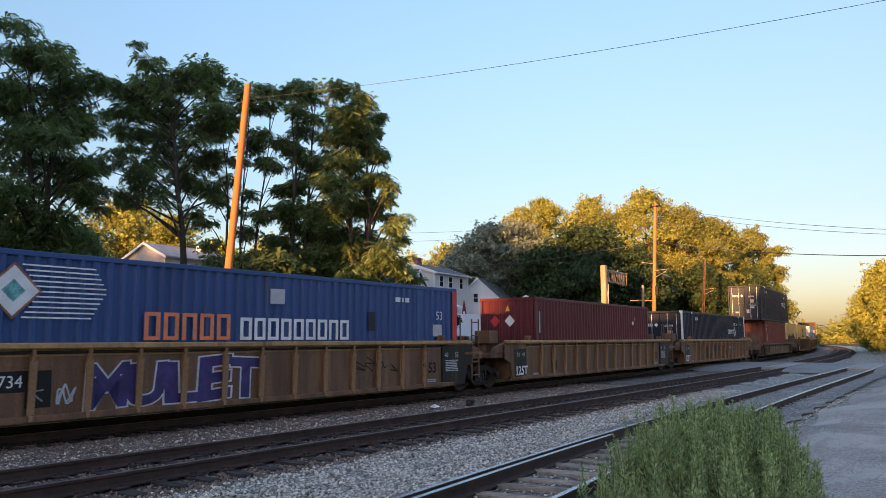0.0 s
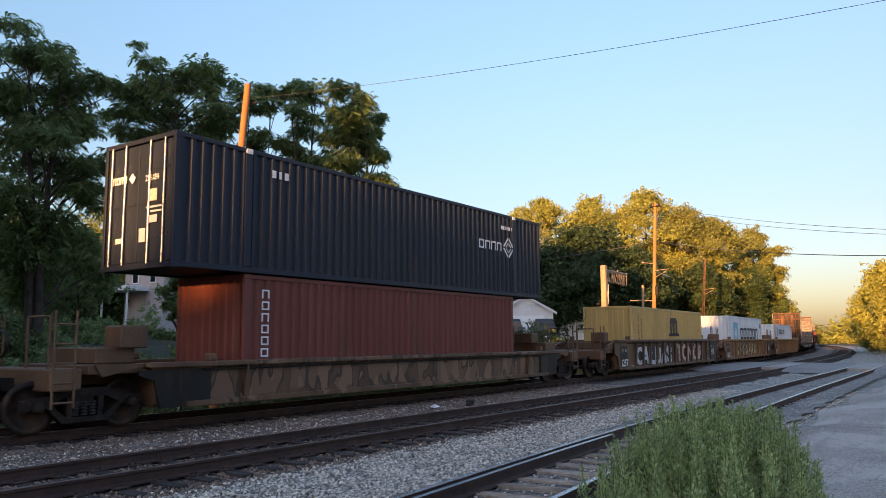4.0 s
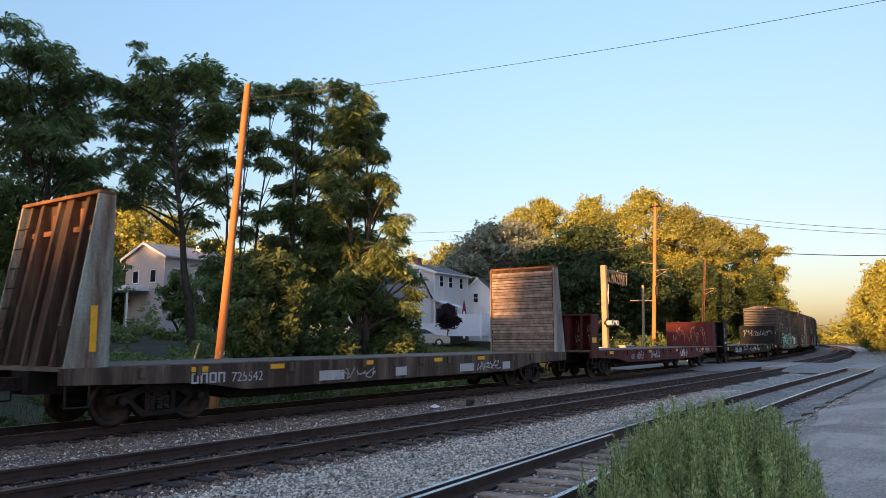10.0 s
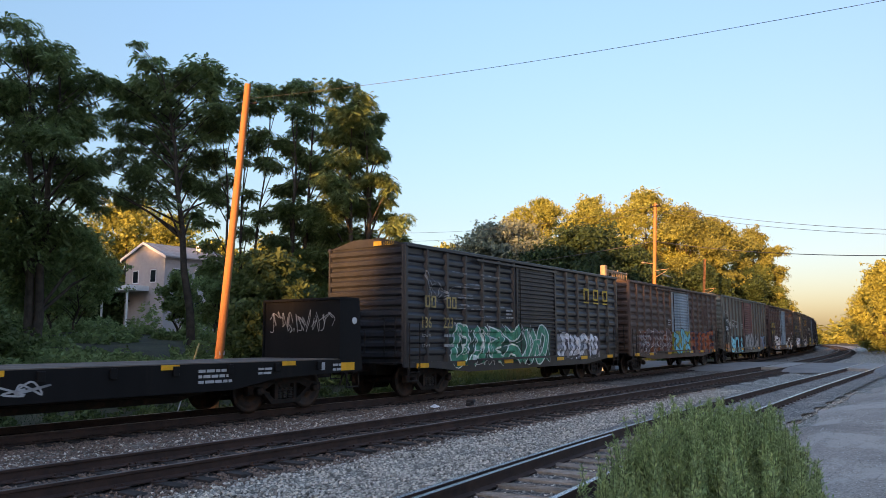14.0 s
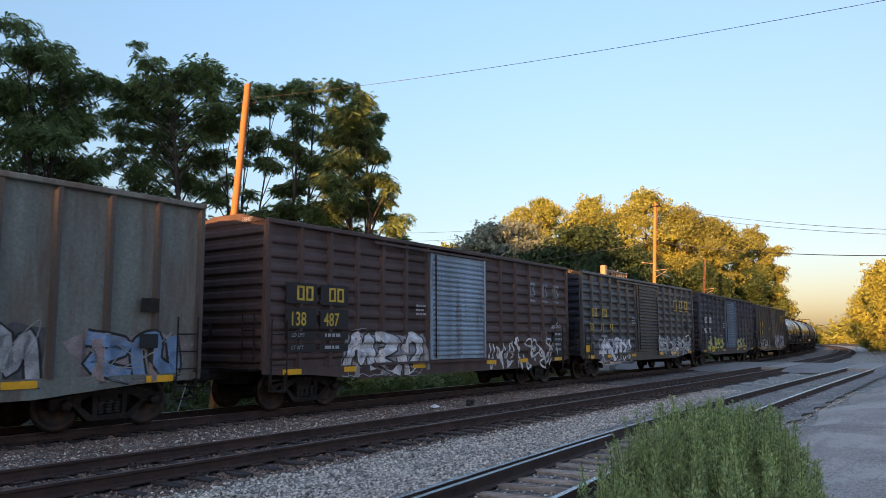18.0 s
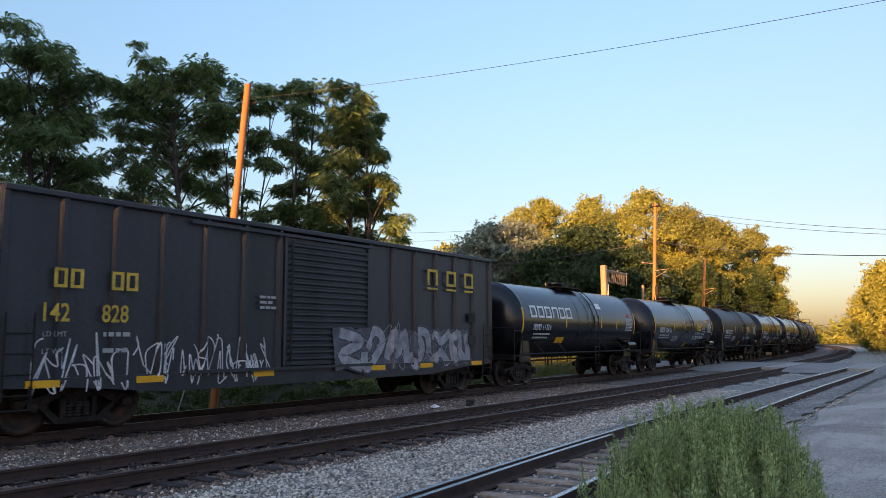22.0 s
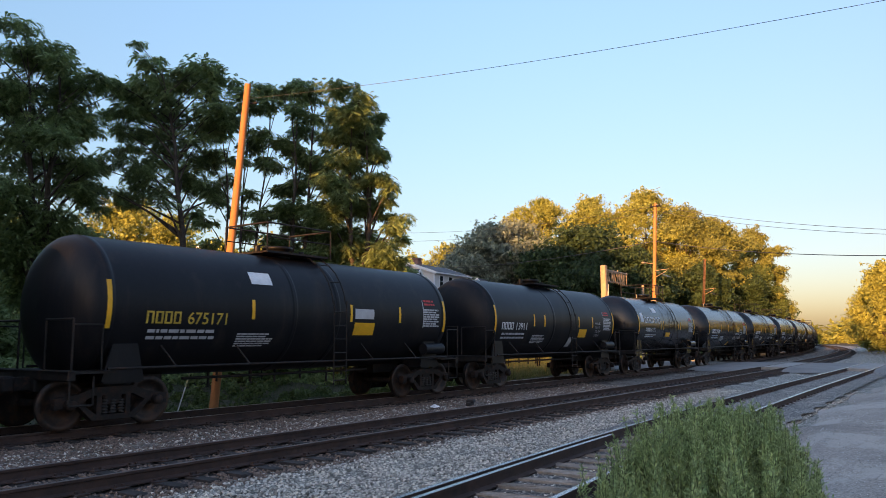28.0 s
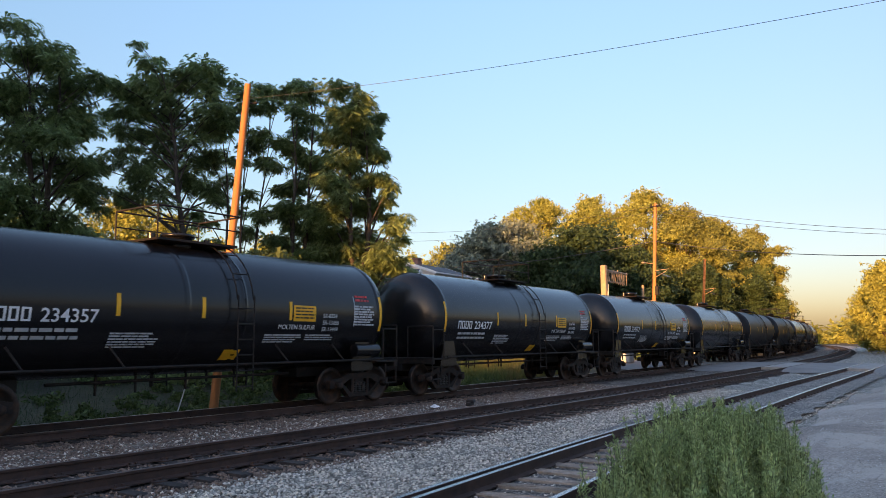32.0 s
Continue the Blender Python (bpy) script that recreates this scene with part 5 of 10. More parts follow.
# ---- trees ----
def leaf_mat(name, col, var=0.35, trans=0.25):
    m = surf(name, col, rough=0.6, var=0.15, scale=0.5, fine=3, bump=0, island=var, spec=0.25)
    n, l = m.node_tree.nodes, m.node_tree.links
    b = n["Principled BSDF"]
    t = n.new("ShaderNodeBsdfTranslucent")
    l.new(b.inputs["Base Color"].links[0].from_socket, t.inputs["Color"])
    mx = n.new("ShaderNodeMixShader")
    mx.inputs[0].default_value = trans
    l.new(b.outputs[0], mx.inputs[1])
    l.new(t.outputs[0], mx.inputs[2])
    l.new(mx.outputs[0], n["Material Output"].inputs["Surface"])
    return m


M_LEAF_DARK = leaf_mat("dark_walnut_leaf", (0.22, 0.29, 0.115), trans=0.45)
M_LEAF_MID = leaf_mat("mid_green_leaf", (0.09, 0.125, 0.04))
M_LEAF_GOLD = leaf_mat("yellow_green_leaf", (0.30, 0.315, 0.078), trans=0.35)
M_LEAF_SILVER = leaf_mat("grey_green_leaf", (0.21, 0.25, 0.19))
M_BARK = surf("rough_bark", (0.075, 0.058, 0.045), rough=0.95, var=0.4, scale=3, fine=25, bump=0.8, bump_dist=0.03)


def frond():
    """A drooping compound leaf: pairs of leaflets along a stalk."""
    v, f = [], []
    for i in range(5):
        t = 0.04 + i * 0.085
        z = -0.9 * t * t
        for sgn in (-1, 1):
            k = len(v)
            ln = 0.2 * (1 - abs(i - 2) * 0.13)
            v += [(t - 0.03, 0, z), (t + 0.075, sgn * ln * 0.4, z + 0.005), (t + 0.07, sgn * ln, z - 0.07), (t - 0.03, sgn * ln * 0.5, z - 0.02)]
            f.append((k, k + 1, k + 2, k + 3) if sgn > 0 else (k, k + 3, k + 2, k + 1))
    return np.array(v), np.array(f)


def spray(seed=1, n=9, size=0.14, spread=0.26):
    """A small cluster of leaves."""
    r = np.random.default_rng(seed)
    v, f = [], []
    for i in range(n):
        c = r.normal(0, spread * 0.55, 3)
        a, b = r.normal(0, 1, 3), r.normal(0, 1, 3)
        a /= np.linalg.norm(a)
        b -= a * (a @ b)
        b /= np.linalg.norm(b)
        k = len(v)
        w = size * r.uniform(0.7, 1.25)
        v += [tuple(c - a * w), tuple(c + b * w * 0.45), tuple(c + a * w), tuple(c - b * w * 0.45)]
        f.append((k, k + 1, k + 2, k + 3))
    return np.array(v), np.array(f)


def placed(pos, rng, droop=0.3, size=(0.8, 1.3), out=None):
    """Matrices at the places pos, turned at random, mostly level."""
    n = len(pos)
    yaw = rng.uniform(0, 2 * np.pi, n)
    if out is not None:
        yaw = np.arctan2(out[:, 1], out[:, 0]) + rng.normal(0, 1.1, n)
    pit = rng.normal(droop, 0.35, n)
    rol = rng.normal(0, 0.5, n)
    sc = rng.uniform(*size, n)
    cy, sy, cp, sp, cr, sr = np.cos(yaw), np.sin(yaw), np.cos(pit), np.sin(pit), np.cos(rol), np.sin(rol)
    m = np.zeros((n, 3, 4))
    m[:, 0, 0], m[:, 0, 1], m[:, 0, 2] = cy * cp, cy * sp * sr - sy * cr, cy * sp * cr + sy * sr
    m[:, 1, 0], m[:, 1, 1], m[:, 1, 2] = sy * cp, sy * sp * sr + cy * cr, sy * sp * cr - cy * sr
    m[:, 2, 0], m[:, 2, 1], m[:, 2, 2] = -sp, cp * sr, cp * cr
    m[:, :, :3] *= sc[:, None, None]
    m[:, :, 3] = pos
    return m


def tree(label, x, y, height, radius, seed, mat, template, per_lobe=120, lobes=40, trunk_r=0.2, bare=0.3, lean=(0, 0), z0=None, squash=0.8, group="", lobe_r=0.30, size=(0.8, 1.3), stems=1, reach_cap=1.5):
    """A tapered trunk with limbs and a crown of leaf clumps at the limbs' ends."""
    rng = np.random.default_rng(seed)
    z0 = float(ground_z(x, y)) - 0.15 if z0 is None else z0
    ob = thing("tree", label, "tree", group, m=pose(x, y, z0))
    top = Vector((lean[0], lean[1], height * 0.9))
    wood = S()
    for st in range(stems):
        off = Vector((rng.normal(0, 0.25 * (stems - 1)), rng.normal(0, 0.25 * (stems - 1)), 0))
        tip = top + off * 3
        pts = [off * 0.4]
        for i in range(1, 7):
            q = i / 6
            p = off * 0.4 + (tip - off * 0.4) * q
            pts.append(p + Vector((rng.normal(0, 0.18), rng.normal(0, 0.18), 0)))
        for i in range(6):
            wood.tube(pts[i], pts[i + 1], trunk_r * (1 - i / 6.8), 8, trunk_r * (1 - (i + 1) / 6.8), caps=False)
    centres, weights = [], []
    for i in range(lobes):
        q = (i + 0.5) / lobes
        h = bare + (1 - bare) * (q ** 0.85)
        width = math.sin(min(1, ((h - bare) / (1 - bare)) * 0.86 + 0.16) * math.pi) ** 0.65
        a = i * 2.399963 + rng.normal(0, 0.5)
        rr = radius * width * rng.uniform(0.35, 1.0)
        c = Vector((math.cos(a) * rr + lean[0] * h, math.sin(a) * rr + lean[1] * h, height * h * (1 - 0.05 * rng.random())))
        centres.append(c)
        base = Vector((lean[0] * h * 0.7, lean[1] * h * 0.7, max(height * (h - 0.22 * rng.uniform(0.6, 1.1)), height * bare * 0.6)))
        mid = base.lerp(c, 0.55) + Vector((0, 0, 0.04 * height * rng.random()))
        r1 = trunk_r * 0.32 * (1.1 - h)
        wood.tube(base, mid, r1 + 0.015, 5, r1 * 0.7 + 0.01, caps=False)
        wood.tube(mid, c, r1 * 0.7 + 0.01, 5, 0.012, caps=False)
    part("trunk", wood, M_BARK, ob)
    pos, outs = [], []
    for c in centres:
        grow = rng.choice([0.5, 0.75, 1.0, 1.3, 1.6])
        n = max(4, int(per_lobe * grow ** 1.6))
        d = rng.normal(0, 1, (n, 3))
        d /= np.linalg.norm(d, axis=1)[:, None]
        rad = radius * lobe_r * grow
        reach = rad * np.minimum(0.25 + np.abs(rng.normal(0, 0.5, n)), reach_cap)
        p = np.array(c) + d * reach[:, None] * np.array([rng.uniform(0.7, 1.4), rng.uniform(0.7, 1.4), squash * rng.uniform(0.55, 1.1)]) + rng.normal(0, 0.12 * rad, (1, 3))
        pos.append(p)
        outs.append(d)
    pos, outs = np.concatenate(pos), np.concatenate(outs)
    tv, tf = template
    part("crown", copies_mesh("crown", tv, tf, placed(pos, rng, size=size, out=outs), mat), None, ob)
    return ob


FROND, SPRAY, SPRAY_BIG, SPRAY_MED = frond(), spray(1), spray(2, 10, 0.26, 0.5), spray(3, 7, 0.26, 0.46)

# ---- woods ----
# darker leaf green with shade put into the colour
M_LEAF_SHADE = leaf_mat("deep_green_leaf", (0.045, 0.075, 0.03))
WALNUT = "tall dark green walnut tree with drooping compound leaves"
ACROSS = Vector((0.587, -0.81, 0))      # along the edge of the wood
INWARD = Vector((0.81, 0.587, 0))


def walnut(x, y, z0, boughs, seed, thick=1.0, deep=1.3, trunk_r=0.2, stems=1, mat=None, label=WALNUT, group="walnut trees by the track", size=(0.5, 0.9)):
    """An open tree whose boughs (along the wood's edge, height, radius) each carry a few clumps of fronds."""
    rng = np.random.default_rng(seed)
    ob = thing("tree", label, "tree", group, m=pose(x, y, z0))
    top = max(b[1] for b in boughs) - z0
    upper = [b for b in boughs if b[1] - z0 > top * 0.55]
    mid_a = sum(b[0] for b in upper) / len(upper)
    wood, trunks = S(), []
    for st in range(stems):
        off = (st - (stems - 1) / 2) * 0.9
        pts = []
        for i in range(8):
            q = i / 7
            pts.append(ACROSS * (off * (0.25 + q) + mid_a * q ** 1.3 + rng.normal(0, 0.1)) + INWARD * (off * 0.5 * q + rng.normal(0, 0.1)) + Vector((0, 0, top * 0.93 * q)))
        trunks.append(pts)
        for i in range(7):
            wood.tube(pts[i], pts[i + 1], trunk_r * (1 - i / 7.6), 8, trunk_r * (1 - (i + 1) / 7.6), caps=False)
    pos, outs = [], []
    behind = [(a + rng.normal(0, 0.3), h - 0.35 * r, r * 0.9) for a, h, r in boughs] if deep > 0.9 and thick > 0.95 else []
    for k, (a, h, r) in enumerate(boughs + behind):
        c = ACROSS * a + INWARD * float(rng.uniform(-deep, deep) + (1.6 if k >= len(boughs) else 0)) + Vector((0, 0, h - z0))
        trunk = trunks[int(np.argmin([abs((p[5] - c).dot(ACROSS)) for p in trunks]))]
        q = max(0.12, min(0.97, (c.z - rng.uniform(1.0, 2.6)) / (top * 0.93)))
        f = q * 7
        base = trunk[int(f)].lerp(trunk[min(7, int(f) + 1)], f - int(f))
        bend_at = base.lerp(c, 0.55) + Vector((0, 0, 0.25 * r))
        r1 = trunk_r * 0.34 * (1.15 - q)
        wood.tube(base, bend_at, r1 + 0.012, 5, r1 * 0.65 + 0.01, caps=False)
        wood.tube(bend_at, c, r1 * 0.65 + 0.01, 5, 0.01, caps=False)
        for j in range(4 if r < 0.6 else 6):
            d = rng.normal(0, 1, 3)
            d *= rng.uniform(0.25, 0.8) * r / np.linalg.norm(d)
            sub = np.array(c) + d * np.array([1, 1, 0.85])
            rs = r * rng.uniform(0.42, 0.78)
            wood.tube(c, Vector(sub), 0.014, 4, 0.006, caps=False)
            n = max(5, int(92 * thick * rs * rs + 6 * thick))
            e = rng.normal(0, 1, (n, 3))
            e /= np.linalg.norm(e, axis=1)[:, None]
            pos.append(sub + e * (rs * rng.uniform(0.15, 1.3, n) ** 0.7)[:, None] * np.array([1.1, 1.1, 0.62]))
            outs.append(e)
    part("trunk", wood, M_BARK, ob)
    pos, outs = np.concatenate(pos), np.concatenate(outs)
    part("crown", copies_mesh("crown", *FROND, placed(pos, rng, size=size, out=outs), mat or M_LEAF_DARK), None, ob)
    return ob


walnut(16.6, 34.1, 0.9, [(-1.4, 15.6, 0.91), (-0.2, 14.9, 1.03), (-2.1, 14.2, 1.16), (1.0, 14.0, 0.77), (0.3, 12.6, 1.15), (-1.0, 12.6, 1.28), (1.7, 14.0, 0.41), (-2.2, 11.8, 1.28), (1.2, 11.4, 0.89), (-0.1, 10.8, 1.27), (-1.3, 10.0, 1.4), (1.2, 10.2, 0.81), (1.9, 9.6, 0.46), (0.6, 8.7, 1.14), (1.6, 8.5, 0.71), (-0.7, 7.9, 1.39), (-1.9, 8.5, 1.26), (0.9, 6.9, 1.13), (-0.3, 5.9, 1.25), (-1.8, 5.9, 1.5), (1.3, 5.4, 1.0), (-1.2, 4.2, 1.24), (-1.2, 14.6, 1.1), (0.4, 13.6, 0.95), (-2.3, 13.0, 1.2), (0.6, 11.9, 0.9)], 10, 0.96, 1.8, 0.24, 2)
walnut(22.8, 31.6, 0.9, [(-3.0, 16.5, 0.4), (-2.6, 15.6, 0.74), (-0.7, 15.2, 1.02), (0.5, 15.0, 0.74), (0.9, 15.4, 0.37), (-2.9, 14.4, 0.79), (-4.3, 14.4, 0.79), (-4.8, 13.1, 0.56), (-3.3, 12.9, 1.02), (-1.5, 13.6, 1.19), (0.1, 13.2, 1.13), (-2.1, 11.7, 1.13), (-3.8, 12.1, 0.56), (-0.2, 11.5, 1.12), (-3.3, 10.6, 0.92), (-4.2, 9.9, 0.48), (-2.4, 9.6, 1.01), (-1.0, 9.9, 1.01), (-4.0, 8.9, 0.56), (-3.3, 8.7, 0.5), (0.2, 9.3, 0.73), (-1.4, 8.6, 0.67), (1.2, 12.9, 0.73), (-2.0, 14.6, 0.8), (0.5, 14.1, 0.8), (-3.5, 14.0, 0.7)], 11, 0.97, 1.4, 0.22)
walnut(25.1, 31.0, 0.9, [(-0.4, 14.9, 0.47), (0.9, 14.9, 0.68), (0.2, 13.7, 0.76), (-0.9, 12.0, 0.59), (1.4, 13.7, 0.68), (0.8, 12.3, 0.7), (1.8, 11.9, 0.64), (0.0, 10.7, 0.58), (1.2, 10.7, 0.64), (-0.8, 10.1, 0.52), (-1.9, 7.9, 0.52), (0.6, 9.2, 0.52), (1.8, 9.5, 0.52), (-1.4, 8.9, 0.52), (-0.3, 8.3, 0.46), (-1.6, 6.6, 0.58), (1.9, 14.6, 0.6), (-0.5, 13.0, 0.6), (-1.5, 12.8, 0.6), (-1.6, 10.9, 0.6), (0.4, 11.6, 0.6), (1.9, 10.6, 0.55), (0.2, 7.2, 0.7), (1.3, 7.9, 0.65), (-1.0, 5.4, 0.8), (0.7, 5.8, 0.8), (1.9, 6.6, 0.7)], 12, 1.3, 0.9, 0.1, 3)
walnut(26.5, 28.2, 0.9, [(-0.2, 15.2, 0.5), (0.3, 14.4, 0.64), (-0.1, 13.2, 0.72), (0.6, 12.9, 0.58), (-0.7, 11.7, 0.64), (0.2, 11.1, 0.78), (-0.3, 9.7, 0.8), (0.9, 10.0, 0.72), (-0.6, 8.2, 0.74), (0.3, 7.3, 0.97), (-0.8, 6.5, 0.74), (0.9, 8.2, 0.8), (0.2, 5.4, 1.0), (-0.5, 4.2, 1.0)], 14, 1.5, 1.0, 0.16, 2)
walnut(27.3, 24.6, 0.6, [(-1.0, 13.7, 0.73), (-1.5, 13.0, 0.61), (-0.1, 12.9, 0.78), (0.6, 12.6, 0.5), (-1.2, 11.6, 0.89), (0.2, 11.5, 0.72), (0.7, 10.8, 0.44), (-0.7, 10.2, 0.99), (-1.9, 10.8, 0.61), (0.5, 9.6, 0.72), (-1.2, 8.8, 0.99), (-0.1, 8.5, 0.99), (1.3, 8.8, 0.55), (1.3, 7.7, 0.55), (-1.7, 7.4, 0.99), (-0.1, 6.8, 1.09), (1.6, 6.8, 0.44), (1.0, 5.7, 0.82), (-1.1, 5.7, 1.09), (0.0, 4.9, 1.09), (-2.2, 5.7, 0.98), (1.6, 5.3, 0.6), (2.1, 4.9, 0.43), (-1.1, 3.8, 1.08), (0.5, 3.6, 1.08), (1.8, 3.3, 0.59), (-2.2, 3.6, 1.08), (2.4, 3.1, 0.43), (-0.4, 12.2, 0.8), (2.4, 4.0, 0.4)], 15, 1.65, 1.3, 0.2, 2)
tree("low dense green tree beside the leaning pole", 20.2, 23.2, 4.6, 1.6, 16, M_LEAF_MID, SPRAY, 70, 40, 0.07, 0.1, z0=0.2, group="low trees on the bank", lobe_r=0.36, size=(0.6, 0.95), stems=2)
SHADE = "unseen tall tree added to shade the tracks from the low sun"
# unseen belt added as sun blockers; heights and gaps set where light gets through
belt = [(-146 + (k % 3) * 4, -88 + k * 8.5, 27.0 + (k % 2) * 1.5, 7.5) for k in range(8)]
belt += [(-142, -20.5, 26.5, 5.5), (-146, -14.5, 28.0, 4.0), (-151, -16, 28, 4.0), (-136, -10.4, 27.5, 3.0), (-133, -13.5, 28.0, 3.2), (-135, -7.2, 21.8, 1.8), (-141, -10.4, 27.0, 2.8), (-148, -10.8, 28.5, 2.8), (-140, -6.6, 22.0, 1.7), (-145, -6.9, 22.4, 1.7), (-140, -4.4, 18.9, 1.2), (-144, -4.7, 19.2, 1.3), (-141, -1.2, 19.6, 2.2), (-146, 3.3, 23.0, 2.3), (-140, 6.5, 23.0, 2.6)]
belt += [(-138, 13.5, 27.5, 4.0), (-146, 14.5, 28, 4.0), (-138, 21, 27, 6.5), (-146, 28, 27, 6.5), (-138, 34, 26, 7.0), (-140, 45, 30, 6.0), (-147, 53, 30, 5.5)]
for i, (px, py, hh, rad) in enumerate(belt):
    tree(SHADE, px, py, hh, rad, 60 + i, M_LEAF_MID, SPRAY_BIG, 30, 50, 0.3, 0.03, z0=-0.4, group="trees behind the lot", lobe_r=0.42, size=(1.8, 3.0), reach_cap=0.9)
# out of view to the left: added to keep sun off walnuts and houses' trees
for i, (px, py, hh, rad) in enumerate([(2, 40, 22, 5.0), (-10, 37, 23, 5.5), (5, 36, 14, 3.4), (-22, 40, 18, 6.0), (-40, 38, 18, 6.0), (1.5, 24.9, 17.5, 2.2), (-1, 26.6, 18.0, 2.4), (-2, 28.4, 18.5, 2.8), (-4, 31.0, 19.0, 3.2), (-6, 35.0, 20.0, 4.0)]):
    tree("unseen tall tree added on the bank to shade the wood", px, py, hh, rad, 80 + i, M_LEAF_MID, SPRAY_BIG, 20, 60, 0.3, 0.05, z0=0.4, group="trees on the bank", lobe_r=0.34, size=(1.5, 2.4), reach_cap=0.9)
for px, py, top, rad, seed in ((23.0, 42.5, 6.2, 2.0, 91), (32.6, 42.5, 5.0, 1.6, 92), (20.5, 42.0, 6.6, 2.2, 93), (35.5, 40.5, 5.2, 1.6, 94), (33.4, 36.0, 4.6, 1.5, 95), (29.8, 38.6, 4.4, 1.1, 96), (28.7, 41.0, 4.4, 1.2, 99), (22.5, 44.5, 6.0, 1.9, 100)):
    tree("dark green sapling in front of the pale house", px, py, top, rad, seed, M_LEAF_DARK, SPRAY, 28, 26, 0.07, 0.25, z0=1.7, group="saplings", lobe_r=0.34, size=(0.6, 0.95))
M_LEAF_OLIVE = leaf_mat("olive_green_leaf", (0.20, 0.215, 0.06))
# slim sun blocker, added out of view beside the gap that lights the pole
tree("unseen slim tree added to thin the sun on the wood", 2.0, 21.3, 17.5, 1.1, 97, M_LEAF_MID, SPRAY_BIG, 7, 30, 0.16, 0.52, z0=0.0, group="trees on the bank", lobe_r=0.4, size=(0.7, 1.1), reach_cap=1.0)
# low sun blockers, added out of view to shade bushes and bank grass
for px, py in ((6.0, 22.6), (4.5, 21.6)):
    tree("unseen low tree added to shade the bank", px, py, 4.6, 1.0, 98, M_LEAF_MID, SPRAY_BIG, 40, 30, 0.08, 0.05, z0=-0.2, group="low trees on the bank", lobe_r=0.4, size=(0.6, 1.0), reach_cap=1.0)
for px, py in ((4.0, 18.7), (5.2, 19.8), (3.2, 20.6), (6.0, 20.9)):
    tree("unseen low tree added to shade the bank", px, py, 2.5, 0.85, 96, M_LEAF_MID, SPRAY_BIG, 36, 24, 0.05, 0.02, z0=-0.5, group="low trees on the bank", lobe_r=0.4, size=(0.5, 0.8), reach_cap=1.0)
GOLD = "large broad-leaved tree with yellow-green crown beyond the road"
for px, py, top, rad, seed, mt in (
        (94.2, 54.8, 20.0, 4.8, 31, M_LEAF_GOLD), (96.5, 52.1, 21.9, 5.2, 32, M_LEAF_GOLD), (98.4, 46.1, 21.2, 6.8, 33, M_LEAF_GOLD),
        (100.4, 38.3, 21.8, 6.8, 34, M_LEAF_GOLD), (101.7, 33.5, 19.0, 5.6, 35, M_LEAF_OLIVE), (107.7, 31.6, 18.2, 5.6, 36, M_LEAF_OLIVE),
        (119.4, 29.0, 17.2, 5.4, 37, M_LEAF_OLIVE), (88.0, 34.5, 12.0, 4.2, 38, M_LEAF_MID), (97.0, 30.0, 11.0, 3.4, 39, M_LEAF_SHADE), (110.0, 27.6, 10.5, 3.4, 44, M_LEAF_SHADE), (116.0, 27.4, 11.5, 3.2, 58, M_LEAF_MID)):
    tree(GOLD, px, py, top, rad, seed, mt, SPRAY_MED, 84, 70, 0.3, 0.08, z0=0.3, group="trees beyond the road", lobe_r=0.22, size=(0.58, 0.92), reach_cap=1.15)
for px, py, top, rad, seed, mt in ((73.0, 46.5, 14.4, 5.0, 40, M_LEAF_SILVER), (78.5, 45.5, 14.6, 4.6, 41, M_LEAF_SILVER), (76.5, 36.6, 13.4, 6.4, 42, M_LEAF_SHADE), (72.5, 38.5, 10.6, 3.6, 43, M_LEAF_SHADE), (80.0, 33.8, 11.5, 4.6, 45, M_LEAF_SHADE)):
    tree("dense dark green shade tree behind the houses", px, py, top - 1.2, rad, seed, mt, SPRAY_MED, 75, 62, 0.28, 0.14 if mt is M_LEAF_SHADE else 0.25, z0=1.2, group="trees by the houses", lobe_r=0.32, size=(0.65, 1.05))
for px, py, top, rad, seed, mt in ((94.5, 67.5, 16.0, 5.2, 46, M_LEAF_GOLD), (91, 72.5, 13.6, 4.6, 47, M_LEAF_GOLD), (97, 62.5, 13.5, 4.0, 48, M_LEAF_GOLD), (53.9, 88.6, 19.0, 5.5, 49, M_LEAF_GOLD), (57.5, 85.0, 17.0, 5.2, 50, M_LEAF_GOLD), (62.0, 80.4, 13.6, 4.6, 51, M_LEAF_GOLD), (68, 78, 13.6, 4.6, 52, M_LEAF_GOLD), (66, 66, 13, 4.6, 53, M_LEAF_MID)):
    tree("sunlit yellow-green tree behind the houses", px, py, top - 2, rad, seed, mt, SPRAY_MED, 55, 46, 0.25, 0.12, z0=2.0, group="trees behind the houses", lobe_r=0.33, size=(0.8, 1.2))
M_SPRUCE = leaf_mat("blue_green_needle", (0.045, 0.07, 0.055))
for px, py, top, seed in ((25.5, 60.5, 11.2, 54), (23.0, 62.0, 10.4, 56), (20.5, 58, 9.6, 57)):
    tree("dark blue-green spruce near the pale house", px, py, top - 2.2, 2.4, seed, M_SPRUCE, SPRAY, 90, 44, 0.16, 0.06, z0=2.2, group="spruces", squash=0.6, lobe_r=0.3, size=(1.0, 1.6))
for px, py, top, rad, seed in ((107.0, 11.0, 10.6, 3.2, 70), (113, 7.2, 12.2, 4.4, 71), (101, 5.2, 11.0, 3.4, 72), (124.0, 14.2, 8.6, 2.8, 73), (132, 9, 12, 4.0, 74)):
    tree("sunlit tree with pale trunk at the far side of the line", px, py, top, rad, seed, M_LEAF_GOLD, SPRAY_MED, 55, 50, 0.2, 0.06, z0=0.0, group="trees beyond the crossing", lobe_r=0.32, size=(0.7, 1.1))
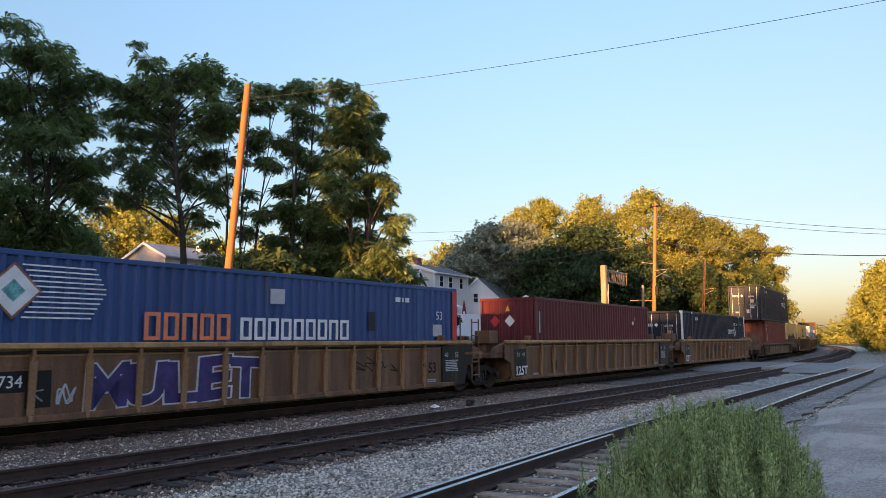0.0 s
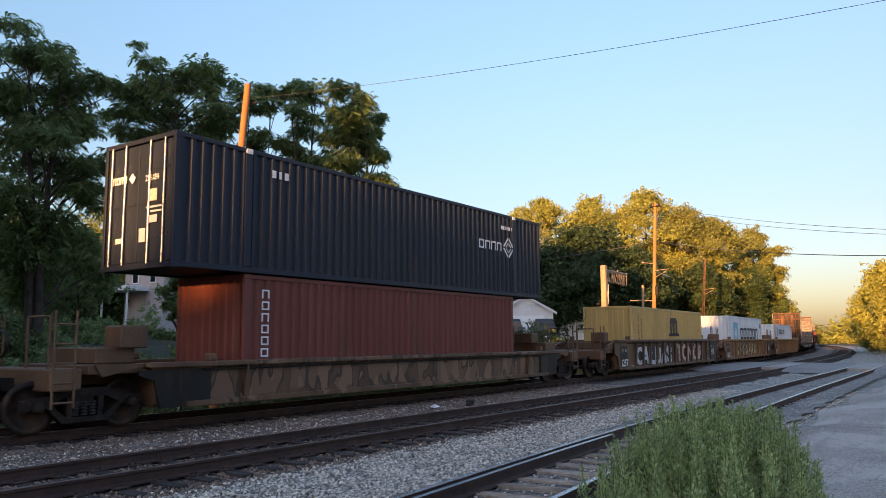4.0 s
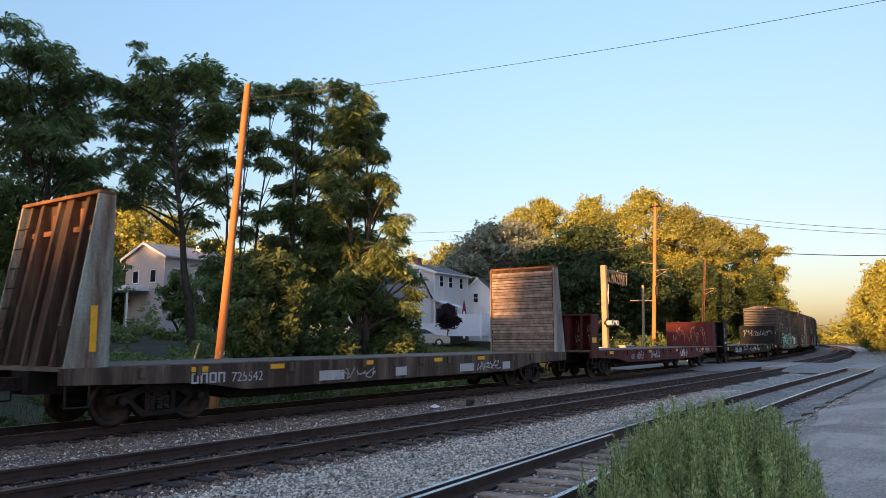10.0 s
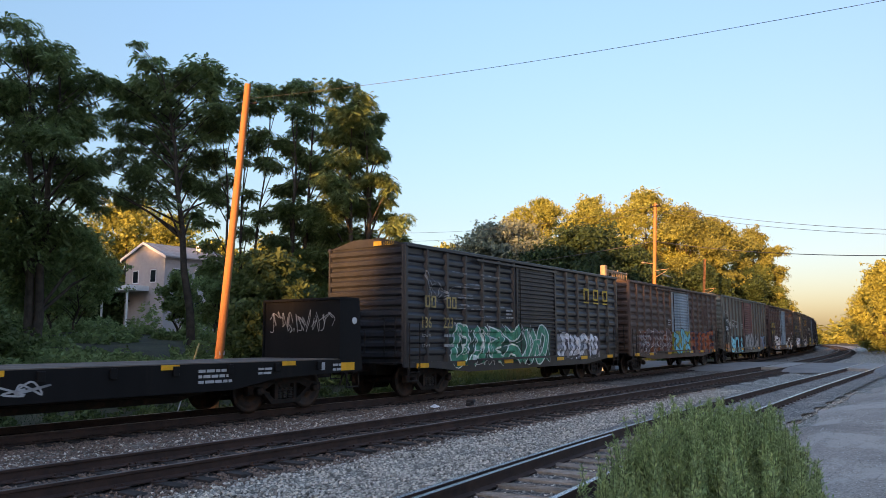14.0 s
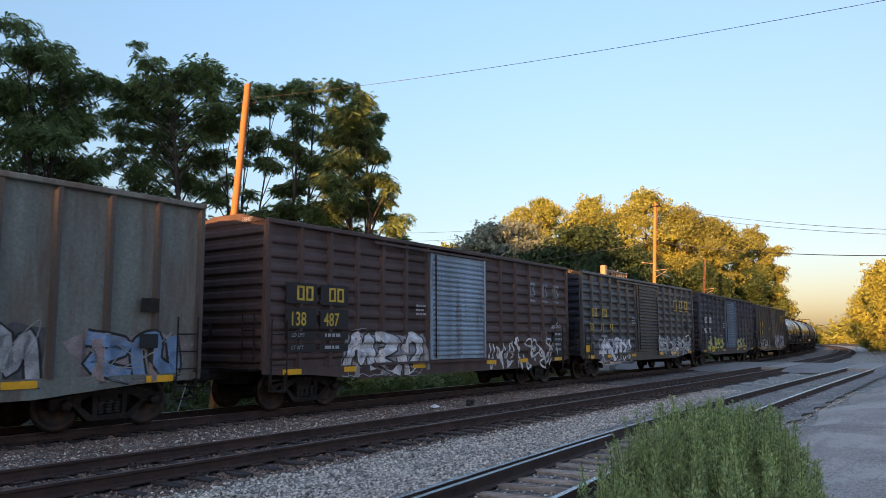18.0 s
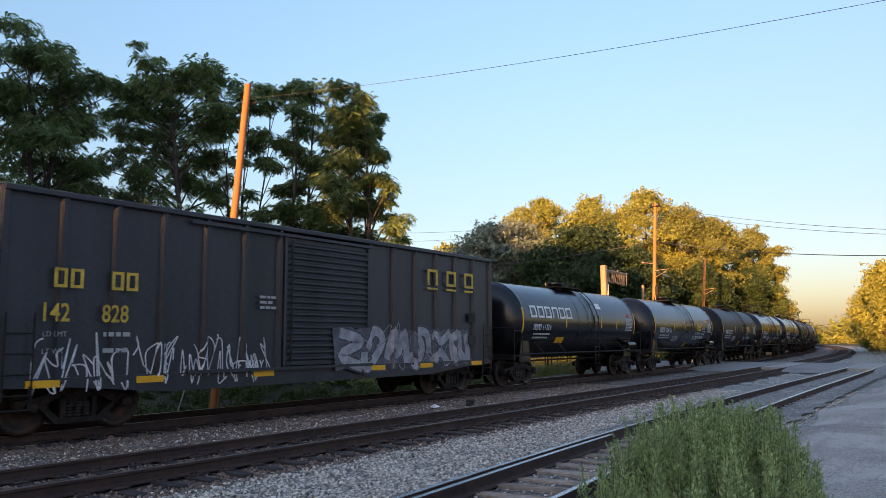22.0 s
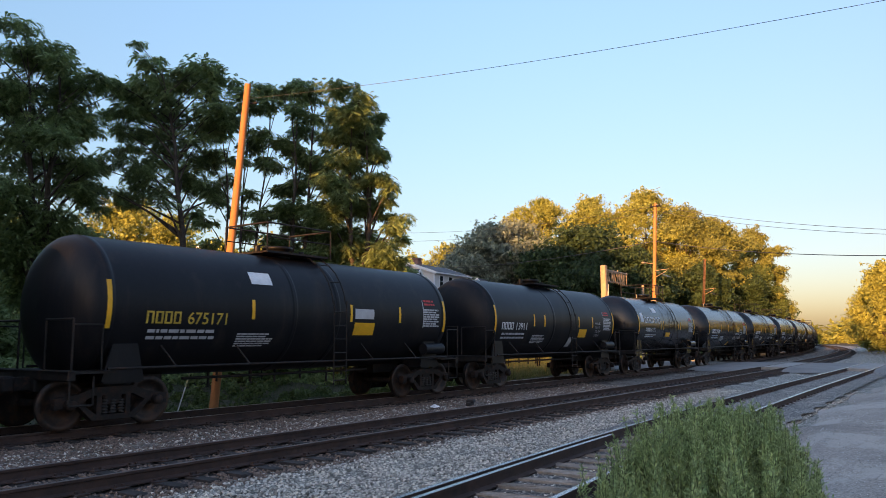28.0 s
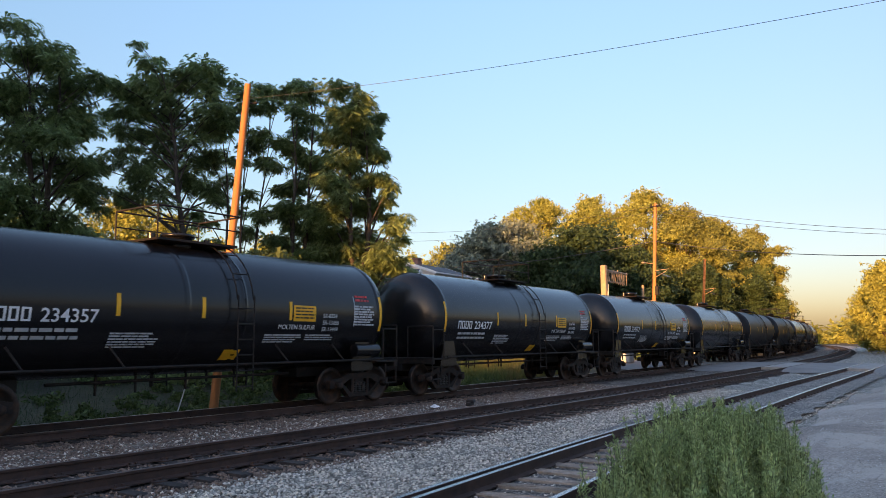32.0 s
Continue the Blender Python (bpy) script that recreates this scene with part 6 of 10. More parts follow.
for px, py, top, rad, seed in ((36, 80, 12.5, 4.6, 101), (31, 84, 13.0, 4.8, 102), (26, 80, 12.0, 4.6, 103), (21, 76, 11.5, 4.4, 104), (16, 72, 11.0, 4.4, 105), (41, 74, 8.5, 3.4, 106), (10, 66, 11, 4.2, 107)):
    tree("dark green tree beyond the street", px, py, top - 1, rad, seed, M_LEAF_MID, SPRAY_MED, 55, 50, 0.22, 0.06, z0=2.2, group="trees beyond the street", lobe_r=0.33, size=(0.8, 1.2))
# distant woods close the view along the line
rngw = np.random.default_rng(77)
far_pos = []
for i in range(46):
    s = 235 + i * 4.5
    lat = -50 + i * 3.0 + rngw.uniform(-6, 6)
    x, y, h = on_track(min(s, 430), 0)
    far_pos.append((270 + rngw.uniform(-25, 45), -70 + i * 5.2, rngw.uniform(5.5, 9.5), rngw.uniform(5, 8)))
pts = []
for x, y, hh, rr in far_pos:
    n = 480
    d = rngw.normal(0, 1, (n, 3))
    d /= np.linalg.norm(d, axis=1)[:, None]
    q = d * (rr * rngw.uniform(0.5, 1.0, n) ** 0.5)[:, None]
    q[:, 2] = np.abs(q[:, 2]) * hh / rr * rngw.uniform(0.7, 1.1, n)
    pts.append(q + np.array([x, y, 0]))
pts = np.concatenate(pts)
me = copies_mesh("far_woods", *spray(9, 6, 0.75, 1.3), placed(pts, rngw), M_LEAF_GOLD)
tagged(new("far_woods", me), "distant sunlit woods along the railway", "woods", "", "stuff")


# ---- low growth ----
def bushes(name, label, rows, mat, template, seed, size=(0.8, 1.3), category="bushes"):
    """rows: (x, y, z, radius, height, clumps)."""
    rng = np.random.default_rng(seed)
    pos = []
    for x, y, z, r, hh, n in rows:
        d = rng.normal(0, 1, (n, 3))
        d /= np.linalg.norm(d, axis=1)[:, None]
        q = d * (rng.uniform(0.15, 1.0, n) ** 0.5)[:, None] * np.array([r, r, hh])
        q[:, 2] = np.abs(q[:, 2]) * rng.uniform(0.6, 1.15, n)
        pos.append(q + np.array([x, y, z]))
    pos = np.concatenate(pos)
    return tagged(new(name, copies_mesh(name, *template, placed(pos, rng, droop=-0.1, size=size), mat)), label, category, "", "stuff")


rr = random.Random(3)
rows = []
for i in range(70):
    q = i / 69
    x = 3.5 + 26 * q + rr.uniform(-1, 1)
    y = 29.5 - 7.5 * q + rr.uniform(-2.2, 2.6)
    rows.append((x, y, float(ground_z(x, y)) - 0.1, rr.uniform(0.7, 1.4), rr.uniform(0.4, 1.1), 150))
bushes("undergrowth", "dark tangled undergrowth on the bank behind the track", rows, M_LEAF_DARK, SPRAY, 5, (0.5, 0.9), "undergrowth")
rows = []
for i in range(150):
    x = -4 + 36 * rr.random()
    y = float(line_y(x)) + rr.uniform(3.6, 8.0)
    rows.append((x, y, float(ground_z(x, y)) - 0.05, rr.uniform(0.25, 0.7), rr.uniform(0.12, 0.55), 46))
bushes("trackside_weeds", "low tangled weeds behind the main track", rows, M_LEAF_MID, SPRAY, 25, (0.3, 0.6), "weeds")
rows = []
for px, py, r, hh in ((22.4, 26.4, 1.7, 4.4), (23.4, 25.8, 1.4, 3.6), (24.0, 23.4, 1.5, 2.6), (27.6, 23.0, 1.4, 2.4), (29.8, 24.4, 1.5, 3.2), (31.0, 26.5, 1.6, 3.4), (12.5, 27.6, 1.4, 1.5), (10.5, 28.6, 1.4, 1.8), (8.0, 29.4, 1.6, 2.4)):
    rows.append((px, py, float(ground_z(px, py)), r, hh, 900))
bushes("bushes", "leafy green bushes round the leaning pole", rows, M_LEAF_MID, SPRAY, 6, (0.5, 0.85))
rows = []
for i in range(40):
    x, y = 52 + rr.uniform(0, 60), 0
    y = float(line_y(x)) + rr.uniform(6, 11)
    if 41 < x < 59:
        continue
    rows.append((x, y, float(ground_z(x, y)) - 0.1, rr.uniform(0.8, 1.6), rr.uniform(0.8, 2.4), 110))
bushes("hedge_growth", "rough green growth along the line beyond the road", rows, M_LEAF_MID, SPRAY_BIG, 8, (0.7, 1.1))
rows = []
for i in range(34):
    x = 6 + 36 * i / 33 + rr.uniform(-1, 1)
    y = 58 + rr.uniform(-3, 3) if x < 38 else 54 + rr.uniform(-2, 2)
    rows.append((x, y, float(ground_z(x, y)) - 0.1, rr.uniform(1.0, 2.0), rr.uniform(1.0, 3.4), 260))
for i in range(26):
    x, y = 12 + 26 * i / 25 + rr.uniform(-1, 1), 40 + rr.uniform(-4, 3)
    rows.append((x, y, float(ground_z(x, y)) - 0.1, rr.uniform(0.7, 1.5), rr.uniform(0.2, 0.6), 130))
bushes("yard_shrubs", "dark shrubs and hedges along the back street", rows, M_LEAF_DARK, SPRAY, 18, (0.7, 1.1), "shrubs")
rows = [(46.6, 25.9, 0.2, 1.2, 2.7, 420), (47.8, 25.2, 0.1, 1.1, 2.2, 380), (48.6, 24.4, 0.0, 1.0, 1.6, 300), (45.6, 26.8, 0.2, 1.2, 2.2, 300)]
bushes("weedy_bushes", "tall yellow-green weeds beside the parked white car", rows, M_LEAF_MID, SPRAY, 17, (0.5, 0.8), "weeds")
rows = [(62 + rr.uniform(0, 50), 3.5 - rr.uniform(0, 6), 0.0, rr.uniform(0.8, 1.6), rr.uniform(0.4, 1.2), 90) for i in range(30)]
bushes("verge_growth", "sunlit low growth beside the line", rows, M_LEAF_GOLD, SPRAY_BIG, 9, (0.6, 1.0))

# blades of grass
BLADE = (np.array([(-0.012, 0, 0), (0.012, 0, 0), (0.008, 0.05, 0.55), (0.0, 0.16, 1.0), (-0.004, 0.155, 0.99), (-0.008, 0.05, 0.55)]), np.array([(0, 1, 2, 5), (5, 2, 3, 4)]))


def grass(name, label, n, xr, yr, seed, mat, size, keep=None):
    rng = np.random.default_rng(seed)
    x, y = rng.uniform(*xr, n), rng.uniform(*yr, n)
    if keep is not None:
        k = keep(x, y)
        x, y = x[k], y[k]
    z = ground_z(x, y) - 0.03
    m = placed(np.stack([x, y, z], -1), rng, droop=0.0, size=size)
    return tagged(new(name, copies_mesh(name, *BLADE, m, mat)), label, "grass", "", "stuff")


M_BLADE = leaf_mat("green_blade", (0.15, 0.18, 0.055), trans=0.3)
M_STRAW = leaf_mat("straw_blade", (0.26, 0.22, 0.08), trans=0.3)
off_line = lambda x, y: (y - line_y(x)) > 4.0
grass("tall_grass", "tall green and straw grass on the slope below the fence", 26000, (28, 43), (20.5, 36), 11, M_BLADE, (0.5, 1.1), off_line)
grass("straw_grass", "straw-coloured seed grass on the slope", 16000, (34, 43), (20.5, 31), 12, M_STRAW, (0.5, 1.0), off_line)
# bank blades take the shaded leaf colour, for the shadow beneath the cars
grass("bank_grass", "short grass behind the main track, coloured dark as in shade", 16000, (2, 30), (18.2, 26), 13, M_LEAF_SHADE, (0.18, 0.45), lambda x, y: (y - line_y(x)) > 4.2)
grass("verge_grass", "sunlit grass verge beyond the crossing", 14000, (60, 125), (-6, 9), 14, M_BLADE, (0.25, 0.6), lambda x, y: (y - line_y(x)) < -8.5)


# weeds in front
def weeds():
    rng = np.random.default_rng(21)
    leaves, stems = [], S()
    mats = []
    for i in range(470):
        a, b = rng.normal(0, 1), rng.normal(0, 1)
        while (a / 2.0) ** 2 + (b / 1.95) ** 2 > 1:
            a, b = rng.normal(0, 1), rng.normal(0, 1)
        x = 7.15 + 1.22 * a
        y = 2.2 + 0.05 * (x - 7.15) + 0.46 * b
        dist = math.hypot((x - 7.3) / 2.5, (y - 2.05) / 1.1)
        h = max(0.3, 1.22 - 0.72 * ((a / 2.0) ** 2 + (b / 1.95) ** 2) ** 1.6) * rng.uniform(0.74, 1.06)
        if i < 4:
            h *= 1.12
        lean = rng.normal(0, 0.10, 2)
        z0 = -0.2
        base, tip = np.array([x, y, z0]), np.array([x + lean[0] * h, y + lean[1] * h, z0 + h])
        stems.tube(base, tip, 0.006, 4, 0.002, caps=False)
        n = int(240 * h)
        t = rng.uniform(0.1, 1.0, n)
        p = base + (tip - base) * t[:, None]
        sub = rng.normal(0, 0.055, (n, 3)) * (1.15 - t)[:, None] * np.array([1, 1, 0.4])
        m = placed(p + sub, rng, droop=-0.85, size=(0.7, 1.3))
        m[:, :, :3] *= (1.25 - 0.75 * t)[:, None, None]
        mats.append(m)
    mats = np.concatenate(mats)
    leaf = (np.array([(0, 0, 0), (0.04, 0.009, 0.0), (0.078, 0.0, -0.01), (0.036, -0.011, 0.0)]), np.array([(0, 1, 2, 3)]))
    ob = thing("weed_clump", "dense clump of tall green weeds beside the siding", "weeds", kind="stuff")
    part("stems", stems, M_STEM, ob)
    part("leaves", copies_mesh("leaves", *leaf, mats, M_WEED), None, ob)


M_WEED = leaf_mat("weed_leaf", (0.34, 0.42, 0.18), var=0.45, trans=0.3)
M_STEM = surf("weed_stem", (0.12, 0.15, 0.06), rough=0.8)
weeds()
grass("edge_grass", "thin grass and weeds at the edge of the lot", 1800, (5.5, 12), (1.2, 3.6), 15, M_BLADE, (0.12, 0.35))

# ---- loose stones ----
def stones():
    rng = np.random.default_rng(31)
    n = 190000
    s = 3.5 + 26 * rng.uniform(0, 1, n) ** 1.7
    lat = rng.uniform(-11.4, 2.2, n)
    x, y = along(s, lat)
    on_main = np.abs(np.abs(lat) - 0.7175) < 0.12
    on_second = np.abs(np.abs(lat + 5.154) - 0.7175) < 0.12
    crib = (np.abs(lat) < 1.25) | (np.abs(lat + 5.154) < 1.25)
    sy = np.polyval(SID, x)
    own = np.abs(y - sy)
    u = rng.uniform(0, 1, n)
    k = ~on_main & ~on_second & ~(crib & (u < 0.5)) & (np.abs(own - 0.7175) > 0.14) & ~((own < 1.1) & (u < 0.8)) & (y > 2.6 + 0.4 * np.sin(x))
    x, y, lat = x[k], y[k], lat[k]
    z = bed_z(x, y) + rng.uniform(-0.012, 0.014, len(x))
    m = placed(np.stack([x, y, z], -1), rng, droop=0, size=(0.018, 0.036))
    m[:, :, :3] *= rng.uniform(0.65, 1.4, (len(x), 1, 3))
    base = np.array([(1, 0.1, 0.1), (-0.1, 1, -0.1), (-1, -0.15, 0.1), (0.1, -1, 0), (0.15, 0.1, 0.8), (-0.1, 0, -0.8)]) * np.array([1.0, 0.85, 0.8])
    fc = [(0, 1, 4), (1, 2, 4), (2, 3, 4), (3, 0, 4), (1, 0, 5), (2, 1, 5), (3, 2, 5), (0, 3, 5)]
    edge = rng.normal(0, 0.2, len(x))
    brown = (np.abs(lat + edge * 0.6 + 5.154) < 1.5) | (np.abs(lat + edge) < 1.75) | ((lat > -3.9) & (rng.uniform(0, 1, len(x)) < 0.72))
    for nm, lab, kk, mt in (("loose_ballast", "loose grey crushed stones between the tracks", ~brown, M_STONE), ("stained_ballast", "rust-stained crushed stones round the ties", brown, M_BROWNSTONE)):
        tagged(new(nm, copies_mesh(nm, base, fc, m[kk], mt)), lab, "stones", "", "stuff")


stones()


def lot_gravel():
    """Small loose stones over the lot, thickest along its edge."""
    rng = np.random.default_rng(41)
    n = 17000
    x = 6 + 40 * rng.uniform(0, 1, n) ** 1.5
    y = 3.7 + 1.2 * smooth(10, 22, x) - 4.0 * rng.uniform(0, 1, n) ** 3.6
    patch_n = np.sin(x * 0.9 + y * 1.7) * np.sin(x * 0.37 - y * 2.3)
    k = (patch_n > 0.25) | (rng.uniform(0, 1, n) < 0.6)
    k &= np.abs(np.abs(y - np.polyval(SID, x)) - 0.7175) > 0.12
    k &= (x < 43.5) & (y > -3)
    x, y = x[k], y[k]
    z = lot_z(x, y) + 0.004
    z = np.maximum(z, bed_z(x, y))
    m = placed(np.stack([x, y, z], -1), rng, droop=0, size=(0.006, 0.014))
    base = np.array([(1, 0.1, 0.1), (-0.1, 1, -0.1), (-1, -0.15, 0.1), (0.1, -1, 0), (0.15, 0.1, 0.8), (-0.1, 0, -0.8)])
    fc = [(0, 1, 4), (1, 2, 4), (2, 3, 4), (3, 0, 4), (1, 0, 5), (2, 1, 5), (3, 2, 5), (0, 3, 5)]
    tagged(new("loose_gravel", copies_mesh("loose_gravel", base, fc, m, M_GRIT)), "loose grey gravel scattered over the lot's edge", "gravel", "", "stuff")


lot_gravel()

# ---- poles, wires, signals ----
M_POLE = surf("orange_brown_pole", (0.40, 0.17, 0.062), rough=0.85, var=0.25, scale=2.5, fine=30, bump=0.3, streak=True)
M_GALV = surf("galvanised_mast", (0.33, 0.235, 0.145), rough=0.6, metal=0.0, var=0.2)
M_WIRE = surf("black_wire", (0.07, 0.07, 0.07), rough=0.6)
M_PANEL = surf("solar_panel", (0.03, 0.04, 0.06), rough=0.2)
M_CABINET = surf("aluminium_cabinet", (0.42, 0.43, 0.44), rough=0.5, metal=0.2, var=0.15)
M_LENS = surf("red_lens", (0.10, 0.01, 0.01), rough=0.15)


def pole(label, foot, tip, r0=0.17, r1=0.11, extras=()):
    ob = thing("utility_pole", label, "utility pole", "utility poles", m=pose(*foot))
    d = Vector(tip) - Vector(foot)
    part("shaft", S().tube((0, 0, -0.5), d, r0, 14, r1), M_POLE, ob)
    for z, kind in extras:
        p = d * (z / d.z)
        if kind == "hook":
            part("insulator", S().tube(p, p + Vector((0.3, -0.1, 0.02)), 0.03, 8).lathe([(0, 0.02), (0.03, 0.06), (0.07, 0.06), (0.1, 0.02)], "z", 8, (p.x + 0.3, p.y - 0.1, p.z)), M_STEEL, ob)
        elif kind == "tag":
            part("number_tag", S().box(p.x - 0.1, p.x + 0.1, p.y - 0.19, p.y - 0.17, p.z, p.z + 0.12), M_PALE, ob)
        elif kind == "panel":
            s = S().add([(p.x + 0.2, p.y - 1.4, p.z + 0.0), (p.x + 1.3, p.y - 1.4, p.z - 0.35), (p.x + 1.3, p.y - 0.2, p.z - 0.35), (p.x + 0.2, p.y - 0.2, p.z + 0.0)], [(0, 1, 2, 3)])
            part("solar_panel", S().box(p.x - 0.55, p.x + 0.65, p.y - 1.5, p.y - 0.25, p.z - 0.02, p.z + 0.02).moved(Matrix.Translation(p) @ pose(0, 0, 0, 25, 0, 0) @ Matrix.Translation(-p)), M_PANEL, ob)
            part("panel_arm", S().tube(p, p + Vector((0, -1.3, 0.1)), 0.03, 6).tube(p + Vector((0, 0, -0.6)), p + Vector((0, -1.1, -0.05)), 0.03, 6), M_GALV, ob)
        elif kind == "cap":
            part("cross_piece", S().box(p.x - 0.16, p.x + 0.16, p.y - 0.45, p.y + 0.45, p.z, p.z + 0.1, 0.01).tube(p + Vector((0, -0.35, 0.1)), p + Vector((0, -0.35, 0.28)), 0.06, 8).tube(p + Vector((0, 0.35, 0.1)), p + Vector((0, 0.35, 0.28)), 0.06, 8), M_STEEL, ob)
        elif kind == "box":
            part("equipment_box", S().box(p.x - 0.2, p.x + 0.2, p.y - 0.42, p.y - 0.16, p.z, p.z + 0.8, 0.02), M_STEEL, ob)
        elif kind == "lamp":
            part("lamp_arm", S().tube(p, p + Vector((-0.6, 0.75, 0.1)), 0.03, 6), M_GALV, ob)
            part("lamp_head", S().box(p.x - 0.85, p.x - 0.45, p.y + 0.6, p.y + 0.85, p.z + 0.02, p.z + 0.16, 0.03), M_GALV, ob)
    return ob


pole("leaning orange-brown wooden pole in bushes behind the track", (15.27, 19.94, -0.5), (15.02, 18.35, 9.57), 0.142, 0.10, ((9.5, "hook"), (1.7, "tag")))
pole("tall brown wooden utility pole with solar panel by the crossing", (64.4, 24.3, 0.2), (63.5, 23.3, 13.3), 0.19, 0.13, ((12.8, "cap"), (7.3, "panel"), (5.2, "box"), (7.9, "lamp")))
pole("brown wooden utility pole with small solar panel", (86.2, 26.9, 0.2), (85.6, 26.0, 10.5), 0.18, 0.13, ((6.9, "panel"),))
pole("thin grey far utility pole with crossarm", (230, 22, 0), (230, 22, 12.5), 0.2, 0.14, ((11.3, "cap"),))


def wire(name, label, a, b, sag, r=0.012, n=24):
    a, b = Vector(a), Vector(b)
    s = S()
    pts = [a.lerp(b, i / n) - Vector((0, 0, sag * 4 * (i / n) * (1 - i / n))) for i in range(n + 1)]
    s.pipe(pts, r, 5)
    return solid(name, s, M_WIRE, label, "wire", "overhead wires")


wire("overhead_wire", "thin dark wire from the leaning pole across the tracks", (15.02, 18.5, 9.12), (16.72, -0.67, 8.16), 0.22, 0.006)
wire("overhead_wire", "dark cable from the crossing pole towards the lot", (63.75, 23.6, 10.06), (46.2, 3.5, 5.9), 0.35, 0.025)
wire("overhead_wire", "dark cable from the crossing pole towards the houses", (63.75, 23.6, 10.06), (65.4, 56.0, 9.7), 0.8, 0.03)
for dz in (0, 0.45):
    wire("overhead_wire", "thin wire from the crossing pole towards the lot", (63.5, 23.3, 13.1 - dz), (48.4, 3.6, 7.5 - dz * 0.6), 0.35, 0.014)
    wire("overhead_wire", "thin wire from the crossing pole towards the houses", (63.5, 23.3, 13.1 - dz), (65.0, 54.5, 13.6 - dz * 2.2), 0.7, 0.014)

# crossing signal on a cantilever mast
sig = thing("crossing_signal", "tall pale steel crossing signal with folded cantilever arm and lamps", "crossing signal", m=pose(44.95, 20.0, -0.2))
part("mast", S().box(-0.17, 0.17, -0.17, 0.17, 0, 6.5, 0.03), M_GALV, sig)
part("mast_base", S().box(-0.4, 0.4, -0.4, 0.4, -0.1, 0.3, 0.03), M_CABINET, sig)
arm = part("cantilever_arm", S().tube((0.1, -0.12, 6.2), (6.2, 1.0, 6.4), 0.05, 8).tube((0.1, 0.25, 6.2), (6.2, 1.4, 6.4), 0.05, 8).tube((0.1, 0.05, 5.5), (6.2, 1.2, 5.75), 0.05, 8), M_GALV, sig)
rnd_arm = random.Random(4)
for i in range(8):
    x = 0.8 + i * 0.75 + rnd_arm.uniform(-0.2, 0.2)
    yy = (x - 0.1) / 6.1 * 1.12
    part("arm_post", S().tube((x, yy - 0.12, 5.55), (x, yy - 0.12, 6.2 + rnd_arm.uniform(0.05, 0.3)), 0.045, 6).tube((x + 0.3, yy + 0.28, 5.6), (x, yy + 0.28, 6.3), 0.03, 6), M_GALV, arm)
TURN = pose(0, 0, 0, 0, 0, 90)
for k in (-1, 1):
    for way in (-1, 1):
        lamp = part("lamp_head", S().lathe([(way * -0.02, 0.28), (way * 0.02, 0.3), (way * 0.02, 0.001)], "x", 20, (way * 0.32, k * 0.42, 2.85)).lathe([(way * -0.2, 0.10), (0, 0.14), (0, 0.001)], "x", 12, (way * 0.32, k * 0.42, 2.85)).moved(TURN), M_BLACK, sig)
        part("hood", S().lathe([(way * 0.02, 0.15), (way * 0.36, 0.155), (way * 0.36, 0.165), (way * 0.02, 0.165)], "x", 14, (way * 0.32, k * 0.42, 2.85)).moved(TURN), M_CABINET, lamp)
        part("lens", S().lathe([(way * 0.05, 0.13), (way * 0.08, 0.001)], "x", 14, (way * 0.32, k * 0.42, 2.85)).moved(TURN), M_LENS, lamp)
part("crossarm", S().tube((-0.3, -0.5, 2.85), (-0.3, 0.5, 2.85), 0.04, 8).tube((0.3, -0.5, 2.85), (0.3, 0.5, 2.85), 0.04, 8).box(-0.3, 0.3, -0.06, 0.06, 2.79, 2.91).moved(TURN), M_CABINET, sig)
part("bell", S().lathe([(4.0, 0.02), (4.0, 0.14), (4.1, 0.12), (4.14, 0.02)], "z", 12, (0, 0.45, 0)).tube((0, 0.1, 4.25), (0, 0.45, 4.25), 0.03, 6), M_STEEL, sig)
for tilt, off in ((45, 0.0), (-45, 0.03)):
    part("cross_blade", S().box(-0.26 + off, -0.23 + off, -0.75, 0.75, -0.11, 0.11).moved(pose(0, 0, 0, 0, 0, 114) @ pose(0, 0, 4.66, tilt, 0, 0)), M_WHITE, sig, "white crossing sign blade")
part("junction_box", S().box(0.17, 0.32, -0.15, 0.1, 1.0, 1.45, 0.02), M_CABINET, sig)
m2 = thing("steel_mast", "slim pale steel mast with small cross arm beside the crossing", "mast", m=pose(54.2, 21.2, -0.1))
part("shaft", S().tube((0, 0, 0), (-0.15, -0.2, 5.7), 0.11, 10, 0.09), M_GALV, m2)
part("cross_arm", S().tube((-0.7, 0.6, 4.55), (0.5, -0.9, 4.55), 0.03, 6), M_GALV, m2)
cb = thing("signal_cabinet", "grey aluminium signal cabinet on legs by the crossing", "cabinet", m=pose(50.4, 20.9, -0.1))
part("body", S().box(-0.45, 0.45, -0.35, 0.35, 0.15, 1.25, 0.03), M_CABINET, cb)
part("roof", S().box(-0.5, 0.5, -0.4, 0.4, 1.25, 1.31, 0.01), M_CABINET, cb)
part("door", S().box(-0.4, 0.4, -0.365, -0.352, 0.2, 1.2), M_CABINET, cb)
part("plinth", S().box(-0.4, 0.4, -0.3, 0.3, -0.2, 0.15), M_CONC, cb)
M_HUT = surf("cream_steel_hut", (0.42, 0.38, 0.28), rough=0.55, var=0.1)
hut = thing("signal_hut", "cream steel signal equipment hut beside the line", "equipment hut", m=pose(66.0, 21.8, -0.1, 0, 0, 4))
part("body", S().box(-0.95, 0.95, -0.8, 0.8, 0.2, 2.75, 0.03), M_HUT, hut)
part("roof", S().extrude([(-0.9, 2.75), (0.9, 2.75), (0.9, 2.8), (0, 2.98), (-0.9, 2.8)], "x", -1.05, 1.05), M_HUT, hut)
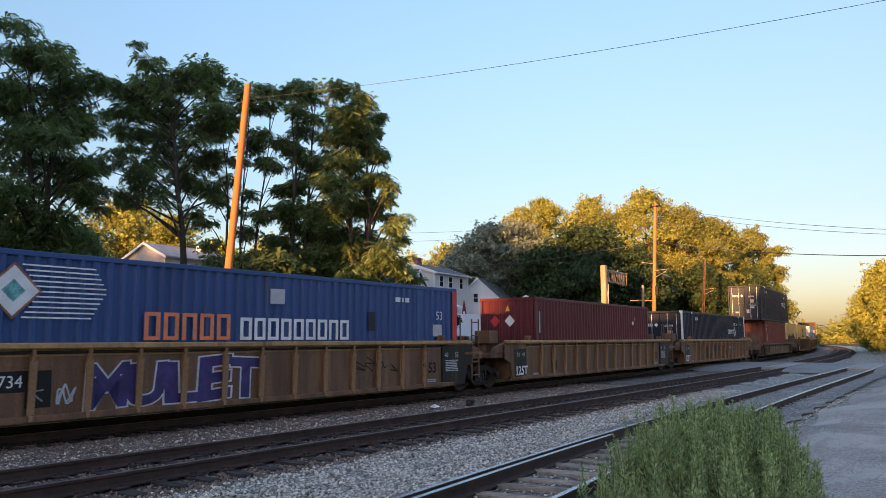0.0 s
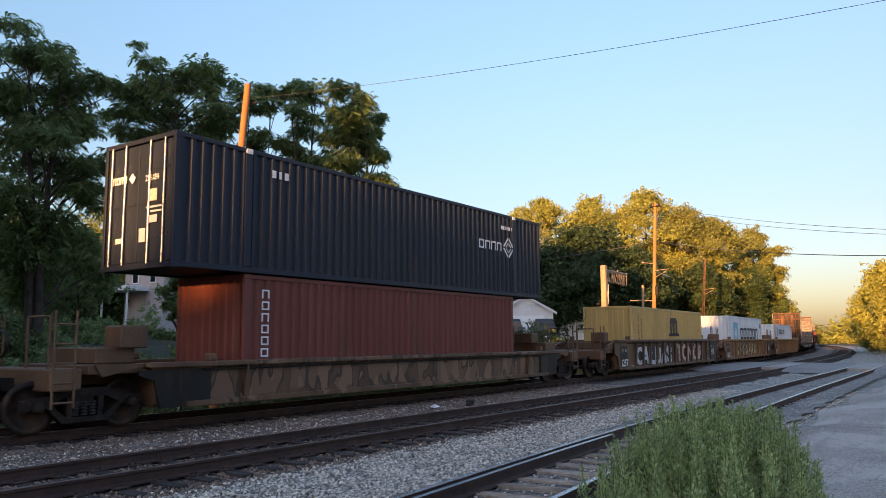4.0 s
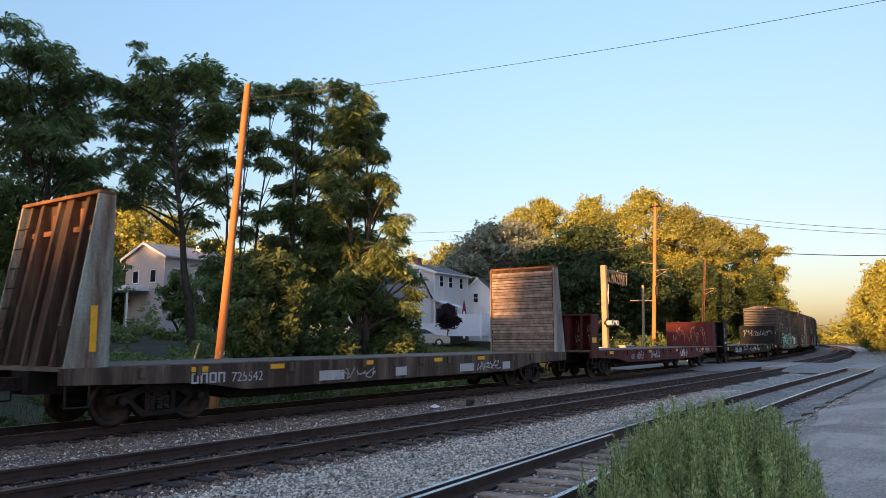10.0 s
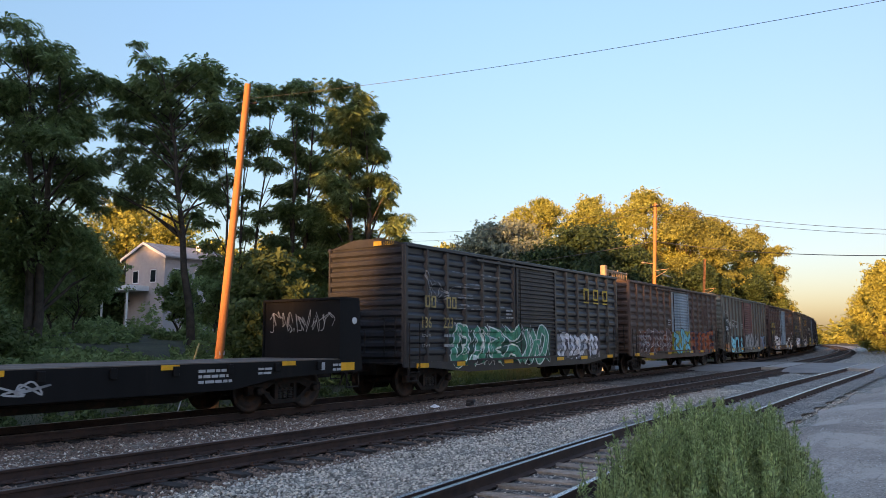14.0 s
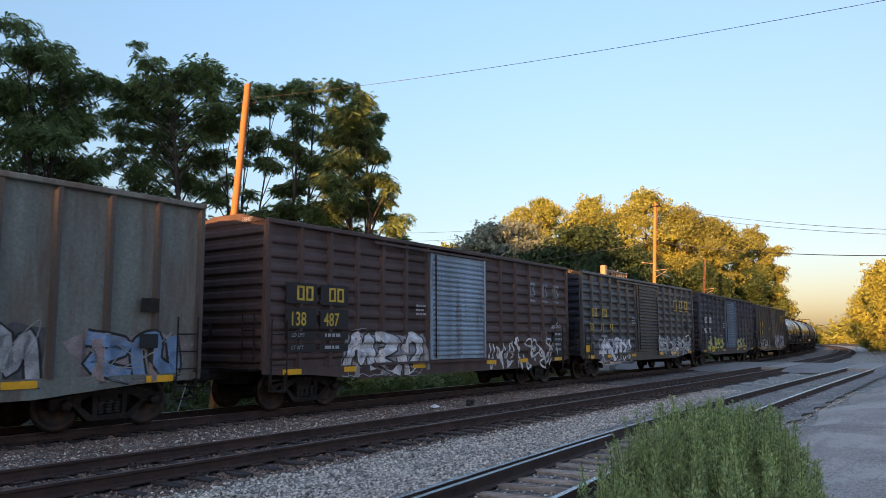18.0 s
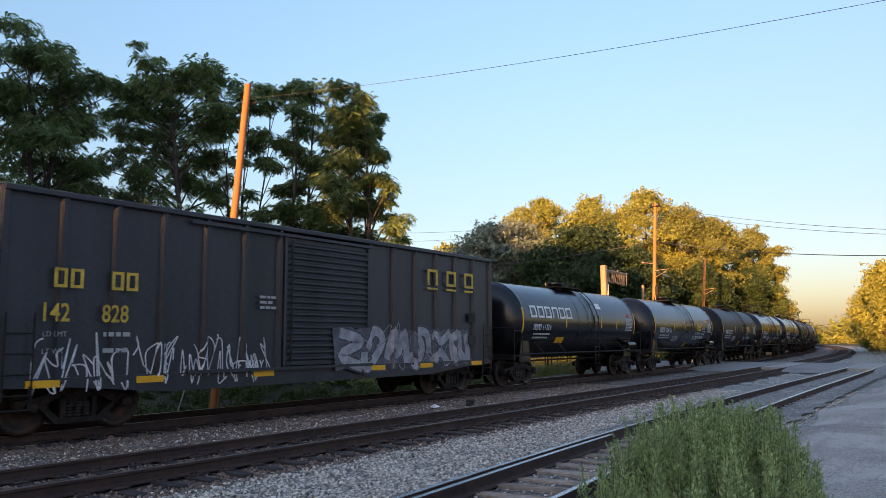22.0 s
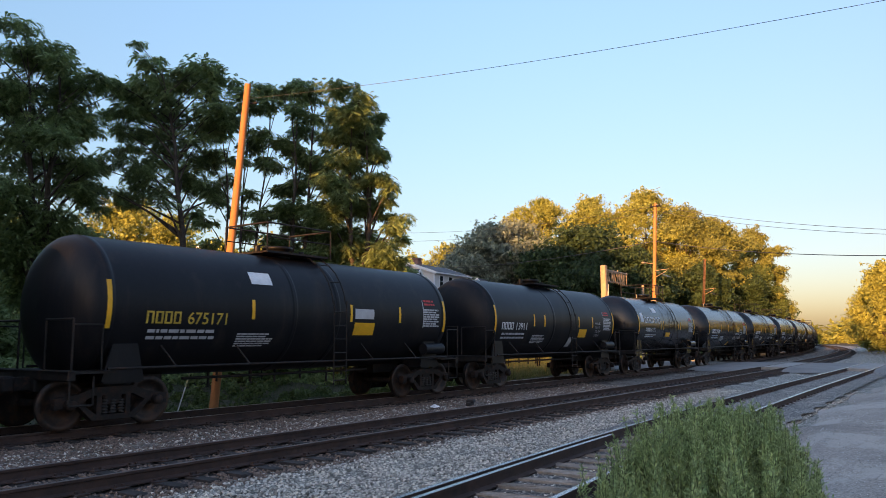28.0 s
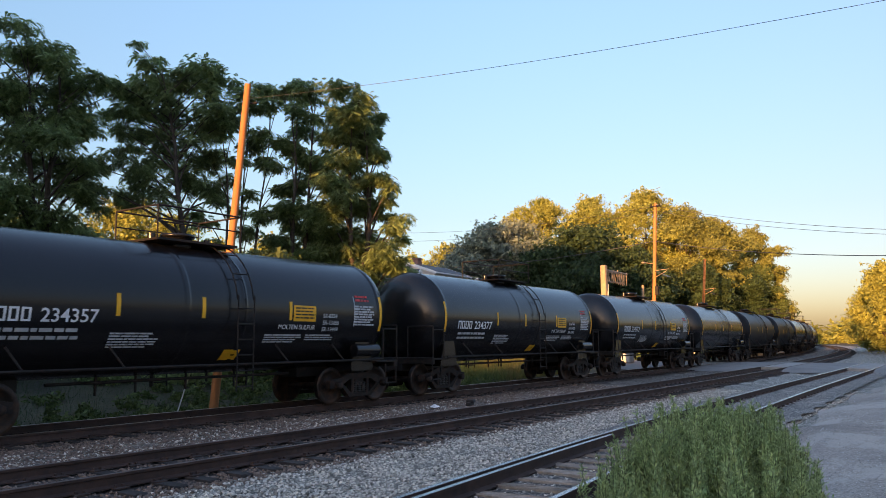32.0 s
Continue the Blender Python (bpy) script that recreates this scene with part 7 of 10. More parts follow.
part("door", S().box(-0.45, 0.45, -0.83, -0.802, 0.3, 2.35, 0.01), M_HUT, hut)
part("door_handle", S().box(0.3, 0.36, -0.87, -0.832, 1.2, 1.4, 0.005), M_STEEL, hut)
part("vent", S().box(-0.975, -0.952, -0.35, 0.35, 2.1, 2.5), M_CABINET, hut)
part("plinth", S().box(-1.0, 1.0, -0.85, 0.85, -0.25, 0.2), M_CONC, hut)
M_STAKE = flat_paint("faded_yellow_plastic", (0.5, 0.5, 0.28))
stake = thing("marker_stake", "thin leaning yellow and white plastic marker stake", "marker", m=pose(13.68, 19.6, -0.75))
part("lower", S().box(-0.02, 0.02, -0.006, 0.006, 0, 1.1).moved(pose(0, 0, 0, 12, 10, 0)), M_WHITE, stake)
part("sleeve", S().box(-0.022, 0.022, -0.008, 0.008, 1.1, 2.4).moved(pose(0, 0, 0, 12, 10, 0)), M_STAKE, stake)

# ---- houses ----
M_SIDING = surf("pale_vinyl_siding", (0.76, 0.75, 0.73), rough=0.6, var=0.06, scale=0.8, fine=12, bump=0.05)
M_SIDING_G = surf("grey_vinyl_siding", (0.66, 0.63, 0.6), rough=0.6, var=0.07, scale=0.8, fine=12, bump=0.05)
M_SIDING_W = surf("white_vinyl_siding", (0.88, 0.88, 0.88), rough=0.55, var=0.05, scale=0.8, fine=12, bump=0.05)
M_SHINGLE = surf("grey_shingles", (0.13, 0.13, 0.135), rough=0.9, var=0.25, scale=2, fine=25, bump=0.3)
M_SHINGLE_PALE = surf("pale_grey_shingles", (0.34, 0.32, 0.31), rough=0.9, var=0.2, scale=2, fine=25, bump=0.3)
M_TRIM = surf("white_trim", (0.8, 0.8, 0.8), rough=0.5, var=0.05)
M_GLASS = surf("dark_window_glass", (0.02, 0.025, 0.03), rough=0.06, var=0.1, bump=0)
M_BRICKISH = surf("chimney_brick", (0.25, 0.13, 0.10), rough=0.9, var=0.3, scale=6, fine=30)
M_FOUND = surf("grey_foundation", (0.30, 0.30, 0.31), rough=0.9, var=0.15)
M_UMBRELLA = surf("red_umbrella_cloth", (0.2, 0.018, 0.025), rough=0.8, var=0.15)
M_VINYLFENCE = surf("white_vinyl_fence", (0.80, 0.82, 0.86), rough=0.4, var=0.04)


def clapboard(s, x0, x1, y, z0, z1, step=0.2, lap=0.02):
    """Rows of lapped boards on a wall that faces -y."""
    n = max(1, round((z1 - z0) / step))
    for i in range(n):
        a, b = z0 + (z1 - z0) * i / n, z0 + (z1 - z0) * (i + 1) / n
        s.add([(x0, y - lap, a), (x1, y - lap, a), (x1, y, b), (x0, y, b)], [(0, 1, 2, 3)])


def house(label, m, w, d, eave, ridge, wall_mat, along_x=True, windows=(), gable_windows=(), chimney=None, over=0.3):
    """A box of w (x) by d (y), front at y = 0 facing -y; ridge along x or y."""
    ob = thing("house", label, "house", "houses beyond the tracks", m=m)
    for nm, (x0, x1, y0, y1) in (("front_wall", (0, w, 0, 0.2)), ("back_wall", (0, w, d - 0.2, d)), ("side_wall", (0, 0.2, 0.2, d - 0.2)), ("side_wall", (w - 0.2, w, 0.2, d - 0.2))):
        s = S().box(x0, x1, y0, y1, 0, eave)
        wl_ = part(nm, s, wall_mat, ob)
        if nm == "front_wall":
            q = S()
            clapboard(q, 0, w, -0.004, 0.5, eave)
            part("siding", q, wall_mat, wl_)["kind"] = "stuff"
    part("foundation", S().box(-0.04, w + 0.04, -0.06, d + 0.04, -0.8, 0.45), M_FOUND, ob)
    t = 0.12
    if along_x:
        for y0, y1 in ((-over, d / 2), (d + over, d / 2)):
            zlo = eave - (ridge - eave) * over / (d / 2)
            part("roof", S().extrude([(y0, zlo), (y1, ridge), (y1, ridge + t), (y0, zlo + t)], "x", -over, w + over), M_SHINGLE, ob)
        for x in (0, w):
            part("gable", S().extrude([(0, eave), (d, eave), (d / 2, ridge)], "x", min(x, abs(x - 0.18)), max(x, abs(x - 0.18))), wall_mat, ob)
            xa = x - over if x == 0 else x + over - 0.04
            for y0 in (-over, d + over):
                zlo = eave - (ridge - eave) * over / (d / 2)
                part("rake_board", S().extrude([(y0, zlo - 0.12), (d / 2, ridge - 0.12), (d / 2, ridge + t + 0.01), (y0, zlo + t + 0.01)], "x", xa - 0.02, xa + 0.06), M_TRIM, ob)
        part("gutter", S().box(-over, w + over, -over - 0.1, -over, eave - 0.14, eave - 0.02), M_TRIM, ob)
    else:
        for x0, x1 in ((-over, w / 2), (w + over, w / 2)):
            zlo = eave - (ridge - eave) * over / (w / 2)
            part("roof", S().extrude([(x0, zlo), (x1, ridge), (x1, ridge + t), (x0, zlo + t)], "y", -over, d + over), M_SHINGLE, ob)
            part("rake_board", S().extrude([(x0, zlo - 0.14), (x1, ridge - 0.14), (x1, ridge + t + 0.01), (x0, zlo + t + 0.01)], "y", -over - 0.05, -over + 0.02), M_TRIM, ob)
        for y in (0, d):
            part("gable", S().extrude([(0, eave), (w, eave), (w / 2, ridge)], "y", min(y, abs(y - 0.18)), max(y, abs(y - 0.18))), wall_mat, ob)
    for x, z, ww, hh in windows:
        win = part("window", S().box(x, x + ww, -0.06, 0.02, z, z + hh), M_TRIM, ob)
        for k in (0, 1):
            part("pane", S().box(x + 0.08, x + ww - 0.08, -0.075, -0.062, z + 0.08 + k * (hh - 0.12) / 2, z + 0.04 + (k + 1) * (hh - 0.12) / 2), M_GLASS, win)
    if chimney:
        x, y, z = chimney
        part("chimney", S().box(x, x + 0.7, y, y + 0.6, z - 1.5, z, 0.02).box(x - 0.05, x + 0.75, y - 0.05, y + 0.65, z, z + 0.1), M_BRICKISH, ob)
    for x in (0, w):
        part("corner_board", S().box(x - 0.06, x + 0.06, -0.05, 0.05, 0.4, eave), M_TRIM, ob)
    return ob


# grey two-storey house with a lower pale wing
h1 = house("two-storey grey-sided house with white trim and low gable roof", pose(57.7, 42.85, 2.0, 0, 0, 6.6), 6.8, 5.4, 6.05, 6.95, M_SIDING_G, True, [(0.9, 4.65, 0.72, 1.15), (2.7, 4.65, 0.72, 1.15), (4.9, 4.65, 0.72, 1.15), (5.4, 0.9, 0.8, 1.9)], chimney=(1.0, 2.4, 7.5))
part("porch_roof", S().add([(-0.1, -1.9, 2.75), (2.4, -1.9, 2.75), (2.4, 0, 3.35), (-0.1, 0, 3.35)], [(0, 1, 2, 3)]).add([(-0.1, -1.9, 2.65), (2.4, -1.9, 2.65), (2.4, 0, 3.25), (-0.1, 0, 3.25)], [(3, 2, 1, 0)]).box(-0.1, 2.4, -1.95, -1.88, 2.55, 2.76), M_TRIM, h1)
part("porch_door", S().box(0.3, 1.9, -0.06, -0.02, 0.9, 2.6), M_GLASS, h1)
for x in (-0.05, 2.3):
    part("porch_post", S().box(x, x + 0.1, -1.9, -1.8, 0.3, 2.7), M_TRIM, h1)
part("deck", S().box(-0.2, 6.4, -2.6, -0.05, 0.35, 0.5), M_TRIM, h1)
rail = part("deck_rail", S().box(-0.2, 3.2, -2.6, -2.54, 1.35, 1.43), M_TRIM, h1)
for i in range(14):
    part("baluster", S().box(-0.15 + i * 0.25, -0.1 + i * 0.25, -2.59, -2.55, 0.5, 1.35), M_TRIM, rail)
house("pale cream-sided house wing with dark gable roof", pose(52.75, 42.6, 2.0, 0, 0, 6.6), 4.8, 6.0, 3.6, 6.0, M_SIDING, False)
h2 = thing("house", "white gabled house with grey shingle roof and one window", "house", "houses beyond the tracks", m=pose(67.35, 41.35, 1.9, 0, 0, 14))
# gable end faces -x, ridge runs along its own x
part("gable_wall", S().extrude([(0, -0.8), (5.2, -0.8), (5.2, 3.75), (2.6, 6.05), (0, 3.75)], "x", 0, 0.2), M_SIDING_W, h2)
part("back_wall", S().extrude([(0, -0.8), (5.2, -0.8), (5.2, 3.75), (2.6, 6.05), (0, 3.75)], "x", 10.4, 10.6), M_SIDING_W, h2)
part("side_wall", S().box(0.2, 10.4, 0, 0.2, -0.8, 3.75), M_SIDING_W, h2)
part("side_wall", S().box(0.2, 10.4, 5.0, 5.2, -0.8, 3.75), M_SIDING_W, h2)
for y0 in (-0.25, 5.45):
    part("roof", S().extrude([(y0, 3.53), (2.6, 6.05), (2.6, 6.18), (y0, 3.66)], "x", -0.2, 10.8), M_SHINGLE, h2)
    part("rake_board", S().extrude([(y0, 3.45), (2.6, 5.95), (2.6, 6.19), (y0, 3.67)], "x", -0.25, -0.2), M_TRIM, h2)
w = part("window", S().box(-0.05, 0.0, 2.55, 3.1, 3.6, 4.6), M_TRIM, h2)
for k in (0, 1):
    part("pane", S().box(-0.06, -0.051, 2.61, 3.04, 3.66 + k * 0.46, 4.06 + k * 0.46), M_GLASS, w)
part("patio_door", S().box(-0.05, 0.0, 1.1, 2.3, 0.1, 2.1), M_GLASS, h2)


def garage(label, m, w, eave, ridge, d, door):
    ob = thing("garage", label, "garage", "garages", m=m)
    part("gable_wall", S().extrude([(0, -0.8), (w, -0.8), (w, eave), (w / 2, ridge), (0, eave)], "x", 0, 0.15), M_SIDING, ob)
    part("back_wall", S().extrude([(0, -0.8), (w, -0.8), (w, eave), (w / 2, ridge), (0, eave)], "x", d - 0.15, d), M_SIDING, ob)
    for y in (0, w - 0.15):
        part("side_wall", S().box(0.15, d - 0.15, y, y + 0.15, -0.8, eave), M_SIDING, ob)
    for y0 in (-0.3, w + 0.3):
        zlo = eave - (ridge - eave) * 0.3 / (w / 2)
        part("roof", S().extrude([(y0, zlo), (w / 2, ridge), (w / 2, ridge + 0.1), (y0, zlo + 0.1)], "x", -0.25, d + 0.2), M_SHINGLE, ob)
        part("rake_board", S().extrude([(y0, zlo - 0.12), (w / 2, ridge - 0.1), (w / 2, ridge + 0.11), (y0, zlo + 0.11)], "x", -0.3, -0.25), M_TRIM, ob)
    dr = part("garage_door", S().box(-0.03, -0.002, door[0], door[1], -0.05, door[2]), M_TRIM, ob)
    for k in range(4):
        part("door_panel", S().box(-0.045, -0.031, door[0] + 0.08, door[1] - 0.08, 0.0 + k * door[2] / 4, (k + 0.9) * door[2] / 4, 0.005), M_SIDING_W, dr)
    part("vent", S().box(-0.03, -0.002, w / 2 - 0.45, w / 2 + 0.45, eave + 0.05, eave + 0.85), M_TRIM, ob)
    return ob


garage("pale cream garage with white door and dark gable roof", pose(62.7, 33.0, 1.8, 0, 0, 36), 5.0, 2.4, 3.8, 6.5, (0.8, 4.1, 2.05))
garage("small white garage under the dark trees", pose(74.0, 34.9, 1.5, 0, 0, 38), 3.0, 2.3, 2.9, 5, (0.4, 2.6, 1.9))

# pale house behind the walnut trees
hl = thing("house", "pale pinkish house with grey roof behind the trees", "house", "houses beyond the tracks", m=pose(43.5, 64.7, 3.0, 0, 0, 3.7))
M_PINK = surf("pale_pink_siding", (0.48, 0.425, 0.41), rough=0.7, var=0.06)
GAB = [(0, -1), (6.0, -1), (6.0, 6.9), (3.0, 8.2), (0, 6.9)]
part("gable_wall", S().extrude(GAB, "x", 0, 0.2), M_PINK, hl)
part("back_wall", S().extrude(GAB, "x", 8, 8.2), M_PINK, hl)
part("side_wall", S().box(0.2, 8, 0, 0.2, -1, 6.9), M_PINK, hl)
part("side_wall", S().box(0.2, 8, 5.8, 6.0, -1, 6.9), M_PINK, hl)
for y0 in (-0.5, 6.5):
    part("roof", S().extrude([(y0, 6.68), (3.0, 8.2), (3.0, 8.34), (y0, 6.82)], "x", -0.3, 8.5), M_SHINGLE_PALE, hl)
    part("rake_board", S().extrude([(y0, 6.55), (3.0, 8.1), (3.0, 8.35), (y0, 6.83)], "x", -0.36, -0.3), M_TRIM, hl)
part("chimney", S().box(5.6, 6.3, 1.6, 2.3, 7.4, 8.55, 0.02), M_SIDING, hl)
part("porch_roof", S().extrude([(2.2, 3.5), (6.6, 3.5), (6.6, 3.7), (2.2, 4.0)], "x", -2.4, 0), M_TRIM, hl)
for yy in (2.4, 6.3):
    part("porch_post", S().box(-2.3, -2.15, yy, yy + 0.14, 0, 3.5), M_TRIM, hl)
for x in (1.0, 3.6, 6.2):
    for z in (1.4, 4.4):
        wn_ = part("window", S().box(x, x + 0.9, -0.04, 0.0, z, z + 1.3), M_TRIM, hl)
        part("pane", S().box(x + 0.08, x + 0.82, -0.05, -0.041, z + 0.08, z + 1.22), M_GLASS, wn_)
for yy, z in ((1.2, 4.3), (3.9, 4.3)):
    wn_ = part("window", S().box(-0.04, 0.0, yy, yy + 0.9, z, z + 1.3), M_TRIM, hl)
    part("pane", S().box(-0.05, -0.041, yy + 0.08, yy + 0.82, z + 0.08, z + 1.22), M_GLASS, wn_)
M_STREET = surf("pale_street", (0.42, 0.41, 0.40), rough=0.9, var=0.15, scale=0.7, fine=50, bump=0.2)
sheet("back_street", np.arange(8, 50, 3.0), np.linspace(45.5, 50.5, 4), lambda x, y: ground_z(x, y) + 0.09, M_STREET, "pale grey street behind the wooded bank", "road")

# fence, umbrellas, yard
fence = thing("fence", "white vinyl privacy fence with square posts", "fence", m=pose(0, 0, 0))
def fence_run(a, b, z, h, n):
    a, b = Vector(a), Vector(b)
    ang = math.degrees(math.atan2(b.y - a.y, b.x - a.x))
    ln = (b - a).length / n
    for i in range(n + 1):
        p = a.lerp(b, i / n)
        part("post", S().box(-0.07, 0.07, -0.07, 0.07, -0.5, h + 0.12, 0.01).extrude([(-0.09, h + 0.12), (0.09, h + 0.12), (0, h + 0.22)], "y", -0.09, 0.09), M_VINYLFENCE, fence, at=pose(p.x, p.y, z, 0, 0, ang))
        if i < n:
            pan = part("panel", S().box(0.07, ln - 0.07, -0.03, 0.03, h - 0.12, h).box(0.07, ln - 0.07, -0.03, 0.03, -0.3, -0.15), M_VINYLFENCE, fence, at=pose(p.x, p.y, z, 0, 0, ang))
            k = max(4, int(ln / 0.24))
            for j in range(k):
                x0 = 0.07 + (ln - 0.14) * j / k
                part("slat", S().box(x0 + 0.006, x0 + (ln - 0.14) / k - 0.006, -0.012, 0.012, -0.15, h - 0.12), M_VINYLFENCE, pan)
fence_run((51.6, 37.0), (54.1, 35.3), 2.25, 1.55, 2)
fence_run((54.1, 35.3), (56.2, 34.9), 2.25, 1.55, 2)
fence_run((50.2, 38.8), (51.6, 37.0), 2.25, 0.75, 1)


def umbrella(x, y, z, h):
    ob = thing("patio_umbrella", "closed dark red patio umbrella", "umbrella", "patio umbrellas", m=pose(x, y, z))
    part("pole", S().tube((0, 0, 0), (0, 0, h), 0.025, 8), M_GALV, ob)
    part("canopy", S().lathe([(h * 0.38, 0.2), (h * 0.5, 0.24), (h * 0.75, 0.15), (h * 0.95, 0.05), (h + 0.03, 0.005)], "z", 10), M_UMBRELLA, ob)


umbrella(57.9, 39.6, 2.3, 3.0)
umbrella(61.4, 39.5, 2.2, 1.9)
grill = thing("grill", "black covered barbecue grill", "grill", m=pose(61.4, 38.6, 2.2))
part("hood", S().extrude([(-0.45, 0.9), (0.45, 0.9), (0.4, 1.25), (0.1, 1.4), (-0.3, 1.3)], "y", -0.3, 0.3), M_BLACK, grill)
part("cart", S().box(-0.4, 0.4, -0.28, 0.28, 0, 0.9, 0.02), M_BLACK, grill)
M_PURPLE = leaf_mat("dark_purple_leaf", (0.045, 0.022, 0.03))
tree("small dark purple-leaved tree on the grass slope", 49.25, 35.2, 2.9, 1.0, 90, M_PURPLE, SPRAY, 26, 22, 0.05, 0.35, z0=1.6, lobe_r=0.3, size=(0.5, 0.8))


# ---- parked vehicles ----
M_TYRE = surf("tyre_rubber", (0.02, 0.02, 0.02), rough=0.85)
M_HEADLAMP = surf("clear_lamp", (0.6, 0.6, 0.6), rough=0.1)
M_TAIL = surf("red_tail_lamp", (0.3, 0.01, 0.01), rough=0.15)


def vehicle(label, m, paint, tall=False):
    ob = thing("car", label, "car", "parked cars", m=m)
    L, W = (4.7, 1.85) if tall else (4.6, 1.75)
    if tall:
        low = [(-2.35, 0.35), (2.35, 0.35), (2.4, 0.75), (2.3, 1.05), (-2.3, 1.12), (-2.4, 0.7)]
        top = [(-2.25, 1.1), (1.35, 1.05), (0.7, 1.68), (-1.9, 1.72), (-2.2, 1.5)]
    else:
        low = [(-2.25, 0.3), (2.25, 0.3), (2.3, 0.6), (2.1, 0.85), (1.2, 0.95), (-1.6, 0.98), (-2.2, 0.95), (-2.3, 0.6)]
        top = [(-1.75, 0.97), (1.15, 0.94), (0.35, 1.40), (-0.85, 1.43)]
    part("body", S().extrude(low, "y", -W / 2, W / 2), paint, ob)
    cabin = S()
    n = len(top)
    v = [(x, -W / 2 + 0.06 + (z - 0.95) * 0.25, z) for x, z in top] + [(x, W / 2 - 0.06 - (z - 0.95) * 0.25, z) for x, z in top]
    cabin.add(v, [(i, (i + 1) % n, n + (i + 1) % n, n + i) for i in range(n)] + [tuple(range(n - 1, -1, -1)), tuple(range(n, 2 * n))])
    part("cabin", cabin, paint, ob)
    for sy in (-1, 1):
        gl = [(x * 0.9, z - 0.05 if z > 1.1 else z + 0.06) for x, z in top]
        mid = (gl[0][0] + gl[1][0]) / 2
        for a, b in ((0.0, 0.47), (0.53, 1.0)):
            x0, x1 = gl[0][0] + (gl[1][0] - gl[0][0]) * a, gl[0][0] + (gl[1][0] - gl[0][0]) * b
            zt = max(z for _, z in gl)
            t0, t1 = gl[-1][0] * 0.95, gl[2][0]
            u0, u1 = t0 + (t1 - t0) * a, t0 + (t1 - t0) * b
            yb = sy * (W / 2 - 0.045 - 0.02)
            yt = sy * (W / 2 - 0.045 - (zt - 0.95) * 0.25)
            part("side_window", S().add([(x0, yb, gl[0][1]), (x1, yb, gl[0][1]), (u1, yt, zt), (u0, yt, zt)], [(0, 1, 2, 3)]), M_GLASS, ob)
        for x in (-1.4, 1.4):
            wh = part("wheel", S().lathe([(-0.11, 0.2), (-0.11, 0.31), (-0.07, 0.33), (0.07, 0.33), (0.11, 0.31), (0.11, 0.2)], "y", 20), M_TYRE, ob, at=pose(x, sy * (W / 2 - 0.1), 0.33))
            part("rim", S().lathe([(-0.1, 0.001), (-0.115, 0.12), (-0.1, 0.2), (0.1, 0.2), (0.115, 0.12), (0.1, 0.001)], "y", 16), M_CHROME, wh)
        part("headlamp", S().box(2.2, 2.3, sy * 0.6 - 0.18, sy * 0.6 + 0.18, 0.62, 0.76, 0.02), M_HEADLAMP, ob)
        part("tail_lamp", S().box(-2.34, -2.24, sy * 0.65 - 0.15, sy * 0.65 + 0.15, 0.7, 0.88, 0.02), M_TAIL, ob)
        part("mirror", S().box(0.75, 0.95, sy * (W / 2 + 0.06) - 0.08, sy * (W / 2 + 0.06) + 0.08, 0.95, 1.08, 0.02), paint, ob)
    tw = [p for p in top]
    part("windscreen", S().add([(tw[1][0] + 0.01, -W / 2 + 0.15, tw[1][1] + 0.03), (tw[1][0] + 0.01, W / 2 - 0.15, tw[1][1] + 0.03), (tw[2][0] + 0.03, W / 2 - 0.28, tw[2][1] - 0.04), (tw[2][0] + 0.03, -W / 2 + 0.28, tw[2][1] - 0.04)], [(0, 1, 2, 3)]), M_GLASS, ob)
    part("rear_window", S().add([(tw[0][0] - 0.012, -W / 2 + 0.15, tw[0][1] + 0.05), (tw[0][0] - 0.012, W / 2 - 0.15, tw[0][1] + 0.05), (tw[-1][0] - 0.03, W / 2 - 0.28, tw[-1][1] - 0.04), (tw[-1][0] - 0.03, -W / 2 + 0.28, tw[-1][1] - 0.04)], [(3, 2, 1, 0)]), M_GLASS, ob)
    return ob


M_CAR_SILVER = surf("silver_car_paint", (0.38, 0.42, 0.45), rough=0.25, metal=0.5, var=0.04, bump=0)
M_CAR_DARK = surf("black_car_paint", (0.02, 0.022, 0.025), rough=0.2, var=0.05, bump=0, spec=0.6)
M_CAR_WHITE = surf("white_car_paint", (0.7, 0.72, 0.74), rough=0.25, var=0.04, bump=0)
vehicle("silver-grey sedan parked behind the grass slope", pose(47.9, 37.0, 1.1, 0, 0, -46), M_CAR_SILVER)
vehicle("black sport utility vehicle parked at the fence", pose(55.4, 33.0, 1.6, 0, 0, 28), M_CAR_DARK, True)
vehicle("dark sport utility vehicle parked at the garage", pose(56.9, 31.0, 1.6, 0, 0, 34), M_CAR_DARK, True)
vehicle("white sedan parked beside the road", pose(53.3, 26.3, 0.15, 0, 0, -30), M_CAR_WHITE)

# small litter between the tracks
solid("litter", S().add([(-0.14, -0.1, 0.0), (0.15, -0.08, 0.01), (0.1, 0.1, 0.0), (-0.1, 0.09, 0.02), (0.0, 0.0, 0.1)], [(0, 1, 4), (1, 2, 4), (2, 3, 4), (3, 0, 4)]), M_WHITE, "crumpled white paper litter on the ballast", "litter", m=pose(17.1, 12.7, -0.2))
solid("scrap", S().box(-0.3, 0.3, -0.06, 0.06, 0, 0.1, 0.02).box(-0.12, 0.2, -0.12, 0.1, 0.06, 0.16, 0.03), M_TIE, "dark broken scrap lying between the tracks", "debris", m=pose(18.4, 12.4, -0.22, 0, 0, 20))

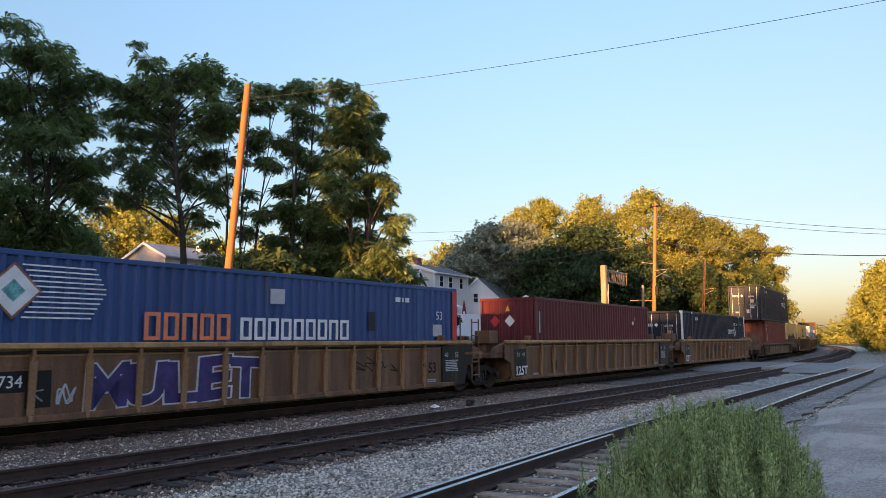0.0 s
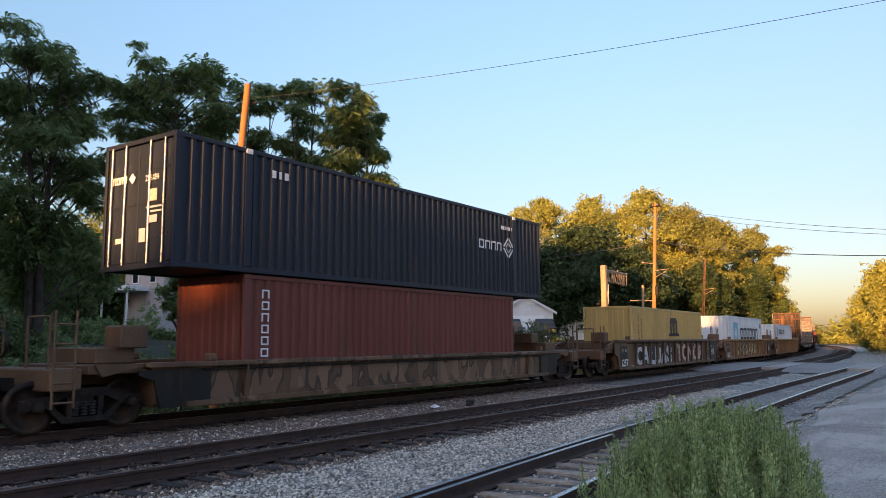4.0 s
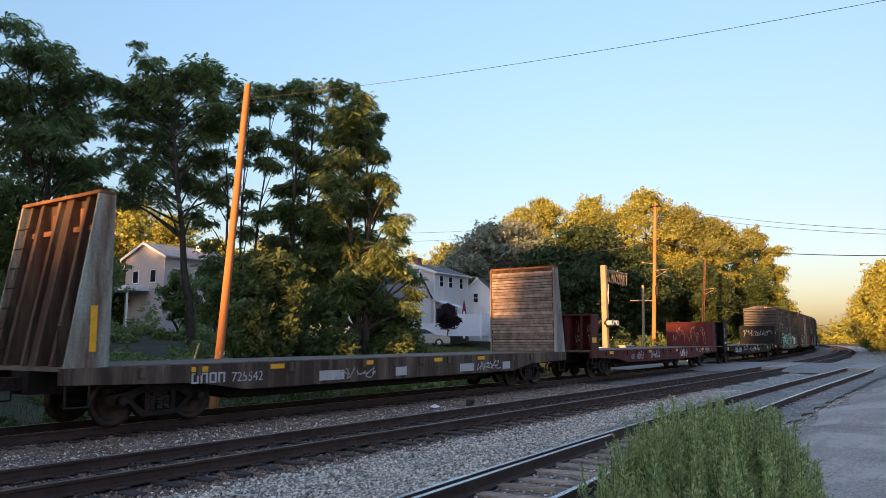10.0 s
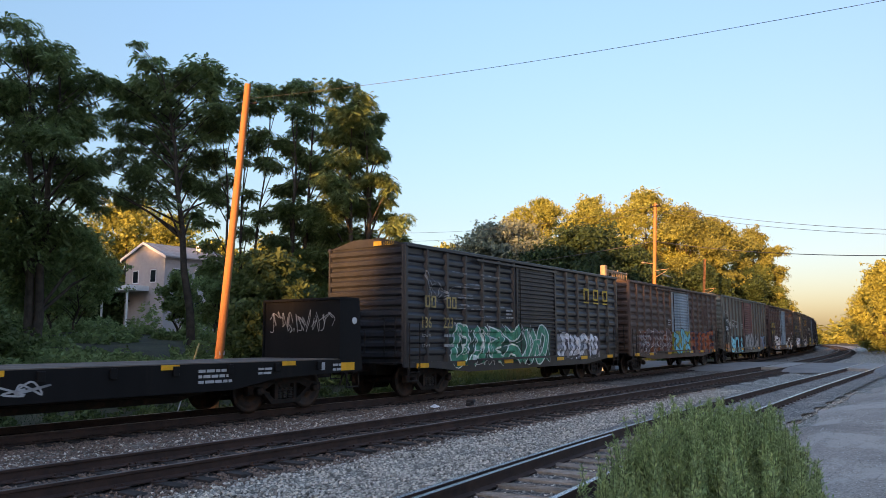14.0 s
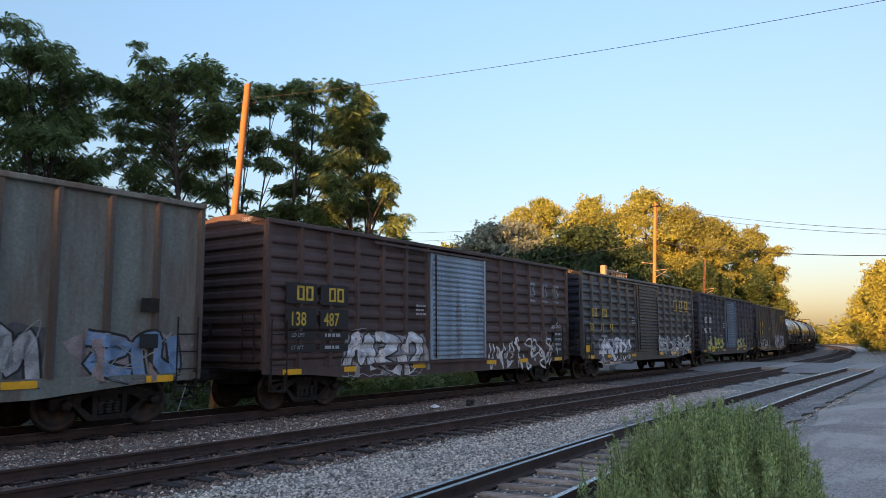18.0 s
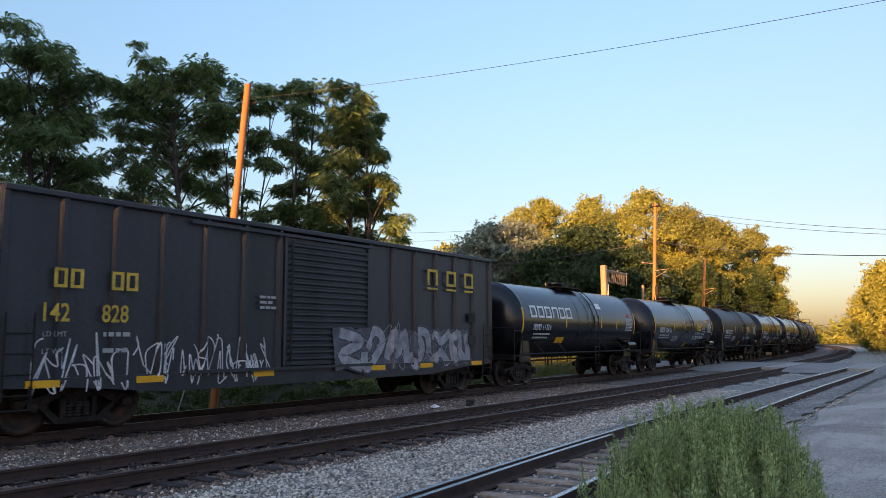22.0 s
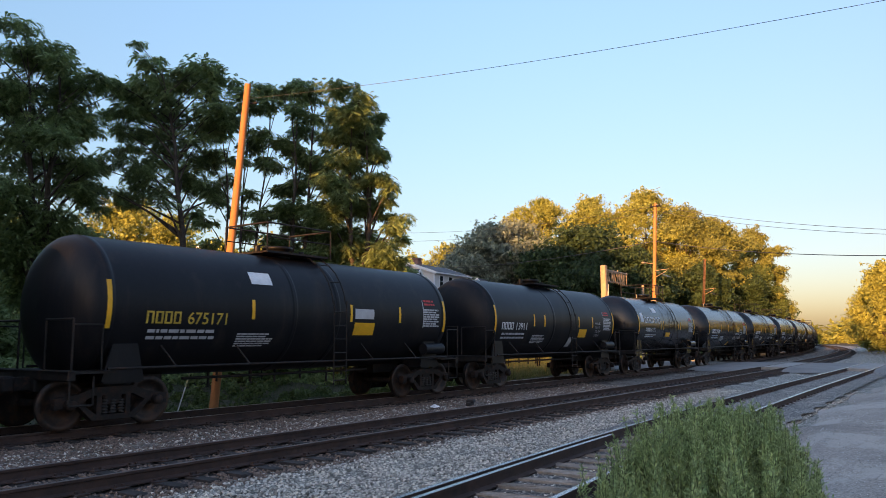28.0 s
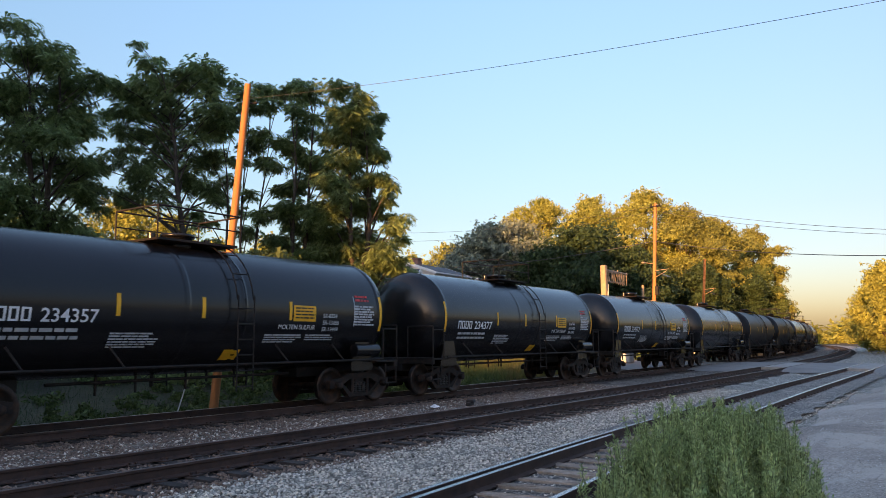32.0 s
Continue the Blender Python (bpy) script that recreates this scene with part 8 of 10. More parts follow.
# ---- the consist, front to rear ----
M_PLANK = surf("grey_plank", (0.23, 0.19, 0.17), rough=0.9, var=0.4, scale=4, fine=60, bump=0.5, obj_rand=0.3)
M_ROOF = surf("galvanised_roof", (0.30, 0.29, 0.28), rough=0.6, var=0.35, dirt=(0.12, 0.08, 0.06), dirt_amount=0.4)
M_PACER = painted("blue_container", (0.03, 0.078, 0.215), rough=0.45, dirt_amount=0.08, dirt=(0.06, 0.05, 0.06), var=0.13)
M_MAROON = painted("maroon_container", (0.12, 0.022, 0.029), rough=0.5, dirt_amount=0.05, var=0.13)
M_DARKBOX = painted("navy_black_container", (0.012, 0.018, 0.032), rough=0.5, spec=0.3, dirt_amount=0.05, var=0.13)
M_RUSTBOX = painted("brick_red_container", (0.18, 0.05, 0.04), rough=0.55, dirt_amount=0.2, var=0.13)
M_TANBOX = painted("tan_yellow_container", (0.52, 0.36, 0.135), rough=0.5, dirt_amount=0.12, dirt=(0.3, 0.16, 0.06), var=0.13)
M_GREYBOX = painted("pale_grey_container", (0.62, 0.66, 0.70), rough=0.5, var=0.1, dirt_amount=0.1, dirt=(0.3, 0.2, 0.13))
M_POST_RUST = painted("rusty_post", (0.42, 0.36, 0.30), dirt=(0.3, 0.12, 0.04), dirt_amount=0.4)
M_WELL_A = painted("ochre_well_sprayed", (0.21, 0.105, 0.058), dirt=(0.075, 0.048, 0.034), dirt_amount=0.5)
M_WELL_B = painted("brown_well_sprayed", (0.13, 0.07, 0.04), dirt_amount=0.4)
M_WELL_C = painted("rust_well_sprayed", (0.20, 0.085, 0.045), dirt_amount=0.4)
M_WELL_D = painted("mottled_well", (0.13, 0.075, 0.045), [(-7.5, 7.5, 0.4, 1.2, (0.17, 0.10, 0.065), (0.22, 0.13, 0.085), (0.06, 0.04, 0.03), 1.2, 9)], dirt_amount=0.4)

M_SPW = flat_paint("sprayed_white", (0.55, 0.55, 0.58), var=0.25)
M_SPV = flat_paint("sprayed_violet", (0.05, 0.035, 0.14), var=0.3)
M_SPK = flat_paint("sprayed_black", (0.018, 0.018, 0.02), var=0.3)
M_SPP = flat_paint("sprayed_pink", (0.52, 0.36, 0.3), var=0.5)
M_SPG = flat_paint("sprayed_yellow_green", (0.42, 0.43, 0.26), var=0.4)
wells = [
    ("ochre yellow steel well car with purple sprayed lettering", 11.70, M_WELL_A, dict(left_end=True)),
    ("ochre yellow steel well car under a maroon container", 31.30, M_WELL, dict()),
    ("ochre yellow steel well car under a long black container", 50.90, M_WELL, dict(right_end=True)),
    ("brown well car with light sprayed letters along its side", 98.20, M_WELL_B, dict(left_end=True)),
    ("rusty brown well car with yellow-green sprayed letters", 117.65, M_WELL_C, dict()),
    ("ochre yellow steel well car under a pale grey container", 137.20, M_WELL, dict(right_end=True)),
]
for lab, c, mt, kw in wells:
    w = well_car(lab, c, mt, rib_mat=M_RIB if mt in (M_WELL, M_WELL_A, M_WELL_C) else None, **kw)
    y = -1.447
    words("125T", 0.42, -8.12, 0.42, y - 0.004, M_WHITE, w, bold=0.012)
    words("53", 0.2, -8.0, 1.05, y - 0.004, M_PALE, w)
    words("48", 0.2, -7.62, 1.05, y - 0.004, M_PALE, w)
    words("53", 0.42, 6.42, 0.68, -1.397, M_STEEL, w, bold=0.012)
    words("20", 0.17, 6.02, 1.05, -1.497, M_STEEL, w)
    words("40", 0.17, 6.02, 0.86, -1.497, M_STEEL, w)
    if "right_end" not in kw:
        words("53", 0.2, 7.75, 1.12, y, M_PALE, w)
        words("48", 0.2, 7.2, 1.12, y, M_PALE, w)
        part("small_print", on_side(text_rows(7.25, 8.0, 1.0, 7, 0.03, 9), y), M_PALE, w)
    part("small_print", on_side(text_rows(6.4, 6.85, 0.46, 2, 0.03, 7), -1.397), M_PALE, w)
    part("small_print", on_side(text_rows(-8.1, -7.5, 0.4, 1, 0.03, 3), y - 0.004), M_PALE, w)
    part("small_print", on_side(text_rows(-6.7, -6.2, 0.4, 2, 0.03, 5), -1.397), M_PALE, w)
    part("label_plate", S().box(-5.2, -4.75, -1.4, -1.392, 0.5, 0.85), M_WELLDARK, w)
    part("reflector", S().box(-7.3, -6.9, -1.508, -1.5, 1.5, 1.58), M_REFLEX, w)
lead = MOVERS[0][0]
words("789734", 0.30, -6.1, 0.86, -1.397, M_WHITE, lead, squeeze=0.95)
part("number_panel", S().box(-6.25, -4.75, -1.394, -1.3905, 0.78, 1.14), M_WELLDARK, lead)
sprayed_word(lead, "MULET", -4.1, 0.0, 0.4, 1.34, -1.394, M_SPV, M_SPW, 5)
scrawl(lead, -5.0, -4.3, 0.5, 0.9, -1.4, 3, M_PALE, 6)
scrawl(lead, 3.2, 5.0, 0.75, 1.2, -1.4, 5, M_STEEL, 7)
M_SPT = flat_paint("sprayed_teal", (0.12, 0.3, 0.32), var=0.3)
M_SPR = flat_paint("sprayed_rose", (0.45, 0.16, 0.13), var=0.3)
third = MOVERS[2][0]
for lobes in (((-1.5, 1.08, 0.3, 0.2), (-1.0, 0.92, 0.42, 0.4), (-0.45, 1.02, 0.32, 0.26), (-0.75, 0.62, 0.5, 0.2)), ((-3.3, 0.8, 0.55, 0.35), (-2.7, 0.6, 0.5, 0.2))):
    blot = S()
    for k, (cx, cz, rx, rz) in enumerate(lobes):
        blot.add([(cx + rx * math.cos(q * math.pi / 8), -0.0006 * k, cz + rz * math.sin(q * math.pi / 8)) for q in range(16)], [tuple(range(16))])
    part("paint_patch", on_side(blot, -1.393), M_SPK, third, "black painted-out patch")
for i, ch in enumerate("ECUZES"):
    pts = [(0.75, 0.7), (0.35, 0.85), (0.05, 0.6), (0.55, 0.45), (0.1, 0.25), (0.3, -0.05), (0.8, 0.1)] if ch in "ECS" else [(0.05, 0.8), (0.1, 0.1), (0.55, 0.0), (0.75, 0.5), (0.5, 0.85), (0.85, 0.1)]
    part("scrawl", ribbon(S(), curve_of([(0.1 + i * 0.52 + a * 0.6, 0.48 + b * 0.8) for a, b in pts], 6), 0.055, -1.394 - 0.0008 * (i % 2)), M_SPK, third)
    part("scrawl", ribbon(S(), curve_of([(0.12 + i * 0.52 + a * 0.66, 0.42 + b * 0.92) for a, b in pts], 6), 0.025, -1.397 - 0.0008 * (i % 2)), M_STEEL, third)
sprayed_word(MOVERS[3][0], "CALUAS", -6.0, -0.5, 0.4, 1.36, -1.394, M_SPW, M_SPK, 8, M_SPK, spots=(M_SPT,))
sprayed_word(MOVERS[3][0], "TONOR", 0.3, 5.6, 0.42, 1.36, -1.394, M_SPP, M_SPK, 9, M_SPK, spots=(M_SPR,))
sprayed(MOVERS[4][0], -4.6, 2.3, 0.42, 1.42, -1.398, 6, M_SPG, M_SPK, 10)
last = MOVERS[5][0]
scrawl(last, -3.75, -3.2, 0.85, 1.25, -1.4, 4, M_PALE, 11, wide=0.025)
for w, num in ((last, "789439"), (MOVERS[2][0], "789734")):
    part("number_panel", S().box(2.35, 4.45, -1.394, -1.3905, 0.88, 1.22), M_WELLDARK, w)
    words(num, 0.29, 3.3, 0.94, -1.396, M_PALE, w, squeeze=0.95)
    part("brand_lettering", on_side(glyph_bars(2.42, 3.2, 0.94, 1.16, 4, 6), -1.396), M_PALE, w)

mid = well_car("dark mottled well car with low sides carrying two stacked containers", 74.85, M_WELL_D, half=8.6, top=1.22, left_end=True, right_end=True, reach=10.3, ribs=2, low=0.3)

FLOOR_Z = 0.345
pac = container("blue_container", "long blue corrugated steel container in a well car", 11.70, FLOOR_Z, 16.154, M_PACER, 2.59)
y = -1.302
part("brand_lettering", on_side(glyph_bars(-2.95, -0.75, 1.66, 2.22, 5, 11), y), M_ORANGE, pac, "orange lettering")
part("brand_lettering", on_side(glyph_bars(-0.55, 3.1, 1.66, 2.16, 9, 12), y), M_WHITE, pac, "white lettering")
M_RUSTEDGE = flat_paint("worn_orange_edge", (0.30, 0.13, 0.08), var=0.5)
M_SEAGREEN = flat_paint("sea_green_emblem", (0.10, 0.32, 0.33), var=0.6)
for r, mt, lift in ((0.5, M_RUSTEDGE, 0.0), (0.44, M_WHITE, 0.002), (0.2, M_SEAGREEN, 0.004)):
    part("brand_emblem", on_side(S().add([(-5.45 - r, lift, 2.52), (-5.45, lift, 2.52 - r), (-5.45 + r, lift, 2.52), (-5.45, lift, 2.52 + r)], [(0, 1, 2, 3)]), y), mt, pac, "white diamond emblem with a worn orange edge")
for i in range(11):
    z = 2.98 - i * 0.092
    end = -3.72 - abs(i - 4.5) * 0.055
    part("brand_stripe", on_side(S().box(-5.32 + 0.06 * min(i, 5) if i < 5 else -5.0 - (i - 5) * 0.06, end, -0.002, 0.0, z - 0.014, z + 0.014), y), M_WHITE, pac, "thin white stripe")
part("panel", S().box(0.35, 0.8, y - 0.006, y, 2.5, 2.85), M_PALE, pac, "pale blank plate")
part("label_plate", S().box(6.8, 7.25, y - 0.006, y, 1.75, 2.1), M_PALE, pac)
words("53", 0.36, 6.95, 2.25, y, M_WHITE, pac, align="LEFT")
part("serial_bars", on_side(text_rows(5.0, 5.75, 2.72, 1, 0.13, 8), y), M_WHITE, pac)
for k in (-1, 1):
    part("end_stripe", S().box(*sorted((k * 7.84, k * 8.08)), y - 0.004, y + 0.01, 0.5, 3.15), M_RED, pac, "red painted end post")
    part("lift_post", S().box(k * 6.1 - 0.1, k * 6.1 + 0.1, y - 0.012, y + 0.03, FLOOR_Z + 0.15, 3.12, 0.01), M_PACER, pac)
part("vent", S().box(3.85, 4.1, y - 0.01, y, 1.9, 2.4, 0.03), M_BLACK, pac)

red = container("maroon_container", "maroon corrugated steel container in a well car", 31.31, FLOOR_Z, 12.192, M_MAROON, 2.44)
y = -1.226
part("hazard_placard", on_side(S().add([(4.08, 0, 2.6), (4.2, 0, 2.48), (4.32, 0, 2.6), (4.2, 0, 2.72)], [(0, 1, 2, 3)]), y), M_RED, red)
part("hazard_placard", on_side(S().add([(3.83, 0, 2.4), (3.95, 0, 2.28), (4.07, 0, 2.4), (3.95, 0, 2.52)], [(0, 1, 2, 3)]), y - 0.002), M_WHITE, red)
part("serial_bars", on_side(S().box(-5.85, -5.76, 0, 0.001, 1.9, 2.7), y), M_PALE, red)
for yy, mt in ((0.55, M_RED), (-0.1, M_WHITE)):
    part("hazard_placard", S().add([(-6.1, yy - 0.22, 2.35), (-6.1, yy, 2.12), (-6.1, yy + 0.22, 2.35), (-6.1, yy, 2.58)], [(0, 1, 2, 3)]), mt, red)
part("warning_triangle", S().add([(-6.1, -0.12, 2.72), (-6.1, 0.1, 2.72), (-6.1, -0.01, 2.95)], [(0, 1, 2)]), M_YELLOW, red)

ux = container("black_container", "long black corrugated container with white corner posts", 50.96, FLOOR_Z, 16.154, M_DARKBOX, 2.59, door_end=True, post_mat=M_WHITE)
up = container("black_container", "long black container stacked on a brick-red one", 74.55, 3.16, 16.154, M_DARKBOX, 2.59, door_end=True, post_mat=M_DARKBOX)
for c in (ux, up):
    y = -1.302
    sh = -0.95 if c is ux else 0.0
    dz = 2.02 + (c is up) * 2.85 + (c is ux) * 0.1
    part("brand_lettering", on_side(glyph_bars(3.72 + sh, 5.25 + sh, dz - 0.16, dz + 0.14, 4, 5), y), M_WHITE, c)
    ring = S()
    for q in range(4):
        a, b = q * math.pi / 2, (q + 1) * math.pi / 2
        for r0, r1 in ((0.27, 0.38), (0.13, 0.2)):
            ring.add([(5.7 + sh + r * math.cos(g), 0, dz + r * math.sin(g)) for r, g in ((r0, a + 0.1), (r1, a + 0.07), (r1, b - 0.07), (r0, b - 0.1))], [(0, 1, 2, 3)])
    part("brand_emblem", on_side(ring, y), M_WHITE, c, "white ring of diamonds")
    if c is ux:
        words("635974", 0.22, 5.2, dz + 0.44, y, M_WHITE, c, squeeze=0.85)
        part("brand_lettering", on_side(glyph_bars(4.55, 5.05, dz + 0.44, dz + 0.6, 4, 16), y), M_WHITE, c)
        words("WTP", 0.2, 6.45, dz + 0.44, y, M_WHITE, c, squeeze=0.8)
        part("small_print", on_side(S().box(6.55, 6.72, 0, 0.001, dz + 0.66, dz + 0.68), y), M_WHITE, c)
    else:
        part("serial_bars", on_side(text_rows(5.2, 6.0, dz + 0.62, 1, 0.13, 8), y), M_WHITE, c)
    part("small_print", on_side(text_rows(-5.4, -4.8, dz + 0.62, 1, 0.18, 9), y), M_WHITE, c)
    for k in (-1, 1):
        part("lift_post", S().box(k * 6.1 - 0.1, k * 6.1 + 0.1, y - 0.012, y + 0.03, FLOOR_Z + 0.15 + (c is up) * 2.82, 3.12 + (c is up) * 2.82, 0.01), M_DARKBOX, c)
        part("lift_casting", S().box(k * 6.1 - 0.09, k * 6.1 + 0.09, y - 0.02, y + 0.03, 3.1 + (c is up) * 2.82, 3.22 + (c is up) * 2.82, 0.01), M_WHITE, c)
    marks = glyph_bars(-0.95, -0.4, dz + 0.24, dz + 0.4, 4, 15)
    marks.v = [(-8.085, -x, z) for x, q, z in marks.v]
    part("brand_lettering", marks, M_WHITE, c)
    part("brand_emblem", S().add([(-8.085, 0.32, dz + 0.32), (-8.085, 0.2, dz + 0.2), (-8.085, 0.08, dz + 0.32), (-8.085, 0.2, dz + 0.44)], [(0, 1, 2, 3)]), M_WHITE, c)
    words("635974" if c is ux else "256184", 0.19, -8.085, dz + 0.2, -0.28, M_WHITE, c, facing="x", squeeze=0.85)
    for y0, z0, w0, h0, mt in ((-0.72, -0.25, 0.26, 0.26, M_POST_RUST), (-0.75, -0.72, 0.34, 0.16, M_PALE), (0.45, -1.1, 0.3, 0.12, M_PALE), (-0.35, -1.12, 0.22, 0.3, M_PALE)):
        part("door_label", S().box(-8.086, -8.083, y0, y0 + w0, dz + z0, dz + z0 + h0), mt, c)
    part("small_print", S().box(-8.086, -8.083, -0.9, -0.35, dz - 0.4, dz - 0.36).box(-8.086, -8.083, -0.9, -0.5, dz - 0.5, dz - 0.46), M_PALE, c)
tri = container("brick_red_container", "brick-red corrugated container under a black one", 74.56, 0.34, 12.192, M_RUSTBOX, 2.44, height=2.82)
for i in range(6):
    part("brand_lettering", on_side(glyph_bars(-5.6, -5.32, 2.62 - i * 0.27, 2.82 - i * 0.27, 1, i), -1.226), M_WHITE, tri)

msc = container("tan_container", "tan yellow corrugated container in a well car", 98.2, FLOOR_Z, 12.192, M_TANBOX, 2.44)
y = -1.226
em = S()
for k in range(3):
    em.add([(-0.05 + k * 0.5, 0, 1.85), (0.22 + k * 0.5, 0, 1.85), (0.22 + k * 0.5, 0, 2.5), (-0.05 + k * 0.5, 0, 2.6)], [(0, 1, 2, 3)])
em.add([(-0.05, 0, 2.5), (1.2, 0, 2.5), (1.1, 0, 2.78), (0.02, 0, 2.78)], [(0, 1, 2, 3)])
em.add([(-0.35, 0, 1.8), (1.55, 0, 1.8), (1.4, 0, 1.95), (-0.2, 0, 1.95)], [(0, 1, 2, 3)])
part("brand_emblem", on_side(em, y), M_BLACK, msc, "black emblem")
for col, n in ((-5.15, 9), (-4.75, 7)):
    for i in range(n):
        part("brand_lettering", on_side(glyph_bars(col, col + 0.2, 2.75 - (col > -5) * 0.25 - i * 0.16, 2.87 - (col > -5) * 0.25 - i * 0.16, 1, i), y), M_BLACK, msc)
part("warning_triangle", on_side(S().add([(5.2, 0, 2.05), (5.4, 0, 2.05), (5.3, 0, 2.25)], [(0, 1, 2)]), y), M_BLACK, msc)

M_TEAL = flat_paint("pale_teal_emblem", (0.16, 0.42, 0.52))
for c0, sz, x0, x1, lx in ((117.6, 1.0, -2.45, 4.25, -3.95), (137.21, 0.5, -4.1, -0.4, -5.0)):
    ob = container("grey_container", "pale grey corrugated container in a well car", c0, FLOOR_Z if sz == 1.0 else 0.02 + FLOOR_Z, 12.192, M_GREYBOX, 2.44, height=2.9 if sz == 1.0 else 2.59, post_mat=M_POST_RUST if sz != 1.0 else None)
    zc = 2.02 if sz == 1.0 else 2.25
    if sz == 1.0:
        part("brand_lettering", on_side(glyph_bars(x0, x1, 1.62, 2.42, 6, 21), y), M_BLACK, ob)
    else:
        part("brand_lettering", on_side(glyph_bars(x0, -1.5, 2.05, 2.48, 6, 21), y), M_BLACK, ob)
        part("brand_lettering", on_side(glyph_bars(-1.25, x1 + 0.4, 2.05, 2.48, 4, 22), y), M_BLACK, ob)
    q = 0.75 * sz + 0.02
    part("brand_panel", on_side(S().box(lx - q, lx + q, 0, 0.004, zc - q, zc + q), y), M_TEAL, ob)
    star = S()
    for i in range(7):
        a = math.pi / 2 + i * 2 * math.pi / 7
        star.add([(lx + 0.18 * sz * math.cos(a - 0.45), 0.006, zc + 0.18 * sz * math.sin(a - 0.45)), (lx + 0.62 * sz * math.cos(a), 0.006, zc + 0.62 * sz * math.sin(a)), (lx + 0.18 * sz * math.cos(a + 0.45), 0.006, zc + 0.18 * sz * math.sin(a + 0.45)), (lx, 0.006, zc)], [(0, 1, 2, 3)])
    part("brand_emblem", on_side(star, y), M_WHITE, ob, "white star")
    part("serial_bars", on_side(text_rows(5.0, 5.75, 2.75, 3, 0.08, 3), y), M_BLACK, ob)
    part("warning_triangle", on_side(S().add([(5.4, 0, 2.0), (5.62, 0, 2.0), (5.51, 0, 2.22)], [(0, 1, 2)]), y), M_YELLOW, ob)

# bulkhead flats
M_FLAT_RUST = painted("rust_brown_flat", (0.055, 0.034, 0.027), rough=0.7, dirt=(0.2, 0.15, 0.11), dirt_amount=0.4)
M_GUSSET = painted("pale_rusty_gusset", (0.33, 0.36, 0.31), rough=0.75, dirt=(0.12, 0.045, 0.025), dirt_amount=0.5)
M_SHEET = painted("rusty_black_sheet", (0.03, 0.022, 0.018), rough=0.75, dirt=(0.13, 0.07, 0.04), dirt_amount=0.45)
M_FLAT_RED = painted("dark_red_flat", (0.10, 0.018, 0.02), rough=0.65, spec=0.2, dirt_amount=0.3)
M_FLAT_BLACK = painted("black_flat", (0.008, 0.008, 0.009), rough=0.65, dirt=(0.02, 0.017, 0.016), dirt_amount=0.1, spec=0.18)
M_DECK = surf("worn_deck", (0.16, 0.13, 0.11), rough=0.85, var=0.35, scale=2, fine=30)
M_RUSTPLATE = painted("rust_orange_plate", (0.2, 0.09, 0.04), rough=0.75, dirt=(0.08, 0.045, 0.03), dirt_amount=0.45)
fl = bulkhead_flat("rust-brown bulkhead flat car, empty, with tall plank-lined ends", 159.98, M_FLAT_RUST, 10.07, 4.42, 0.9, timber=True, deck_mat=M_DECK, gusset_mat=M_GUSSET, sheet_mat=M_SHEET, lean=0.62, post_mat=M_RUSTPLATE)
part("yellow_stripe", S().box(-9.57, -9.44, -1.456, -1.45, 1.45, 2.3), M_REFLEX, fl)
for xx, ww in ((-3.6, 0.9), (-0.6, 0.5), (2.6, 0.8), (5.2, 0.5)):
    part("paint_patch", S().box(xx, xx + ww, -1.464, -1.459, 0.66, 0.9), M_PALE, fl, "faded pale paint patch")
scrawl(fl, 3.6, 5.0, 0.66, 0.95, -1.466, 7, M_PALE, 31, wide=0.03)
scrawl(fl, -3.0, -1.4, 0.66, 0.95, -1.466, 7, M_GREYTXT, 32, wide=0.03)
words("725542", 0.3, -6.3, 0.76, -1.465, M_PALE, fl)
part("brand_lettering", on_side(glyph_bars(-7.35, -6.45, 0.76, 0.98, 4, 14), -1.465), M_PALE, fl)
yellow_bars(fl, (-7.35, -5.2, -2.0, 1.2, 3.6), 1.0, h=0.11)
red_flat = fl = bulkhead_flat("dark red bulkhead flat car, empty, with low solid ends", 182.4, M_FLAT_RED, 9.95, 2.63, 0.8, deck_mat=M_DECK)
words("621", 0.34, -5.3, 0.72, -1.465, M_PALE, fl)
yellow_bars(fl, (-8.0, -2.9, 1.5, 6.5), 0.98)
part("reflector", S().box(-9.85, -9.4, -1.458, -1.45, 1.5, 1.72), M_REFLEX, fl)
fl = bulkhead_flat("black bulkhead flat car, empty, with low solid ends", 204.68, M_FLAT_BLACK, 10.4, 2.68, 0.85, deck_mat=M_DECK)
words("62547", 0.38, -5.74, 0.72, -1.465, M_WHITE, fl, bold=0.008, squeeze=0.92)
part("brand_lettering", on_side(glyph_bars(-6.95, -6.05, 0.72, 1.02, 3, 3), -1.465), M_WHITE, fl)
yellow_bars(fl, (-6.2, -3.2, 1.0, 4.4, 7.6), 1.06, h=0.1)
yellow_bars(fl, (-9.5,), 0.86, h=0.22)
part("small_print", on_side(text_rows(-4.0, -2.2, 1.0, 2, 0.07, 5, 2.2), -1.465), M_PALE, fl)
part("small_print", on_side(text_rows(-10.28, -9.8, 2.3, 12, 0.022, 6, 2.6), -1.456), M_PALE, fl)
part("label_plate", S().box(-10.2, -9.7, -1.462, -1.454, 1.32, 1.42), M_WHITE, fl)

